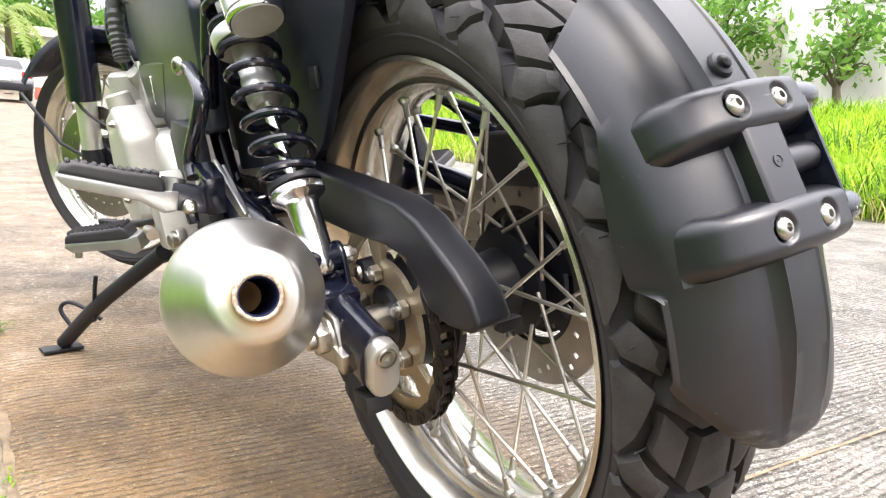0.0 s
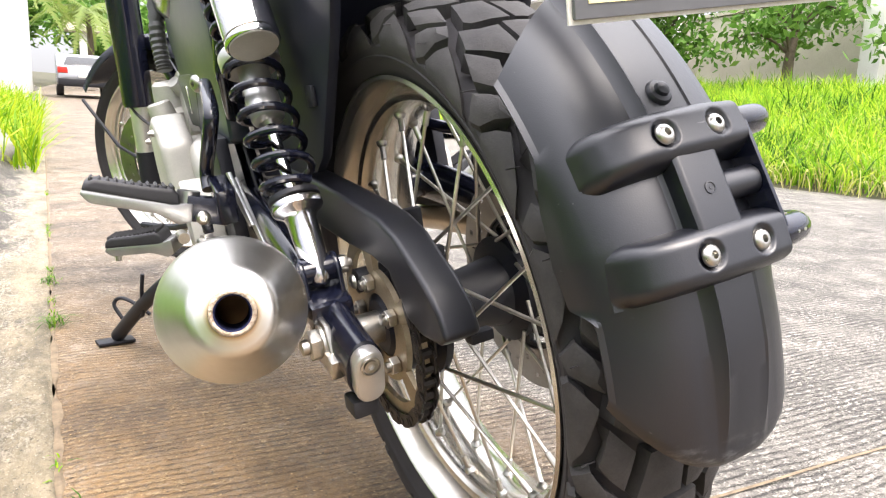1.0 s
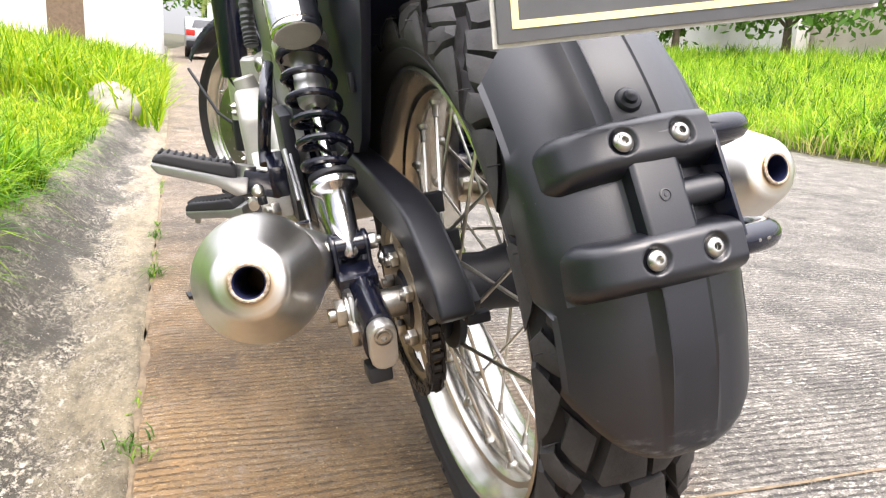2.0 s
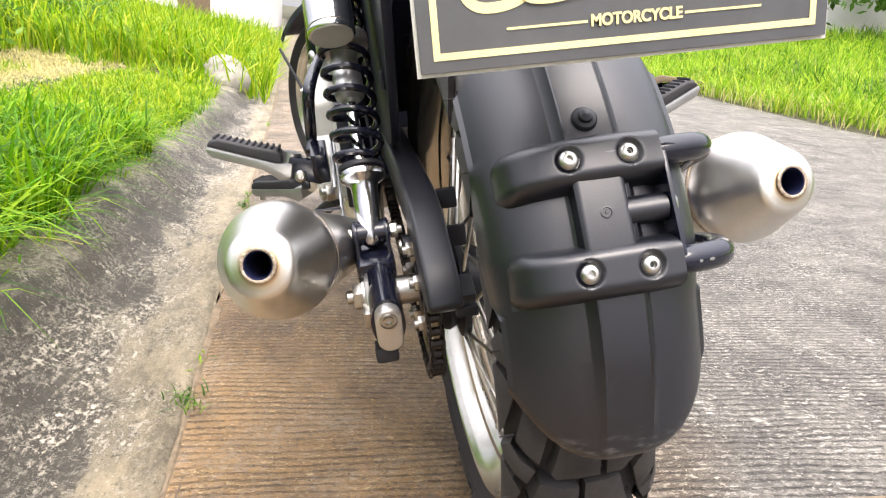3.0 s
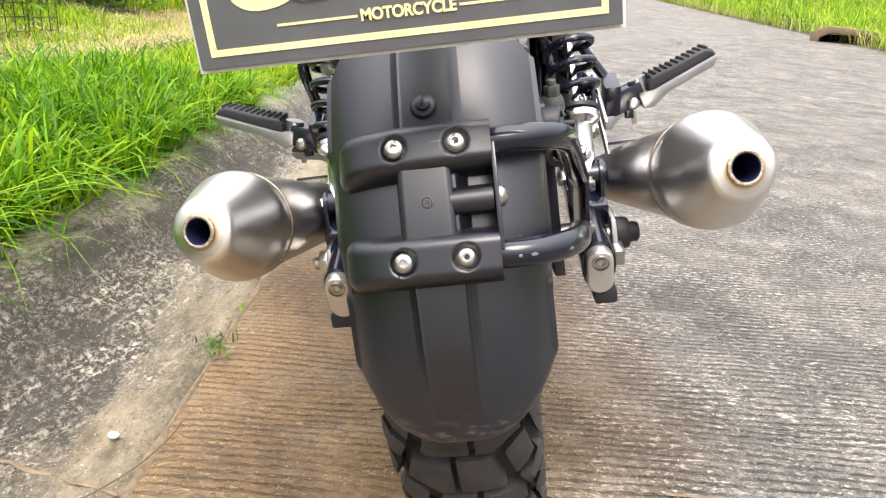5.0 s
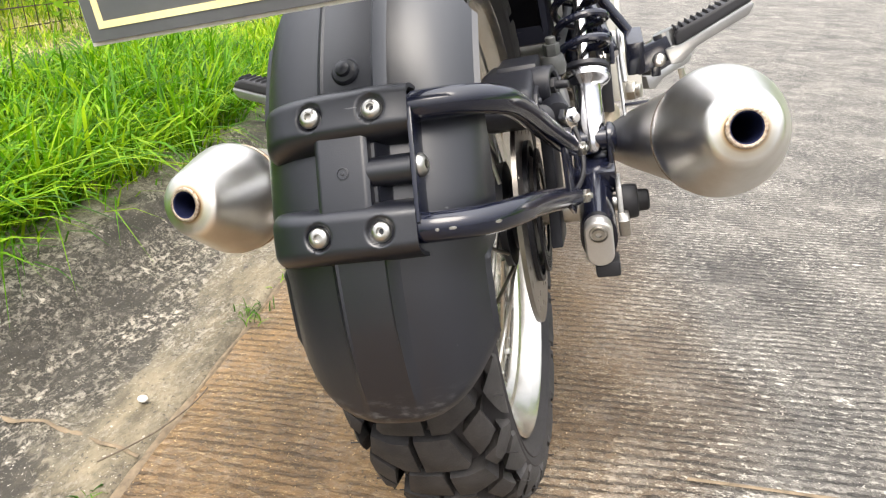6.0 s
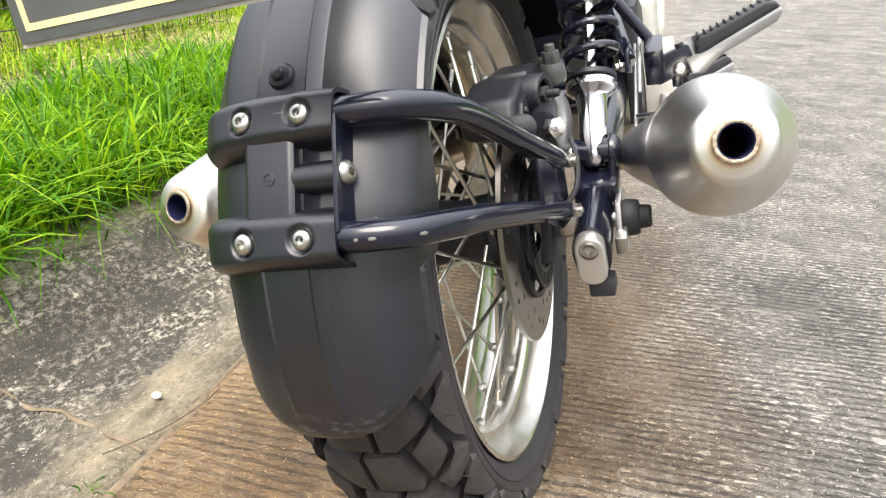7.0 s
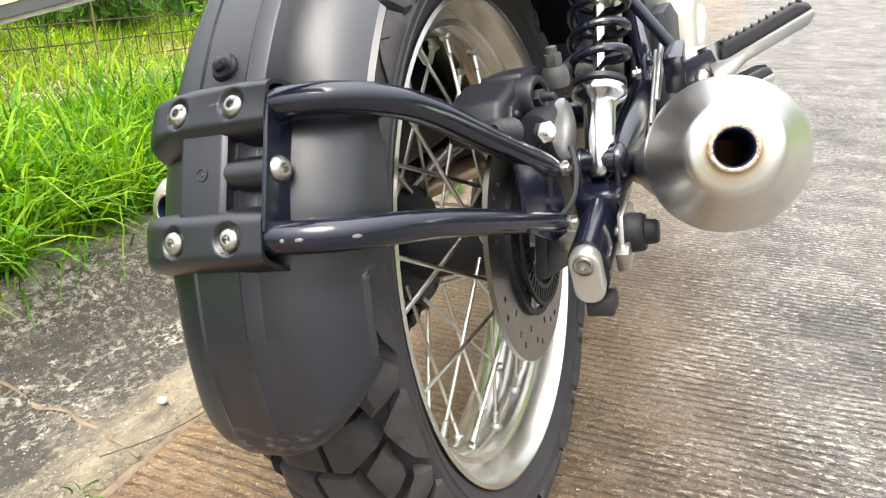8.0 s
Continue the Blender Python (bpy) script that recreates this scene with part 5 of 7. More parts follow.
# ---- swingarm with its ends, axle and adjusters ----
ARM_DIR = Vector((0, 0.966, 0.259))
for s in (-1, 1):
    rear = Vector((s * 0.1465 - 0.0035, -0.068, 0.305))
    pts = [rear, rear + ARM_DIR * 0.08, rear + ARM_DIR * 0.2, Vector((s * 0.142, 0.3, 0.385)), Vector((s * 0.13, 0.5, 0.40))]
    bm = tube(bmesh.new(), smooth_path(pts, 4), [0.019] * 17, 22, squash=1.75)
    arm = part("swingarm", bm, M_BLACK, motorcycle, "gloss black tubular swingarm")
    m = frame_to(rear - ARM_DIR * 0.006, -ARM_DIR, (1, 0, 0))
    cap = part("end_cap", prism(stadium(0.029, 0.058), 0.016, m, w=0.004, seg=3), M_SATIN, arm, "satin silver end cap")
    mb = m @ Matrix.Translation((0, 0.0145 if m[2][1] > 0 else -0.0145, 0.0092))
    bm = bmesh.new()
    lathe(bm, [(0.0098, -0.001), (0.0098, 0.0012), (0.0088, 0.0015), (0.0084, -0.002), (0.0066, -0.002), (0.0064, 0.0016), (0.0034, 0.0018), (0.003, -0.003), (0, -0.003)], 20, mb)
    part("cap_screw", bm, M_ZINC, cap, "sunk socket screw")
    part("rubber_stop", box(0.026, 0.03, 0.018, Matrix.Translation(rear + Vector((s * 0.006, 0.012, -0.037))), w=0.004), M_PAD, arm, "black rubber stop")
    # axle adjuster plate and nut
    out = [(-0.035, -0.024), (0.03, -0.03), (0.042, -0.012), (0.04, 0.02), (0.012, 0.03), (-0.022, 0.024)]
    part("axle_adjuster", prism(out, 0.006, side(s * 0.168) @ Matrix.Translation((-0.004, 0.318, 0)), w=0.0015), M_ZINC, arm, "zinc-plated axle adjuster plate")
    part("adjuster_block", box(0.012, 0.022, 0.02, Matrix.Translation((s * 0.17, -0.035, 0.305)) @ pose(0, 0, 0, 15, 0, 0), w=0.002), M_ZINC, arm)
    na = frame_to((s * 0.171, -0.006, 0.319), (s, 0, 0), (0, 0, 1))
    if s < 0:
        bm = hex_nut(0.0165, 0.014, na, 0.008)
        lathe(bm, [(0.021, 0), (0.021, 0.003), (0.008, 0.0032)], 24, na)
        part("axle_nut", bm, M_ZINC, arm, "zinc-plated axle nut")
    else:
        bm = bmesh.new()
        lathe(bm, [(0.0, 0.0), (0.0185, 0.0), (0.0195, 0.003), (0.0185, 0.014), (0.017, 0.016), (0.0125, 0.0165), (0.0118, 0.026), (0.010, 0.028), (0, 0.028)], 28, na)
        part("axle_cap", bm, M_PAD, arm, "black plastic axle cap")
bm = bmesh.new()
tube(bm, [(-0.165, -0.006, 0.319), (0.165, -0.006, 0.319)], 0.009, 14)
lathe(bm, [(0.009, -0.145), (0.017, -0.144), (0.017, -0.1), (0.009, -0.099)], 20, WFR)
lathe(bm, [(0.009, 0.09), (0.017, 0.092), (0.017, 0.145), (0.009, 0.146)], 20, WFR)
part("rear_axle", bm, M_ZINC, motorcycle, "steel rear axle")
part("swingarm_bridge", tube(bmesh.new(), [(-0.14, 0.37, 0.39), (0.14, 0.37, 0.39)], 0.024, 16), M_BLACK, motorcycle, "gloss black cross tube")

# ---- shock absorbers ----
SD = Vector((0, 0.5, 0.866))
for s in (-1, 1):
    eye = Vector((s * 0.149 - 0.0045, 0.028, 0.384))
    m = frame_to(eye, SD, (1, 0, 0))
    bm = bmesh.new()
    lathe(bm, [(0.0, -0.0175), (0.007, -0.0168), (0.0115, -0.0125), (0.0138, -0.003), (0.0148, 0.01), (0.0155, 0.036), (0.016, 0.056), (0.0178, 0.0605), (0.0188, 0.0625), (0.0255, 0.0665), (0.0275, 0.069), (0.0278, 0.0745), (0.0268, 0.0765), (0.022, 0.078), (0.0, 0.078)], 36, m)
    shock = part("shock_absorber", bm, M_DARKCHROME, motorcycle, "black-sprung chrome shock absorber with separate reservoir")
    bm = bmesh.new()
    lathe(bm, [(0.0, -0.0222), (0.012, -0.022), (0.0135, -0.0205), (0.0135, 0.0205), (0.012, 0.022), (0.0, 0.0222)], 24, frame_to(eye, (1, 0, 0)))
    for q in (-1, 1):
        cl = [(0.016 * math.cos(a), 0.016 * math.sin(a)) for a in (math.pi * i / 8 for i in range(9))] + [(-0.022, -0.05), (0.02, -0.055)]
        prism(cl, 0.005, side(eye.x + q * 0.0185) @ Matrix.Translation((eye.y, eye.z, 0)), w=0.001, bm=bm)
    box(0.046, 0.05, 0.03, Matrix.Translation(eye + Vector((0, -0.008, -0.036))) @ pose(0, 0, 0, 15, 0, 0), w=0.006, bm=bm)
    part("lower_eye", bm, M_BLACK, shock, "black clevis round the lower eye")
    if s > 0:
        bm = bmesh.new()
        lathe(bm, [(0.0, 0.006), (0.011, 0.0055), (0.016, 0.003), (0.0178, 0.0), (0.0178, -0.004)], 28, frame_to(eye + Vector((0.0215, 0, 0)), (1, 0, 0)))
        part("eye_cap", bm, M_BLACK, shock, "gloss black domed cap")
    else:
        part("eye_bolt", hex_nut(0.010, 0.009, frame_to(eye + Vector((s * 0.0225, 0, 0)), (s, 0, 0)), 0.004), M_ZINC, shock, "zinc bolt")
    part("eye_nut", hex_nut(0.010, 0.009, frame_to(eye - Vector((s * 0.0225, 0, 0)), (-s, 0, 0)), 0.005), M_ZINC, shock, "zinc nut")
    bm = bmesh.new()
    lathe(bm, [(0.0265, 0.0785), (0.0278, 0.08), (0.0274, 0.085), (0.02, 0.087), (0.0, 0.087)], 32, m)
    part("spring_seat", bm, M_DULL, shock, "black spring seat")
    for nm, z0, z1, turns, rr in (("spring", 0.09, 0.243, 5.4, 0.0288), ("upper_spring", 0.262, 0.42, 6.6, 0.0285)):
        pts = []
        N = int(turns * 22)
        for i in range(N + 1):
            f = i / N
            zz = z0 + (z1 - z0) * f
            a = 2 * math.pi * turns * f + 1.0
            pts.append(m @ Vector((rr * math.cos(a), rr * math.sin(a) * s, zz)))
        part(nm, tube(bmesh.new(), pts, 0.0046, 10), M_BLACK, shock, "gloss black coil spring")
    bm = bmesh.new()
    lathe(bm, [(0.0062, 0.08), (0.0062, 0.19)], 18, m)
    part("piston_rod", bm, M_CHROME, shock, "chrome piston rod")
    bm = bmesh.new()
    lathe(bm, [(0.0, 0.172), (0.012, 0.172), (0.0175, 0.176), (0.0185, 0.18), (0.0185, 0.205), (0.017, 0.208), (0.017, 0.42), (0, 0.42)], 30, m)
    part("damper_body", bm, M_SATIN, shock, "satin silver damper body")
    bm = bmesh.new()
    lathe(bm, [(0.0, 0.244), (0.0325, 0.244), (0.0335, 0.246), (0.0335, 0.2585), (0.0325, 0.26), (0.0, 0.261)], 36, m)
    part("spring_collar", bm, M_SATIN, shock, "satin silver spring collar")
    mr = frame_to((s * 0.164, 0.068, 0.612), SD, (1, 0, 0))
    bm = bmesh.new()
    lathe(bm, [(0.0, 0.001), (0.006, 0.001), (0.0065, -0.001), (0.009, -0.001), (0.0095, 0.0015), (0.021, 0.0015), (0.022, -0.0005), (0.0265, 0.0), (0.0278, 0.002), (0.0278, 0.006), (0.0268, 0.0075), (0.0278, 0.0085), (0.0278, 0.16), (0.0, 0.16)], 40, mr)
    part("reservoir", bm, M_CHROME, shock, "chrome reservoir cylinder")
    bm = bmesh.new()
    lathe(bm, [(0.0, 0.0), (0.0245, 0.0006), (0.0248, -0.0012), (0.02, -0.0016), (0.007, -0.0012), (0.0, -0.0012)], 32, mr)
    part("reservoir_cap", bm, M_CAST, shock, "grey reservoir cap")

# ---- silencers ----
for s in (-1, 1):
    tip = Vector((0.005 + s * 0.268, -0.1413, 0.4175 + s * 0.002))
    axis = Vector((-s * 0.012, 0.1, -0.027)).normalized()
    m = frame_to((0, 0, 0), axis, (0, 0, 1))
    place = Matrix.Translation(tip)
    bm = bmesh.new()
    lathe(bm, [(0.0143, 0.0), (0.0195, 0.0022), (0.0272, 0.0038), (0.0318, 0.0055), (0.0345, 0.009), (0.0372, 0.0145), (0.0588, 0.062), (0.0614, 0.069), (0.0624, 0.0755), (0.062, 0.083), (0.06, 0.0925)], 72)
    sil = part("silencer", bm, M_BRUSHED, motorcycle, "brushed stainless steel megaphone silencer with welded outlet")
    sil.matrix_basis = place @ m
    bm = bmesh.new()
    lathe(bm, [(0.0, 0.085), (0.055, 0.085), (0.0585, 0.0945), (0.0575, 0.1), (0.051, 0.15), (0.0445, 0.2), (0.037, 0.26), (0.029, 0.31), (0.021, 0.345), (0.02, 0.375), (0.0, 0.375)], 64)
    body = part("silencer_body", bm, M_BRUSHED, sil, "tapered stainless body")
    seam = tip + axis * 0.0935
    run = Vector((-s * 0.355, 0.909, -0.216)).normalized()
    body.matrix_basis = (place @ m).inverted() @ frame_to(seam - run * 0.0935, run, (0, 0, 1))
    bm = bmesh.new()
    lathe(bm, [(0.0585, 0.0895), (0.0612, 0.0915), (0.0614, 0.0945), (0.0585, 0.097)], 64)
    part("seam", bm, M_WELD, sil, "browned weld seam")
    bm = bmesh.new()
    nu, nv = 150, 10
    bead = []
    for i in range(nu):
        a = 2 * math.pi * i / nu
        row = []
        for j in range(nv):
            c = 2 * math.pi * j / nv
            v = Vector((0.0156 * math.cos(a), 0.0156 * math.sin(a), 0))
            g = noise.noise(v * 420 + Vector((s * 9, 0, 0))) * 0.3 + noise.noise(v * 1100 + Vector((j * 0.9, 0, 0))) * 0.25
            rr = 0.0023 * (1 + 0.45 * g)
            k = 0.0156 + rr * math.cos(c)
            row.append(bm.verts.new((k * math.cos(a), k * math.sin(a), -0.0004 + rr * 0.8 * math.sin(c))))
        bead.append(row)
    for i in range(nu):
        for j in range(nv):
            bm.faces.new((bead[i][j], bead[(i + 1) % nu][j], bead[(i + 1) % nu][(j + 1) % nv], bead[i][(j + 1) % nv]))
    part("weld_bead", bm, M_WELD, sil, "rough browned weld bead")
    bm = bmesh.new()
    lathe(bm, [(0.0139, -0.002), (0.0129, -0.001), (0.0127, 0.09), (0.0, 0.09)], 36)
    part("outlet_pipe", bm, M_SOOT_SHADE, sil, "sooty dark outlet pipe")
    # mounting strap and bracket
    part("silencer_bracket", box(0.04, 0.036, 0.0035, Matrix.Translation((s * 0.206, 0.112, 0.4)) @ pose(0, 0, 0, -14, 0, 0), w=0.001), M_BLACK, motorcycle, "black bracket plate")
    part("silencer_stay", prism([(0.226, 0.464), (0.214, 0.472), (0.15, 0.428), (0.078, 0.386), (0.083, 0.374), (0.16, 0.415)], 0.0035, side(s * 0.185), w=0.0008), M_PEG, motorcycle, "bent zinc strip holding the silencer")

# ---- chain guard ----
top = [(-0.178, 0.357), (-0.169, 0.378), (-0.147, 0.398), (-0.124, 0.413), (-0.095, 0.431), (-0.061, 0.442), (-0.004, 0.449), (0.063, 0.455), (0.15, 0.462), (0.3, 0.47)]
low = [(0.3, 0.42), (0.124, 0.403), (0.046, 0.399), (-0.03, 0.399), (-0.07, 0.392), (-0.087, 0.374), (-0.1, 0.354), (-0.129, 0.346), (-0.165, 0.348)]
guard = part("chain_guard", prism(top + low, 0.034, side(-0.096), w=0.005, seg=3), M_GUARD, motorcycle, "matt black plastic chain guard", sharp=60)
part("guard_clip", box(0.022, 0.012, 0.01, Matrix.Translation((-0.076, -0.166, 0.348)), w=0.002), M_DULL, guard)
part("guard_clip", box(0.02, 0.03, 0.014, Matrix.Translation((-0.07, -0.12, 0.352)) @ pose(0, 0, 0, 30, 0, 0), w=0.003), M_DULL, guard)
part("guard_screw", button_bolt(0.008, 0.005, frame_to((-0.12, 0.018, 0.365), (-1, 0, 0))), M_ZINC, guard, "zinc screw")
part("guard_mount", tube(bmesh.new(), [(-0.085, 0.018, 0.365), (-0.118, 0.018, 0.365)], 0.013, 16), M_DULL, guard, "black rubber mount")
for zz in ((-0.055, 0.432, 0.012), (-0.05, 0.40, -0.03)):
    part("guard_tab", box(0.022, 0.012, 0.022, Matrix.Translation((-0.066, zz[2] - 0.04, zz[1] - 0.005)), w=0.002), M_DULL, guard)

# ---- rear mudguard hugging the tyre ----
FA = Vector((0.0, -0.005, 0.318))


def fend(x, r, phi):
    a = radians(phi)
    return Vector((x, FA.y - r * math.cos(a), FA.z + r * math.sin(a)))


EDGE = [(-90, 0.333), (14.9, 0.333), (16.8, 0.307), (23, 0.308), (29, 0.316), (34.5, 0.334), (120, 0.334)]


def knot_at(knots, x):
    for (a, ra), (b, rb) in zip(knots, knots[1:]):
        if x <= b:
            return ra + (rb - ra) * max(0.0, x - a) / (b - a)
    return knots[-1][1]


def build_mudguard():
    """A curved shell with a raised middle band, side skirts by the straps and rounded upper corners."""
    xs = [0.0, 0.009, 0.0165, 0.0182, 0.0195, 0.0232, 0.0245, 0.034, 0.046, 0.056, 0.064, 0.071, 0.0765, 0.0785, 0.0805]
    rs = [0.3652, 0.3652, 0.3652, 0.3652, 0.3652, 0.3652, 0.3652, 0.3648, 0.3633, 0.3605, 0.357, 0.352, 0.3465, 0.338, 0.33]
    cols = [(-x, r) for x, r in zip(xs[:0:-1], rs[:0:-1])] + list(zip(xs, rs))
    rows = 90
    bm = bmesh.new()
    grid = []
    for x, r in cols:
        ax = abs(x)
        bot = -2.8 + 8.3 * (ax / 0.081) ** 3.0
        peak = 44.6 + 9.0 * (1 - (ax / 0.081) ** 1.3)
        col = []
        for k in range(rows + 1):
            phi = bot + (peak - bot) * k / rows
            low_f = max(0.0, min(1.0, (17 - phi) / 21))
            skirt = max(0.0, min(1.0, (22 - phi) / 8))
            rr = r - (0.0135 + 0.004 * skirt) * (ax / 0.081) ** 2.4 - 0.003 * low_f
            # raised band with steep flanks, fading out at the tail
            rise_f = max(0.0, min(1.0, (phi + 0.5) / 10))
            rr += (0.0009 + 0.0062 * rise_f ** 0.8) * max(0.0, min(1.0, (0.0238 - ax) / 0.0052))
            if 0.017 < ax < 0.019:
                rr += 0.0011 * rise_f
            if ax > 0.0764:
                t = (ax - 0.0764) / 0.0041
                top_r = 0.3465 - (0.0135 + 0.004 * skirt) * 0.872 - 0.003 * low_f
                rr = top_r * (1 - t) + min(top_r - 0.002, knot_at(EDGE, phi)) * t
            tuck = max(0.0, min(1.0, (1.5 - (phi - bot)) / 1.5))
            rr -= 0.004 * tuck * tuck
            col.append(bm.verts.new(fend(x * (1 - 0.06 * skirt), rr, phi)))
        grid.append(col)
    for a, b in zip(grid, grid[1:]):
        for k in range(rows):
            bm.faces.new((a[k], a[k + 1], b[k + 1], b[k]))
    bmesh.ops.recalc_face_normals(bm, faces=bm.faces)
    mid = bm.faces[len(bm.faces) // 2]
    if mid.normal.dot(Vector((0, -1, 0.4))) < 0:
        bmesh.ops.reverse_faces(bm, faces=bm.faces)
    bmesh.ops.solidify(bm, geom=bm.faces[:], thickness=0.003)
    return bm


mudguard = part("rear_mudguard", build_mudguard(), M_PLASTIC, motorcycle, "textured black plastic tyre-hugging mudguard, scuffed at its tail", sharp=27)


def radial(phi):
    """x along the axle, y radially out, z along the tyre (upwards)."""
    a = radians(phi)
    m = Matrix(((1, 0, 0), (0, -math.cos(a), math.sin(a)), (0, math.sin(a), math.cos(a)))).to_4x4()
    m.translation = FA
    return m


STRAP_TOP = [(-0.070, 0.357), (-0.066, 0.3612), (-0.0625, 0.3655), (-0.0565, 0.3715), (-0.05, 0.3765), (-0.035, 0.3818), (-0.015, 0.3842), (0.0, 0.3848), (0.025, 0.3848), (0.043, 0.3825)]
STRAP_LOW = [(-0.070, 0.338), (-0.06, 0.348), (-0.045, 0.356), (-0.02, 0.362), (0.02, 0.363), (0.043, 0.354)]
BOLT_X = (-0.022, 0.0195)


def strap_mesh(m):
    """A rounded bar moulded over the guard, with a dished seat round each bolt."""
    x0, x1, half, soft = -0.0685, 0.0425, 0.0192, 0.0115
    nx, nz = 112, 40
    bm = bmesh.new()
    grid = []
    for i in range(nx + 1):
        x = x0 + (x1 - x0) * i / nx
        col = []
        for k in range(nz + 1):
            z = half * math.sin(math.pi / 2 * (2 * k / nz - 1))
            # how far inside the rounded footprint
            qx, qz = max(0.0, soft - (x - x0)), max(0.0, soft - (half - abs(z)))
            d = soft - math.hypot(qx, qz)
            f = max(0.0, min(1.0, d / soft))
            lift = math.sqrt(max(0.0, 1 - (1 - f) ** 2.3))
            lo, hi = (sum(knot_at(k, x + q * 0.002) for q in range(-4, 5)) / 9 for k in (STRAP_LOW, STRAP_TOP))
            r = lo + (hi - lo) * lift
            for bx in BOLT_X:
                q = math.hypot(x - bx, z)
                r -= 0.0032 * max(0.0, min(1.0, (0.0094 - q) / 0.0016))
            col.append(bm.verts.new((x, r, z)))
        grid.append(col)
    for a, b in zip(grid, grid[1:]):
        for k in range(nz):
            bm.faces.new((a[k], b[k], b[k + 1], a[k + 1]))
    bmesh.ops.recalc_face_normals(bm, faces=bm.faces)
    if sum(f.normal.y for f in bm.faces) < 0:
        bmesh.ops.reverse_faces(bm, faces=bm.faces)
    bmesh.ops.solidify(bm, geom=bm.faces[:], thickness=0.0028)
    bm.transform(m)
    return bm


for phi in (30.7, 19.2):
    strap = part("strap", strap_mesh(radial(phi)), M_PLASTIC, mudguard, "raised black strap moulding", sharp=60)
    for x in BOLT_X:
        part("bolt", button_bolt(0.0068, 0.004, radial(phi) @ frame_to((x, 0.3812, 0), (0.04, 1, 0))), M_ZINC, strap, "bright domed socket bolt")
bridge = part("bridge_panel", prism([(-0.0225, 0.36), (-0.0215, 0.3775), (-0.0185, 0.3795), (0.011, 0.3795), (0.014, 0.3775), (0.015, 0.36)], 0.078, radial(25), w=0.0012), M_PLASTIC, mudguard, "flat black bridge between the straps")
bm = bmesh.new()
lathe(bm, [(0.0042, 0.0), (0.0042, 0.0006), (0.0034, 0.0007), (0.003, 0.0001), (0.0014, 0.0001), (0.001, 0.0005), (0, 0.0005)], 18, radial(25) @ frame_to((-0.003, 0.3795, 0.0), (0, 1, 0)))
part("mould_mark", bm, M_PLASTIC, bridge)
part("stub", tube(bmesh.new(), [radial(25) @ Vector((0.01, 0.369, 0)), radial(25) @ Vector((0.041, 0.369, 0))], 0.0098, 18), M_PLASTIC, bridge, "round black stub")
bm = bmesh.new()
lathe(bm, [(0.0, 0.0062), (0.0028, 0.006), (0.0046, 0.0048), (0.0052, 0.0022), (0.0078, 0.0014), (0.0092, -0.0004), (0.0096, -0.004), (0.0096, -0.008)], 24, radial(35.6) @ frame_to((-0.001, 0.3735, 0), (0, 1, 0)))
part("rubber_knob", bm, M_GUARD, mudguard, "domed black rubber knob")
# the bracket of bent tube that carries it from the swingarm
up_t = smooth_path([(0.034, -0.3235, 0.508), (0.052, -0.3245, 0.509), (0.075, -0.315, 0.507), (0.092, -0.288, 0.499), (0.101, -0.245, 0.483), (0.114, -0.165, 0.444), (0.129, -0.079, 0.404)], 6)
lo_t = smooth_path([(0.034, -0.355, 0.4395), (0.052, -0.356, 0.4395), (0.078, -0.344, 0.436), (0.095, -0.312, 0.428), (0.104, -0.26, 0.414), (0.116, -0.165, 0.384), (0.128, -0.07, 0.353)], 6)
bracket = part("bracket_tube", tube(bmesh.new(), up_t, [0.0098] * (len(up_t) - 3) + [0.0094, 0.0085, 0.006], 18), M_BLACK, motorcycle, "bent gloss black steel tube carrying the mudguard")
part("bracket_tube", tube(bmesh.new(), lo_t, [0.0098] * (len(lo_t) - 3) + [0.0094, 0.0085, 0.006], 18), M_BLACK, motorcycle, "bent gloss black steel tube with chipped paint")
part("flat_bar", box(0.003, 0.026, 0.072, radial(25) @ Matrix.Translation((0.0435, 0.368, 0)), w=0.0008), M_BLACK, bracket, "flat black bar between the tubes")
part("bar_bolt", button_bolt(0.0078, 0.0046, radial(25) @ frame_to((0.045, 0.37, 0.001), (1, 0.15, 0))), M_ZINC, bracket, "bright domed socket bolt")
part("gusset", prism([(-0.168, 0.43), (-0.07, 0.402), (-0.052, 0.372), (-0.055, 0.338), (-0.1, 0.345), (-0.16, 0.372)], 0.004, side(0.123), w=0.001), M_BLACK, bracket, "black gusset plate")
for p in ((0.133, -0.08, 0.404), (0.132, -0.072, 0.353)):
    part("bracket_bolt", hex_nut(0.0075, 0.006, frame_to(p, (1, -0.4, 0.1)), 0.003), M_ZINC, bracket, "steel bolt")
# chips of bare metal on the lower tube
for f, w in ((0.18, 0.0016), (0.235, 0.003), (0.36, 0.0035)):
    p = lo_t[int(f * len(lo_t))]
    q = lo_t[int(f * len(lo_t)) + 1]
    d = (q - p).normalized()
    outw = (Vector((0.3, -0.9, 0.1)) - d * d.dot(Vector((0.3, -0.9, 0.1)))).normalized()
    bm = bmesh.new()
    bmesh.ops.create_icosphere(bm, subdivisions=1, radius=1, matrix=Matrix.Translation(p + outw * 0.0095) @ frame_to((0, 0, 0), outw, d) @ Matrix.Diagonal((w, 0.0013, 0.0006, 1)))
    part("paint_chip", bm, M_ZINC, bracket, "chip of bare metal")

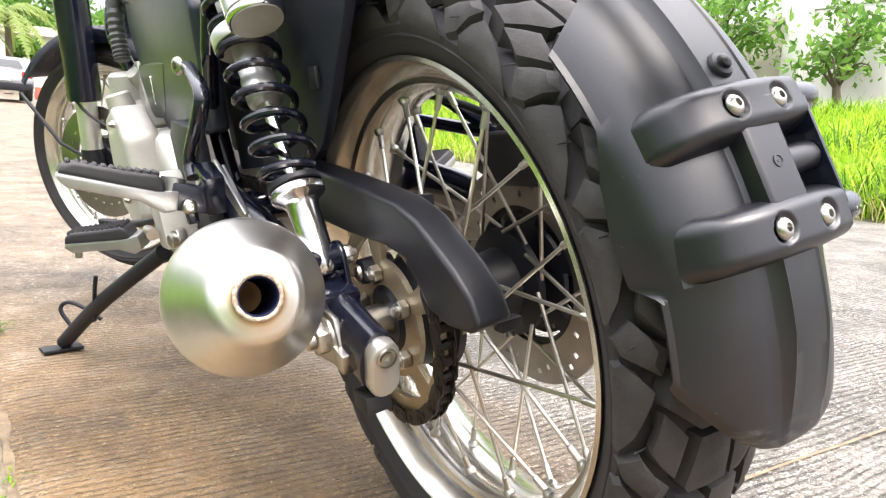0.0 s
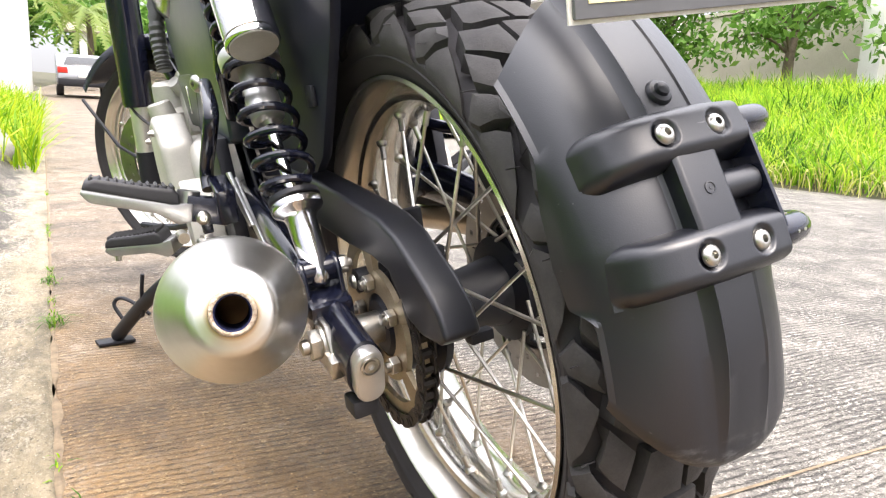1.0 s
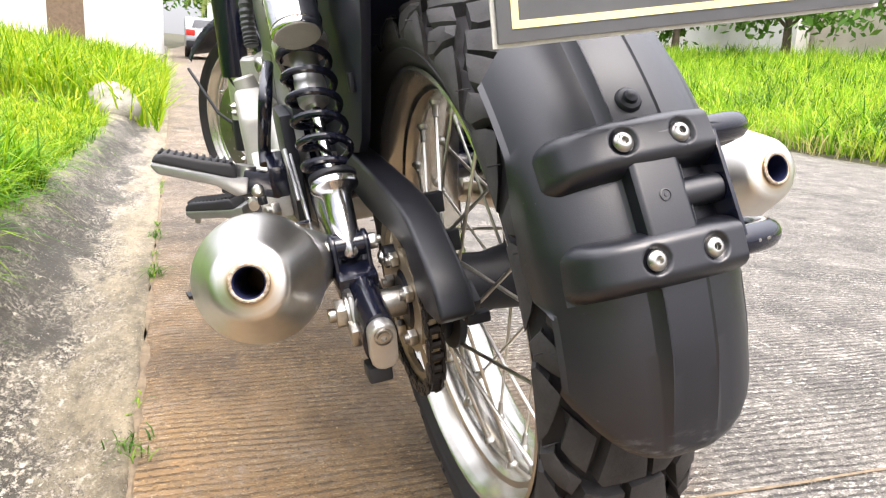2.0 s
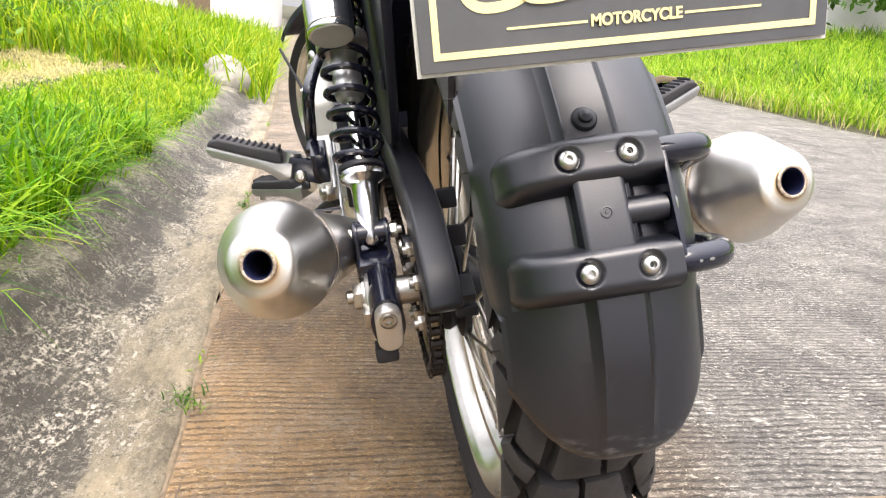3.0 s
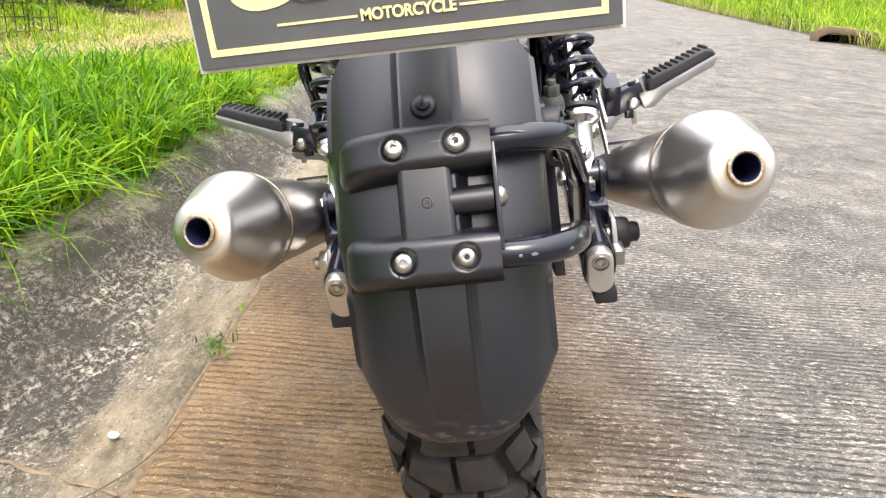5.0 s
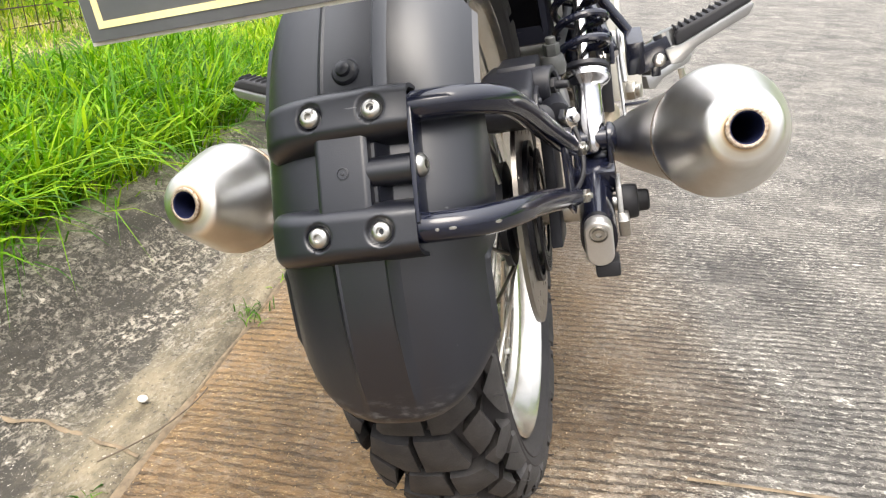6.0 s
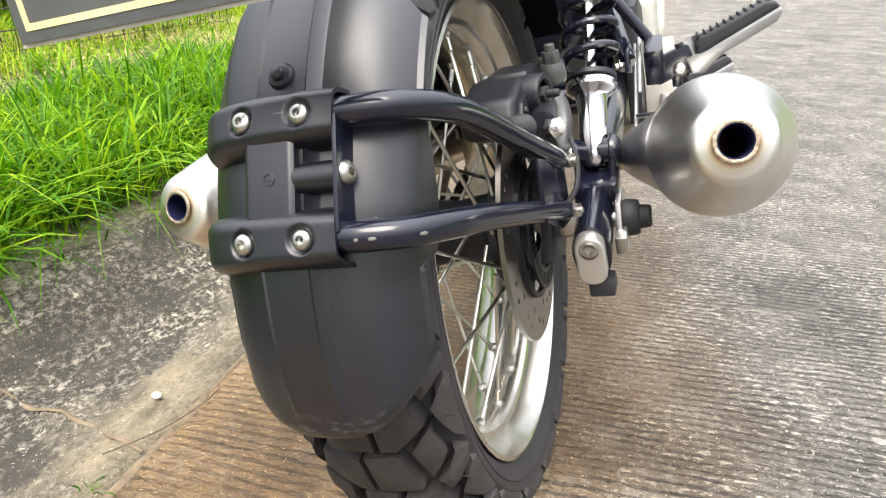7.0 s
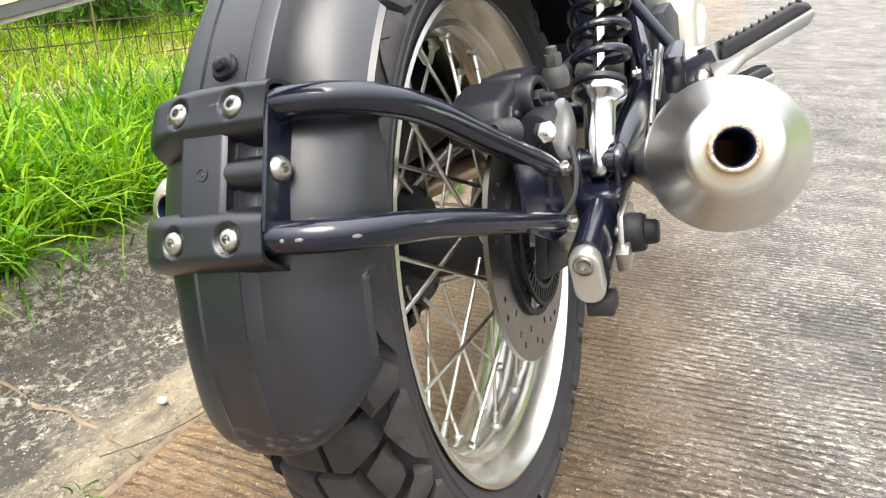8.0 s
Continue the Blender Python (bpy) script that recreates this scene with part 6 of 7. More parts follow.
# ---- rear brake caliper ----
cal = part("brake_caliper", prism([(-0.112, 0.453), (-0.102, 0.471), (-0.055, 0.483), (0.02, 0.481), (0.042, 0.468), (0.042, 0.436), (0.0, 0.424), (-0.07, 0.428), (-0.106, 0.438)], 0.052, side(0.071), w=0.007, seg=3), M_DULL, motorcycle, "dull black single-piston brake caliper", sharp=60)
part("caliper_bridge", prism([(-0.05, 0.476), (-0.045, 0.487), (0.015, 0.488), (0.022, 0.476)], 0.04, side(0.08), w=0.003), M_DULL, cal, "raised flange on the caliper")
part("caliper_cover", prism([(-0.098, 0.448), (-0.085, 0.464), (-0.05, 0.471), (-0.042, 0.455), (-0.05, 0.438), (-0.09, 0.44)], 0.005, side(0.0985), w=0.0015), M_DULL, cal, "black cover plate")
# ear that holds the pad pin
bm = bmesh.new()
lathe(bm, [(0.0125, 0.0), (0.0125, 0.014), (0.0145, 0.016), (0.0185, 0.016), (0.0205, 0.013), (0.0205, -0.012), (0.0125, -0.012)], 28, frame_to((0.1, -0.044, 0.463), (1, -0.25, 0)))
part("pin_ear", bm, M_DULL, cal, "black ear round the pad pin")
part("pad_pin", hex_nut(0.0082, 0.02, frame_to((0.098, -0.043, 0.463), (1, -0.25, 0)), 0.004), M_PAD, cal, "black hexagon pad pin")
part("caliper_lug", tube(bmesh.new(), smooth_path([(0.1, 0.02, 0.448), (0.108, -0.03, 0.444), (0.1175, -0.088, 0.4405)], 4), [0.0145, 0.0145, 0.014, 0.0138, 0.0138, 0.0138, 0.0138, 0.0138, 0.013], 18), M_DULL, cal, "black slider lug")
bm = bmesh.new()
lathe(bm, [(0.006, 0), (0.0105, 0.002), (0.0078, 0.007), (0.0112, 0.012), (0.0082, 0.017), (0.0118, 0.022), (0.0086, 0.027), (0.0124, 0.032), (0.0095, 0.037), (0.006, 0.04)], 18, frame_to((0.1, -0.142, 0.4515), (0.12, 0.97, -0.19)))
part("slider_boot", bm, M_PAD, cal, "ribbed rubber boot")
part("caliper_bolt", hex_nut(0.0098, 0.01, frame_to((0.1235, -0.091, 0.4395), (0.75, -0.65, 0)), 0.005), M_CHROME, cal, "bright hexagon bolt")
for yy, zz in ((-0.08, 0.455), (-0.06, 0.446)):
    part("cover_screw", button_bolt(0.0042, 0.003, frame_to((0.101, yy, zz), (1, 0, 0))), M_DULL, cal)
bm = hex_nut(0.0092, 0.012, frame_to((0.113, 0.02, 0.484), (0, -0.1, 1)), 0.0055)
lathe(bm, [(0.0, -0.022), (0.0125, -0.02), (0.014, -0.012), (0.0125, -0.004), (0.0108, 0.0), (0.0, 0.0)], 22, frame_to((0.113, 0.02, 0.484), (0, -0.1, 1)))
part("banjo_bolt", bm, M_HOSE, cal, "banjo bolt on its ring")
part("brake_hose", tube(bmesh.new(), smooth_path([(0.113, 0.024, 0.476), (0.116, 0.07, 0.48), (0.125, 0.16, 0.5), (0.13, 0.28, 0.52)], 6), 0.0055, 10), M_PAD, motorcycle, "black rubber brake hose")
part("caliper_bracket", prism([(-0.075, 0.3), (-0.05, 0.36), (-0.04, 0.425), (0.05, 0.43), (0.06, 0.33), (0.0, 0.285)], 0.012, side(0.1), w=0.002), M_DULL, motorcycle, "black caliper carrier plate")
hose = smooth_path([(0.129, -0.02, 0.412), (0.1345, -0.032, 0.392), (0.134, -0.05, 0.371), (0.126, -0.072, 0.36), (0.118, -0.09, 0.359)], 6)
part("sensor_cable", tube(bmesh.new(), hose, 0.0026, 8), M_PAD, motorcycle, "thin black sensor cable")
bm = bmesh.new()
lathe(bm, [(0, -0.0015), (0.028, -0.001), (0.03, 0), (0.028, 0.001), (0, 0.0015)], 32, frame_to((0.12, 0.0, 0.425), (0.985, -0.17, 0.0)))
part("round_cover", bm, M_PEG, motorcycle, "grey round cover disc")

# ---- number plate ----
PLY = -0.381
plate = part("number_plate", box(0.24, 0.0025, 0.135, Matrix.Translation((0.002, PLY, 0.5785 + 0.0675)), w=0.0008), M_PLATE, motorcycle, "dark show plate, sky sheen greyed into its colour, with pale gold border and lettering")
plate.matrix_basis = Matrix.Translation((0.002, PLY, 0.5785)) @ pose(0, 0, 0, 0, 1.2, 0) @ Matrix.Translation((-0.002, -PLY, -0.5785))
part("plate_film", box(0.244, 0.0012, 0.139, Matrix.Translation((0.002, PLY + 0.002, 0.5785 + 0.0675)), w=0.0003), M_STONE, plate, "clear whitish edge film")


def flat_stroke(pts, w, y):
    """A flat ribbon in the plate's plane; w may follow the points."""
    bm = bmesh.new()
    pts = [Vector((p[0], 0, p[1])) for p in pts]
    ws = w if isinstance(w, list) else [w] * len(pts)
    L, R_ = [], []
    for i, p in enumerate(pts):
        t = (pts[min(i + 1, len(pts) - 1)] - pts[max(i - 1, 0)]).normalized()
        n = Vector((-t.z, 0, t.x))
        L.append(bm.verts.new((p.x + n.x * ws[i], y, p.z + n.z * ws[i])))
        R_.append(bm.verts.new((p.x - n.x * ws[i], y, p.z - n.z * ws[i])))
    for i in range(len(pts) - 1):
        bm.faces.new((L[i], L[i + 1], R_[i + 1], R_[i]))
    ret = bmesh.ops.extrude_face_region(bm, geom=bm.faces[:])
    bmesh.ops.translate(bm, vec=(0, 0.0005, 0), verts=[g for g in ret["geom"] if isinstance(g, bmesh.types.BMVert)])
    return bm


FY = PLY - 0.0018
bx0, bx1, bz0, bz1 = 0.002 - 0.1105, 0.002 + 0.1105, 0.5785 + 0.0085, 0.5785 + 0.1265
bm = bmesh.new()
for a, b in (((bx0 - 0.0019, bz0), (bx1 + 0.0019, bz0)), ((bx1, bz0 + 0.0019), (bx1, bz1 - 0.0019)), ((bx1 + 0.0019, bz1), (bx0 - 0.0019, bz1)), ((bx0, bz1 - 0.0019), (bx0, bz0 + 0.0019))):
    bm = merge(bm, flat_stroke([a, b], 0.0019, FY))
part("plate_border", bm, M_YELLOW, plate, "pale gold border line", smooth=False)
part("plate_line", flat_stroke([(-0.069, 0.5985), (-0.023, 0.5985)], 0.0007, FY), M_YELLOW, plate, smooth=False)
part("plate_line", flat_stroke([(0.034, 0.5985), (0.08, 0.5985)], 0.0007, FY), M_YELLOW, plate, smooth=False)
txt = bpy.data.curves.new("lettering", "FONT")
txt.body = "MOTORCYCLE"
txt.size = 0.0115
txt.align_x, txt.align_y = "CENTER", "CENTER"
txt.extrude = 0.0003
txt.offset = 0.0004
txt.space_character = 0.98
tob = new("lettering", txt)
bpy.context.view_layer.update()
tme = bpy.data.meshes.new_from_object(tob.evaluated_get(bpy.context.evaluated_depsgraph_get()))
bpy.data.objects.remove(tob)
tme.materials.clear()
tme.materials.append(M_YELLOW)
word = new("lettering", tme)
word.parent = plate
tw_ = max(v.co.x for v in tme.vertices) - min(v.co.x for v in tme.vertices)
word.matrix_basis = Matrix.Translation((0.0055, FY, 0.5985)) @ pose(0, 0, 0, 90, 0, 0) @ Matrix.Diagonal((0.0535 / tw_, 0.76, 1, 1))
tagged(word, "pale gold word on the plate")
# the script mark above it, as plain swashes
sw = [[(-0.04, 0.668), (-0.062, 0.66), (-0.083, 0.642), (-0.092, 0.622), (-0.084, 0.611), (-0.064, 0.612), (-0.045, 0.624), (-0.03, 0.64), (-0.028, 0.655), (-0.042, 0.66)],
      [(-0.03, 0.668), (-0.046, 0.636), (-0.058, 0.6165), (-0.046, 0.6125), (-0.026, 0.616), (-0.01, 0.626), (-0.012, 0.64), (-0.026, 0.645)],
      [(0.0, 0.636), (-0.002, 0.6195), (0.006, 0.6165), (0.016, 0.628), (0.021, 0.638), (0.02, 0.62), (0.027, 0.617), (0.036, 0.628), (0.04, 0.64), (0.042, 0.622), (0.034, 0.6175)],
      [(0.056, 0.66), (0.05, 0.626), (0.056, 0.618), (0.066, 0.624), (0.072, 0.634), (0.07, 0.622), (0.078, 0.6185), (0.088, 0.63)]]
for k, pts in enumerate(sw):
    sp = [(p.x, p.z) for p in smooth_path([(x, 0, z) for x, z in pts], 6)]
    wd = [0.0009 + 0.0019 * math.sin(math.pi * i / (len(sp) - 1)) for i in range(len(sp))]
    part("script_swash", flat_stroke(sp, wd, FY - 0.0009 * k), M_YELLOW, plate, "pale gold script stroke", smooth=False)
# what holds the plate
part("plate_holder", prism([(-0.377, 0.60), (-0.37, 0.60), (-0.36, 0.70), (-0.20, 0.80), (0.05, 0.83), (0.05, 0.81), (-0.2, 0.775), (-0.345, 0.69)], 0.07, side(0.0), w=0.003), M_DULL, motorcycle, "dull black plate holder")

# ---- foot pegs ----
def footpeg(name, base, tip, width, ribs, deep, parent, label):
    base, tip = Vector(base), Vector(tip)
    d = tip - base
    L = d.length
    m = frame_to(base, d, (0, 1, 0))
    upl = m.to_3x3().inverted() @ Vector((0, 0, 1))
    flip = 1 if upl.y > 0 else -1
    f = m @ Matrix.Diagonal((1, flip * deep, 1, 1))
    # alloy carrier: deep at the root, thin and turned up at the tip
    out = [(0.0, 0.006), (0.0, -0.012), (L * 0.12, -0.0155), (L * 0.22, -0.011), (L * 0.34, -0.006), (L * 0.94, 0.0), (L * 1.03, 0.008), (L * 1.0, 0.012), (L * 0.2, 0.004)]
    mm = f @ Matrix(((0, 0, 1, 0), (0, 1, 0, 0), (1, 0, 0, 0), (0, 0, 0, 1)))
    peg = part(name, prism(out, width, mm, w=0.003, seg=2), M_PEG, parent, label)
    pad = prism([(L * 0.12, 0.002), (L * 0.14, 0.014), (L * 0.2, 0.0185), (L * 0.5, 0.0195), (L * 0.9, 0.0225), (L * 0.99, 0.019), (L * 1.02, 0.011)], width * 0.94, mm, w=0.006, seg=3)
    p = part("rubber_pad", pad, M_PAD, peg, "ribbed black rubber pad")
    rib = None
    for k in range(ribs):
        t = 0.2 + 0.74 * k / (ribs - 1)
        rm = mm @ Matrix.Translation((L * t, 0.0192 + 0.0026 * max(0, t - 0.5) * 2, 0))
        if rib is None:
            rib = part("rib", box(L * 0.74 / ribs * 0.55, 0.006, width * 0.8, w=0.0018, seg=1), M_PAD, p, smooth=False)
            rib.matrix_basis = rm
        else:
            share("rib", rib, rm, p)
    return peg


for s in (-1, 1):
    peg = footpeg("passenger_footpeg", (s * 0.245, 0.203, 0.4445 - s * 0.003), (-0.0025 + s * 0.351, 0.204, 0.4768 - s * 0.0018), 0.047, 11, 1.18, motorcycle, "silver folding footpeg with ribbed rubber")
    part("hinge", box(0.05, 0.034, 0.03, Matrix.Translation((s * 0.228, 0.202, 0.442)) @ pose(0, 0, 0, 0, -s * 20, 0), w=0.003), M_BLACK, peg, "gloss black hinge bracket")
    part("hinge_knuckle", tube(bmesh.new(), [(s * 0.243, 0.2, 0.468), (s * 0.252, 0.2, 0.44)], 0.013, 16), M_PEG, peg, "silver knuckle")
    part("hinge_bolt", button_bolt(0.0085, 0.005, frame_to((s * 0.236, 0.184, 0.436), (0, -1, 0))), M_ZINC, peg, "brassy hinge bolt")
    part("hinge_lug", box(0.012, 0.012, 0.02, Matrix.Translation((s * 0.232, 0.2, 0.424)), w=0.002), M_BLACK, peg)
    arm_p = [(0.21, 0.213, 0.455), (0.203, 0.213, 0.473), (0.127, 0.2, 0.587), (0.121, 0.198, 0.6)] if s > 0 else smooth_path([(s * 0.218, 0.22, 0.462), (s * 0.215, 0.23, 0.485), (s * 0.209, 0.175, 0.53), (s * 0.204, 0.168, 0.552), (s * 0.197, 0.215, 0.57), (s * 0.188, 0.285, 0.586)], 5)
    hang = part("peg_hanger", tube(bmesh.new(), arm_p, 0.0085, 14, squash=0.8), M_BLACK, motorcycle, "gloss black peg hanger tube")
    if s < 0:
        part("hanger_bolt", button_bolt(0.011, 0.006, frame_to((s * 0.197, 0.286, 0.587), (s, -0.4, 0))), M_ZINC, hang, "bright bolt")
    part("hanger_block", box(0.022, 0.045, 0.045, Matrix.Translation((s * 0.207, 0.198, 0.45)) @ pose(0, 0, 0, 20, 0, 0), w=0.003), M_BLACK, hang, "gloss black block")
    part("lower_bracket", prism([(0.13, 0.425), (0.15, 0.42), (0.235, 0.455), (0.245, 0.475), (0.225, 0.478)], 0.005, side(s * 0.19), w=0.0015), M_PEG, motorcycle, "cast alloy lower bracket")
    rp = footpeg("rider_footpeg", (s * 0.24 - 0.012, 0.49, 0.36), (s * 0.325 - 0.018, 0.53, 0.364 + s * 0.011), 0.05, 12, 1.25, motorcycle, "worn rider footpeg with ribbed rubber")
    part("feeler", tube(bmesh.new(), [(s * 0.318 - 0.018, 0.53, 0.364), (s * 0.322 - 0.018, 0.53, 0.340)], [0.006, 0.005], 10), M_ZINC, rp, "worn feeler bolt")
    part("peg_spring", tube(bmesh.new(), [(s * 0.23 - 0.012, 0.47, 0.363), (s * 0.23 - 0.012, 0.51, 0.363)], 0.009, 12), M_ZINC, rp, "zinc spring and pin")
    part("peg_mount", prism([(0.44, 0.34), (0.50, 0.335), (0.54, 0.40), (0.5, 0.45), (0.46, 0.42)], 0.05, side(s * 0.205), w=0.006), M_CAST, motorcycle, "cast alloy peg mount")
    part("pivot_bolt", hex_nut(0.016, 0.014, frame_to((s * 0.205, 0.44, 0.355), (s, -0.3, 0)), 0.01), M_ZINC, motorcycle, "zinc pivot nut")

# the frame tubes that brace the right peg hanger
for ahead in ((0.14, 0.34, 0.548), (0.135, 0.43, 0.492)):
    part("hanger_brace", tube(bmesh.new(), smooth_path([(0.178, 0.17, 0.457), Vector((0.178, 0.17, 0.457)).lerp(Vector(ahead), 0.5), ahead], 4), 0.0095, 14), M_BLACK, motorcycle, "gloss black brace tube")
part("brace_plate", prism([(0.15, 0.445), (0.185, 0.44), (0.21, 0.462), (0.19, 0.48), (0.155, 0.47)], 0.006, side(0.178), w=0.0015), M_BLACK, motorcycle, "gloss black brace plate")
part("brace_bolt", hex_nut(0.0085, 0.008, frame_to((0.174, 0.176, 0.452), (-1, -0.3, 0)), 0.004), M_ZINC, motorcycle, "zinc bolt and nut")
# gear lever behind the left peg
part("gear_lever", tube(bmesh.new(), smooth_path([(-0.22, 0.55, 0.37), (-0.25, 0.62, 0.36), (-0.29, 0.68, 0.365)], 5), 0.006, 10), M_DULL, motorcycle, "black gear lever")

# ---- side stand (points given on the road) ----
foot = UNBIKE @ Vector((-0.40, 0.955, 0.018))
pivot = Vector((-0.207, 0.66, 0.294))
leg = smooth_path([pivot, pivot.lerp(foot, 0.5) + Vector((-0.012, 0.01, 0.0)), foot], 6)
stand = part("side_stand", tube(bmesh.new(), leg, 0.0145, 16), M_DULL, motorcycle, "dull black side stand, folded out")
d = (pivot - foot).normalized()
part("stand_foot", box(0.075, 0.04, 0.007, UNBIKE @ Matrix.Translation((-0.405, 0.955, 0.006)) @ pose(0, 0, 0, 0, 0, 12), w=0.003), M_DULL, stand, "flat black foot plate")
lp = [(-0.316, 0.9, 0.138), (-0.336, 0.92, 0.16), (-0.358, 0.95, 0.173), (-0.373, 0.97, 0.17), (-0.381, 0.97, 0.157), (-0.372, 0.96, 0.129), (-0.36, 0.95, 0.101)]
part("stand_loop", tube(bmesh.new(), smooth_path(lp, 5), 0.0042, 9), M_DULL, stand, "bent wire foot loop")
hk = leg[8]
part("spring_hook", tube(bmesh.new(), smooth_path([hk, hk + Vector((0.012, -0.03, 0.0)), hk + Vector((0.02, -0.05, 0.05)), hk + Vector((0.03, -0.06, 0.09))], 4), 0.004, 8), M_DULL, stand, "spring and hook")

# ---- dark bodywork between the shocks ----
for s in (-1, 1):
    low_edge = [(0.04, 0.545), (0.085, 0.49), (0.12, 0.47), (0.42, 0.44)] if s < 0 else [(0.06, 0.575), (0.42, 0.565)]
    part("inner_side_panel", prism([(-0.045, 0.67), (-0.01, 0.61)] + low_edge + [(0.46, 0.74), (-0.045, 0.76)], 0.012, side(s * 0.105), w=0.004), M_INNER, motorcycle, "dark plastic inner side panel")
    part("panel_tab", box(0.006, 0.02, 0.022, Matrix.Translation((s * 0.114, 0.075, 0.556)), w=0.002), M_DULL, motorcycle, "small bracket with a bolt hole")
bm = bmesh.new()
grid = []
for x in (-0.09, -0.086, -0.05, 0, 0.05, 0.086, 0.09):
    grid.append([bm.verts.new(fend(x, (0.352 if abs(x) < 0.088 else 0.33) - 0.1 * x * x, 84 + 66 * k / 24)) for k in range(25)])
for a, b in zip(grid, grid[1:]):
    for k in range(24):
        bm.faces.new((a[k], a[k + 1], b[k + 1], b[k]))
bmesh.ops.solidify(bm, geom=bm.faces[:], thickness=0.003)
part("inner_mudguard", bm, M_INNER, motorcycle, "black plastic inner mudguard over the tyre", sharp=50)
part("battery_box", box(0.19, 0.16, 0.28, Matrix.Translation((0, 0.44, 0.60)), w=0.012), M_INNER, motorcycle, "black plastic battery box")
# main frame tubes
for s in (-1, 1):
    part("frame_tube", tube(bmesh.new(), smooth_path([(s * 0.12, 0.42, 0.36), (s * 0.13, 0.45, 0.55), (s * 0.125, 0.46, 0.72), (s * 0.12, 0.30, 0.80), (s * 0.14, 0.05, 0.82)], 6), 0.014, 14), M_BLACK, motorcycle, "gloss black frame tube")
    part("frame_strut", tube(bmesh.new(), [(s * 0.135, 0.44, 0.50), (s * 0.17, 0.24, 0.60), (s * 0.15, 0.16, 0.80)], 0.010, 12), M_BLACK, motorcycle, "gloss black frame strut")
    part("shock_mount", tube(bmesh.new(), [(s * 0.12, 0.245, 0.795), (s * 0.175, 0.245, 0.795)], 0.014, 14), M_BLACK, motorcycle, "black upper shock mount")
part("tail_tube", tube(bmesh.new(), smooth_path([(-0.14, 0.06, 0.82), (-0.12, -0.05, 0.825), (0, -0.09, 0.825), (0.12, -0.05, 0.825), (0.14, 0.06, 0.82)], 6), 0.012, 12), M_BLACK, motorcycle, "gloss black tail loop")

# ---- engine, side cover and pipes ----
eng = part("engine", prism([(0.50, 0.30), (0.62, 0.27), (0.86, 0.28), (0.93, 0.36), (0.9, 0.47), (0.80, 0.50), (0.64, 0.50), (0.52, 0.44)], 0.34, side(-0.02), w=0.03, seg=3), M_CAST, motorcycle, "silver cast engine cases", sharp=60)
part("case_cover", prism([(0.62, 0.36), (0.72, 0.33), (0.84, 0.36), (0.86, 0.45), (0.83, 0.53), (0.72, 0.55), (0.64, 0.5)], 0.06, side(-0.205), w=0.016, seg=3), M_CAST, eng, "silver cast outer cover")
bm = bmesh.new()
lathe(bm, [(0, 0.022), (0.018, 0.022), (0.022, 0.018), (0.024, 0.0), (0.024, -0.03)], 24, frame_to((-0.205, 0.79, 0.55), (-0.2, 0, 1)))
part("filler_cap", bm, M_CAST, eng, "round cast filler cap")
part("clutch_cover", prism([(0.60, 0.37), (0.66, 0.33), (0.80, 0.33), (0.88, 0.38), (0.88, 0.49), (0.82, 0.545), (0.70, 0.56), (0.62, 0.51)], 0.07, side(0.168), w=0.018, seg=3), M_CAST, eng, "silver cast clutch cover")
bm = bmesh.new()
lathe(bm, [(0, 0.012), (0.055, 0.012), (0.062, 0.008), (0.066, 0.0), (0.066, -0.01)], 36, frame_to((0.203, 0.745, 0.44), (1, 0, 0)))
part("clutch_cap", bm, M_CAST, eng, "round raised clutch cap")
part("cylinder", box(0.2, 0.17, 0.13, Matrix.Translation((-0.06, 0.92, 0.555)) @ pose(0, 0, 0, -8, 0, 0), w=0.015), M_CAST, eng, "silver cylinder")
bm = bmesh.new()
lathe(bm, [(0, 0.012), (0.012, 0.012), (0.014, 0.009), (0.016, 0), (0.02, -0.01), (0.02, -0.03)], 20, frame_to((-0.16, 0.86, 0.60), (-0.6, -0.5, 0.6)))
part("cylinder_boss", bm, M_CAST, eng, "round cast boss")
bm = bmesh.new()
lathe(bm, [(0, 0.05), (0.03, 0.05), (0.036, 0.044), (0.038, 0.0), (0.046, -0.01), (0.046, -0.05)], 28, frame_to((-0.17, 0.9, 0.56), (0, -0.1, 1)))
part("cylinder_foot", bm, M_CAST, eng, "stepped cast cylinder foot")
for yy, zz in ((0.68, 0.52), (0.82, 0.5), (0.7, 0.39), (0.83, 0.4)):
    part("case_bolt", hex_nut(0.007, 0.006, frame_to((-0.236, yy, zz), (-1, 0, 0)), 0.004), M_ZINC, eng, "case bolt")
part("air_hose", tube(bmesh.new(), smooth_path([(-0.176, 0.87, 0.63), (-0.172, 0.885, 0.70), (-0.152, 0.9, 0.83)], 15), [0.0135 + 0.003 * (i % 2) for i in range(31)], 16), M_HOSE, motorcycle, "ribbed dark rubber hose")
part("side_cover", prism([(0.36, 0.50), (0.55, 0.49), (0.655, 0.50), (0.80, 0.62), (0.84, 0.69), (0.80, 0.78), (0.40, 0.76), (0.34, 0.66)], 0.03, side(-0.145), w=0.01, seg=3), M_NAVY, motorcycle, "dark navy-black side cover")
part("side_cover", prism([(0.36, 0.50), (0.55, 0.49), (0.655, 0.50), (0.80, 0.62), (0.84, 0.69), (0.80, 0.78), (0.40, 0.76), (0.34, 0.66)], 0.03, side(0.145), w=0.01, seg=3), M_NAVY, motorcycle, "dark navy-black side cover")
part("frame_plate", prism([(0.36, 0.34), (0.49, 0.33), (0.60, 0.40), (0.60, 0.50), (0.50, 0.52), (0.38, 0.51)], 0.02, side(0.17), w=0.004), M_DULL, motorcycle, "dull black frame side plate")
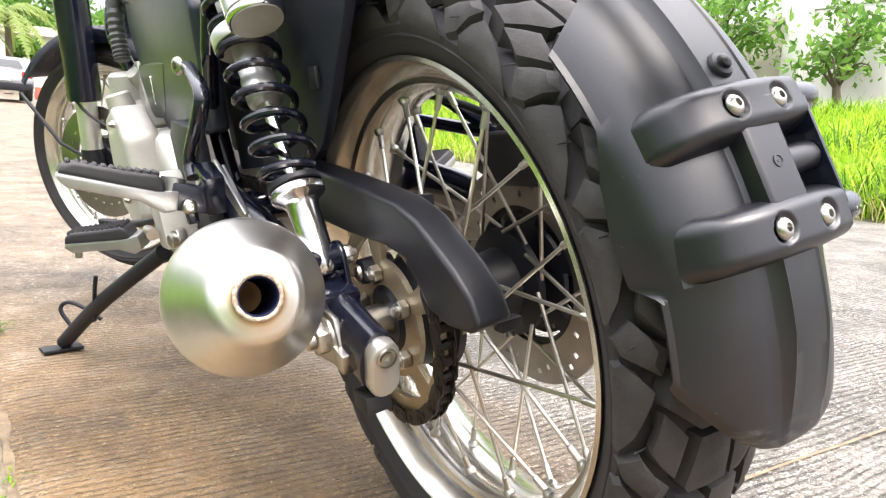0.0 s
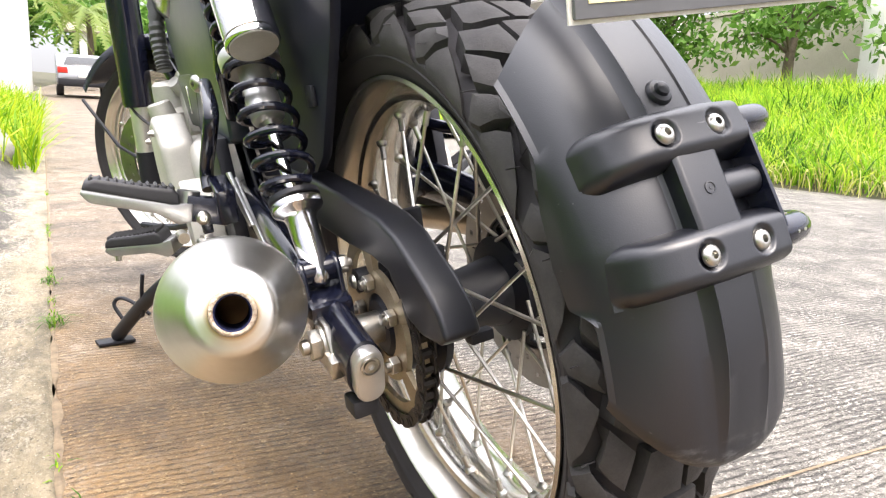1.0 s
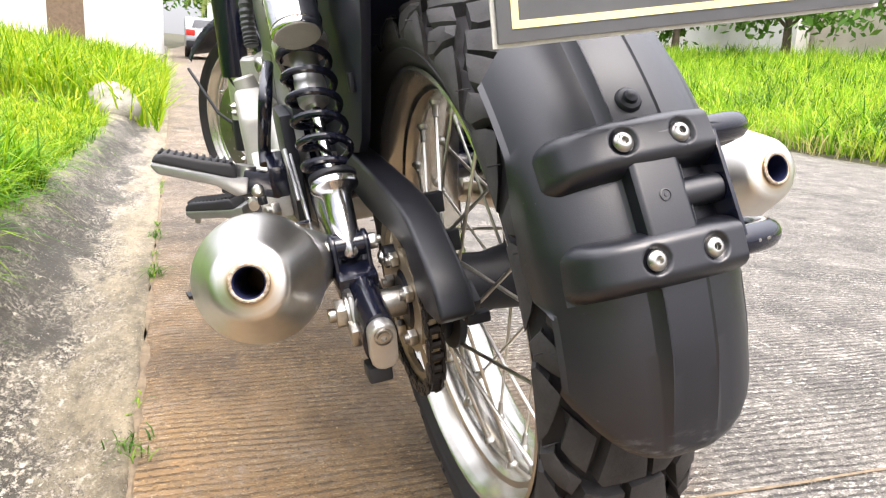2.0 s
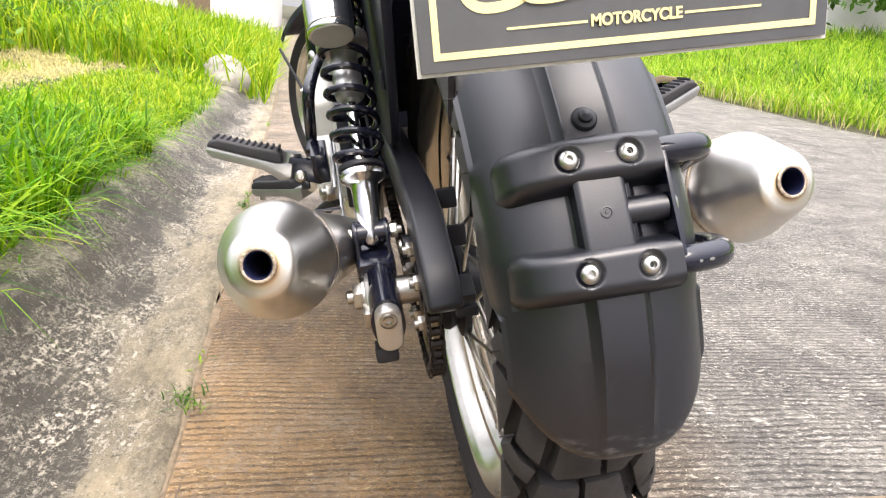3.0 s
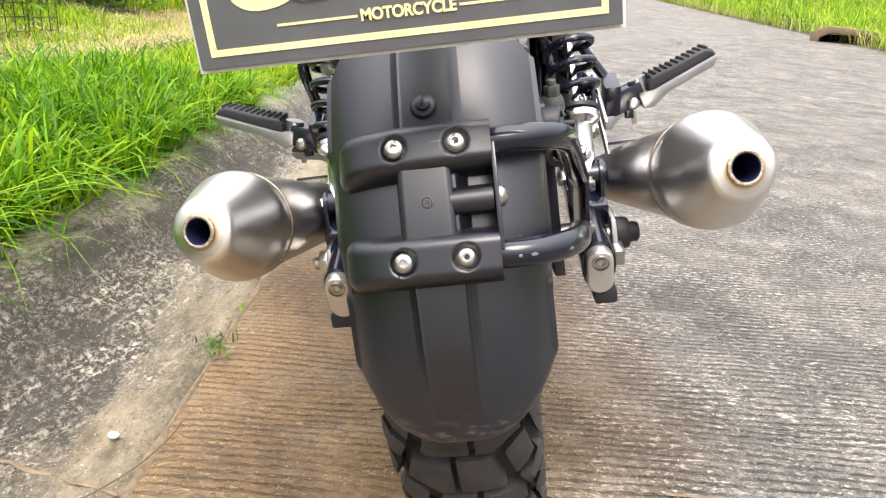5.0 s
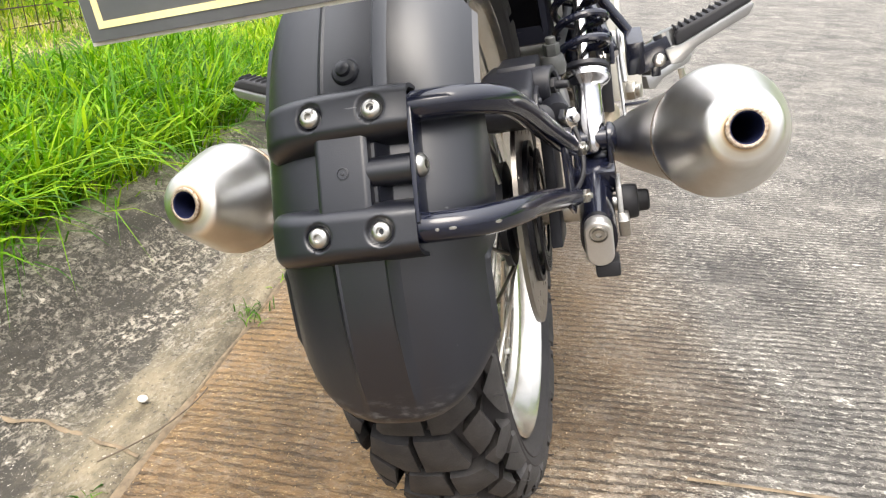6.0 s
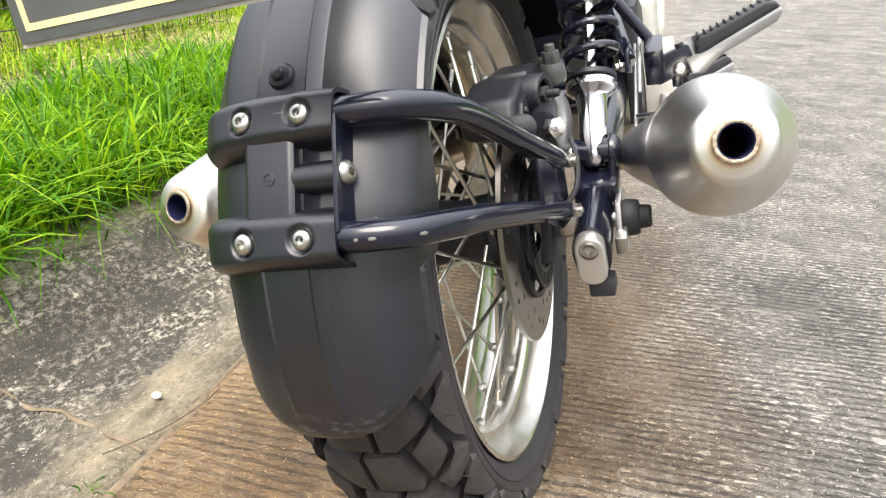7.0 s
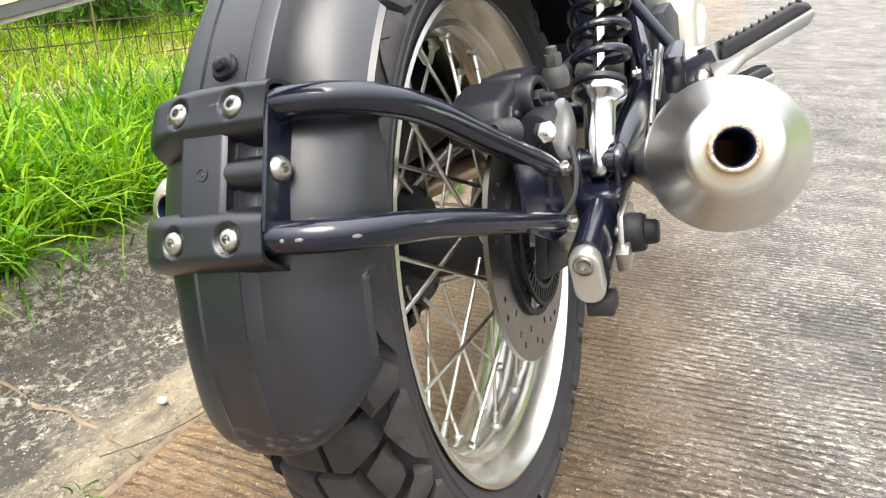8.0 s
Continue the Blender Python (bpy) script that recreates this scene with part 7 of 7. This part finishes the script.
part("cover_lower", prism([(0.575, 0.606), (0.64, 0.612), (0.80, 0.617), (0.822, 0.607), (0.765, 0.53), (0.745, 0.521), (0.655, 0.52), (0.632, 0.53)], 0.012, side(-0.155), w=0.004, seg=3), M_FLAP, motorcycle, "lower cover flap, grey-green reflection put into its colour")
part("frame_plate", prism([(0.36, 0.34), (0.49, 0.33), (0.52, 0.40), (0.53, 0.50), (0.50, 0.52), (0.38, 0.51)], 0.02, side(-0.17), w=0.004), M_DULL, motorcycle, "dull black frame side plate")
part("cover_badge", prism(stadium(0.008, 0.05), 0.003, side(-0.1618) @ Matrix.Translation((0.702, 0.568, 0)), w=0.001), M_CHROME, motorcycle, "small oval badge")
part("fuel_tank", prism([(0.55, 0.76), (0.74, 0.70), (0.98, 0.73), (1.06, 0.84), (0.98, 0.93), (0.7, 0.93), (0.56, 0.86)], 0.3, side(-0.02), w=0.06, seg=4), M_BLACK, motorcycle, "gloss black fuel tank", sharp=60)
for s in (-1, 1):
    pipe = smooth_path([(s * 0.163, 0.2, 0.3355), (s * 0.158, 0.23, 0.332), (s * 0.165, 0.42, 0.315), (s * 0.17, 0.6, 0.29), (s * 0.13, 0.8, 0.25)], 6)
    part("exhaust_pipe", tube(bmesh.new(), pipe, 0.021, 18), M_HEAT, motorcycle, "heat-tinted exhaust pipe")

# ---- front end, turned to the left ----
STEER = radians(35)
FC = Vector((-0.144, 1.47, 0.408))
FAXIS = Vector((math.cos(STEER), math.sin(STEER), 0))
FHEAD = Vector((-math.sin(STEER), math.cos(STEER), 0))
fr_rim, fr_tyre, fr_hub = build_wheel("front", FC, FAXIS, 0.32, 0.252, 0.038, 36, motorcycle)
bm = ring_plate([0.09, 0.11, 0.115, 0.135, 0.148], 96, lambda a, i: a == 1 and i % 4 == 0, 0.005, frame_to(FC, FAXIS, (0, 0, 1)) @ Matrix.Translation((0, 0, -0.07)))
part("front_disc", bm, M_DISC, fr_hub, "drilled front brake disc", smooth=False)
part("front_caliper", box(0.05, 0.05, 0.1, Matrix.Translation(FC - FAXIS * 0.085 - FHEAD * 0.125 + Vector((0, 0, 0.03))) @ pose(0, 0, 0, 0, 0, 40), w=0.01), M_DULL, motorcycle, "dull black front caliper")
RAKE = (Vector((0, 0, 0.9)) - FHEAD * 0.11).normalized()
for s in (-1, 1):
    b0 = FC + FAXIS * s * 0.095
    bm = tube(bmesh.new(), [b0 - RAKE * 0.05, b0 + RAKE * 0.04], 0.028, 20)
    leg_ob = part("fork_leg", bm, M_DULL, motorcycle, "fork leg, black above and bare metal below")
    part("fork_tube", tube(bmesh.new(), [b0 + RAKE * 0.035, b0 + RAKE * 0.27], 0.0255, 20), M_SATIN, leg_ob, "bare metal slider")
    part("fork_upper", tube(bmesh.new(), [b0 + RAKE * 0.162, b0 + RAKE * 0.17, b0 + RAKE * 0.66], [0.038, 0.04, 0.04], 20), M_BLACK, leg_ob, "gloss black fork upper")
part("brake_line", tube(bmesh.new(), smooth_path([FC - FAXIS * 0.1 - FHEAD * 0.1 + Vector((0, 0, 0.08)), FC - FAXIS * 0.12 - FHEAD * 0.02 + Vector((0, 0, 0.16)), FC - FAXIS * 0.11 - FHEAD * 0.03 + Vector((0, 0, 0.28))], 6), 0.004, 8), M_PAD, motorcycle, "black brake line")
# front mudguard
bm = bmesh.new()
grid = []
for x in (-0.07, -0.066, -0.045, -0.02, 0, 0.02, 0.045, 0.066, 0.07):
    col = []
    for k in range(31):
        a = radians(44 + 112 * k / 30)
        r = 0.346 - (0.012 if abs(x) > 0.05 else 0.0) - (0.022 if abs(x) > 0.068 else 0.0)
        col.append(bm.verts.new(FC + FAXIS * x + r * (FHEAD * math.cos(a) + Vector((0, 0, 1)) * math.sin(a))))
    grid.append(col)
for a, b in zip(grid, grid[1:]):
    for k in range(30):
        bm.faces.new((a[k], a[k + 1], b[k + 1], b[k]))
bmesh.ops.solidify(bm, geom=bm.faces[:], thickness=0.003)
part("front_mudguard", bm, M_BLACK, motorcycle, "gloss black front mudguard", sharp=55)
part("mudguard_stay", tube(bmesh.new(), [FC - FAXIS * 0.075 + FHEAD * 0.24 + Vector((0, 0, 0.2)), FC - FAXIS * 0.085 + FHEAD * 0.12 + Vector((0, 0, 0.06)), FC - FAXIS * 0.09], 0.005, 8), M_DULL, motorcycle, "black mudguard stay")
part("crash_guard", tube(bmesh.new(), smooth_path([(-0.13, 0.95, 0.82), (-0.17, 0.96, 0.70), (-0.15, 0.94, 0.6)], 5), 0.014, 12), M_BLACK, motorcycle, "black down tube")

# steering head that carries the fork
HEADP = FC + RAKE * 0.56
part("head_tube", tube(bmesh.new(), [HEADP - RAKE * 0.09, HEADP + RAKE * 0.09], 0.03, 20), M_BLACK, motorcycle, "gloss black steering head")
part("backbone_tube", tube(bmesh.new(), smooth_path([Vector((0.0, 0.62, 0.80)), Vector((-0.01, 1.0, 0.86)), HEADP], 6), 0.022, 14), M_BLACK, motorcycle, "gloss black backbone tube")
for q in (-0.085, 0.085):
    part("fork_yoke", box(0.24, 0.07, 0.03, frame_to(HEADP + RAKE * q, RAKE, FAXIS), w=0.01), M_BLACK, motorcycle, "black fork yoke")
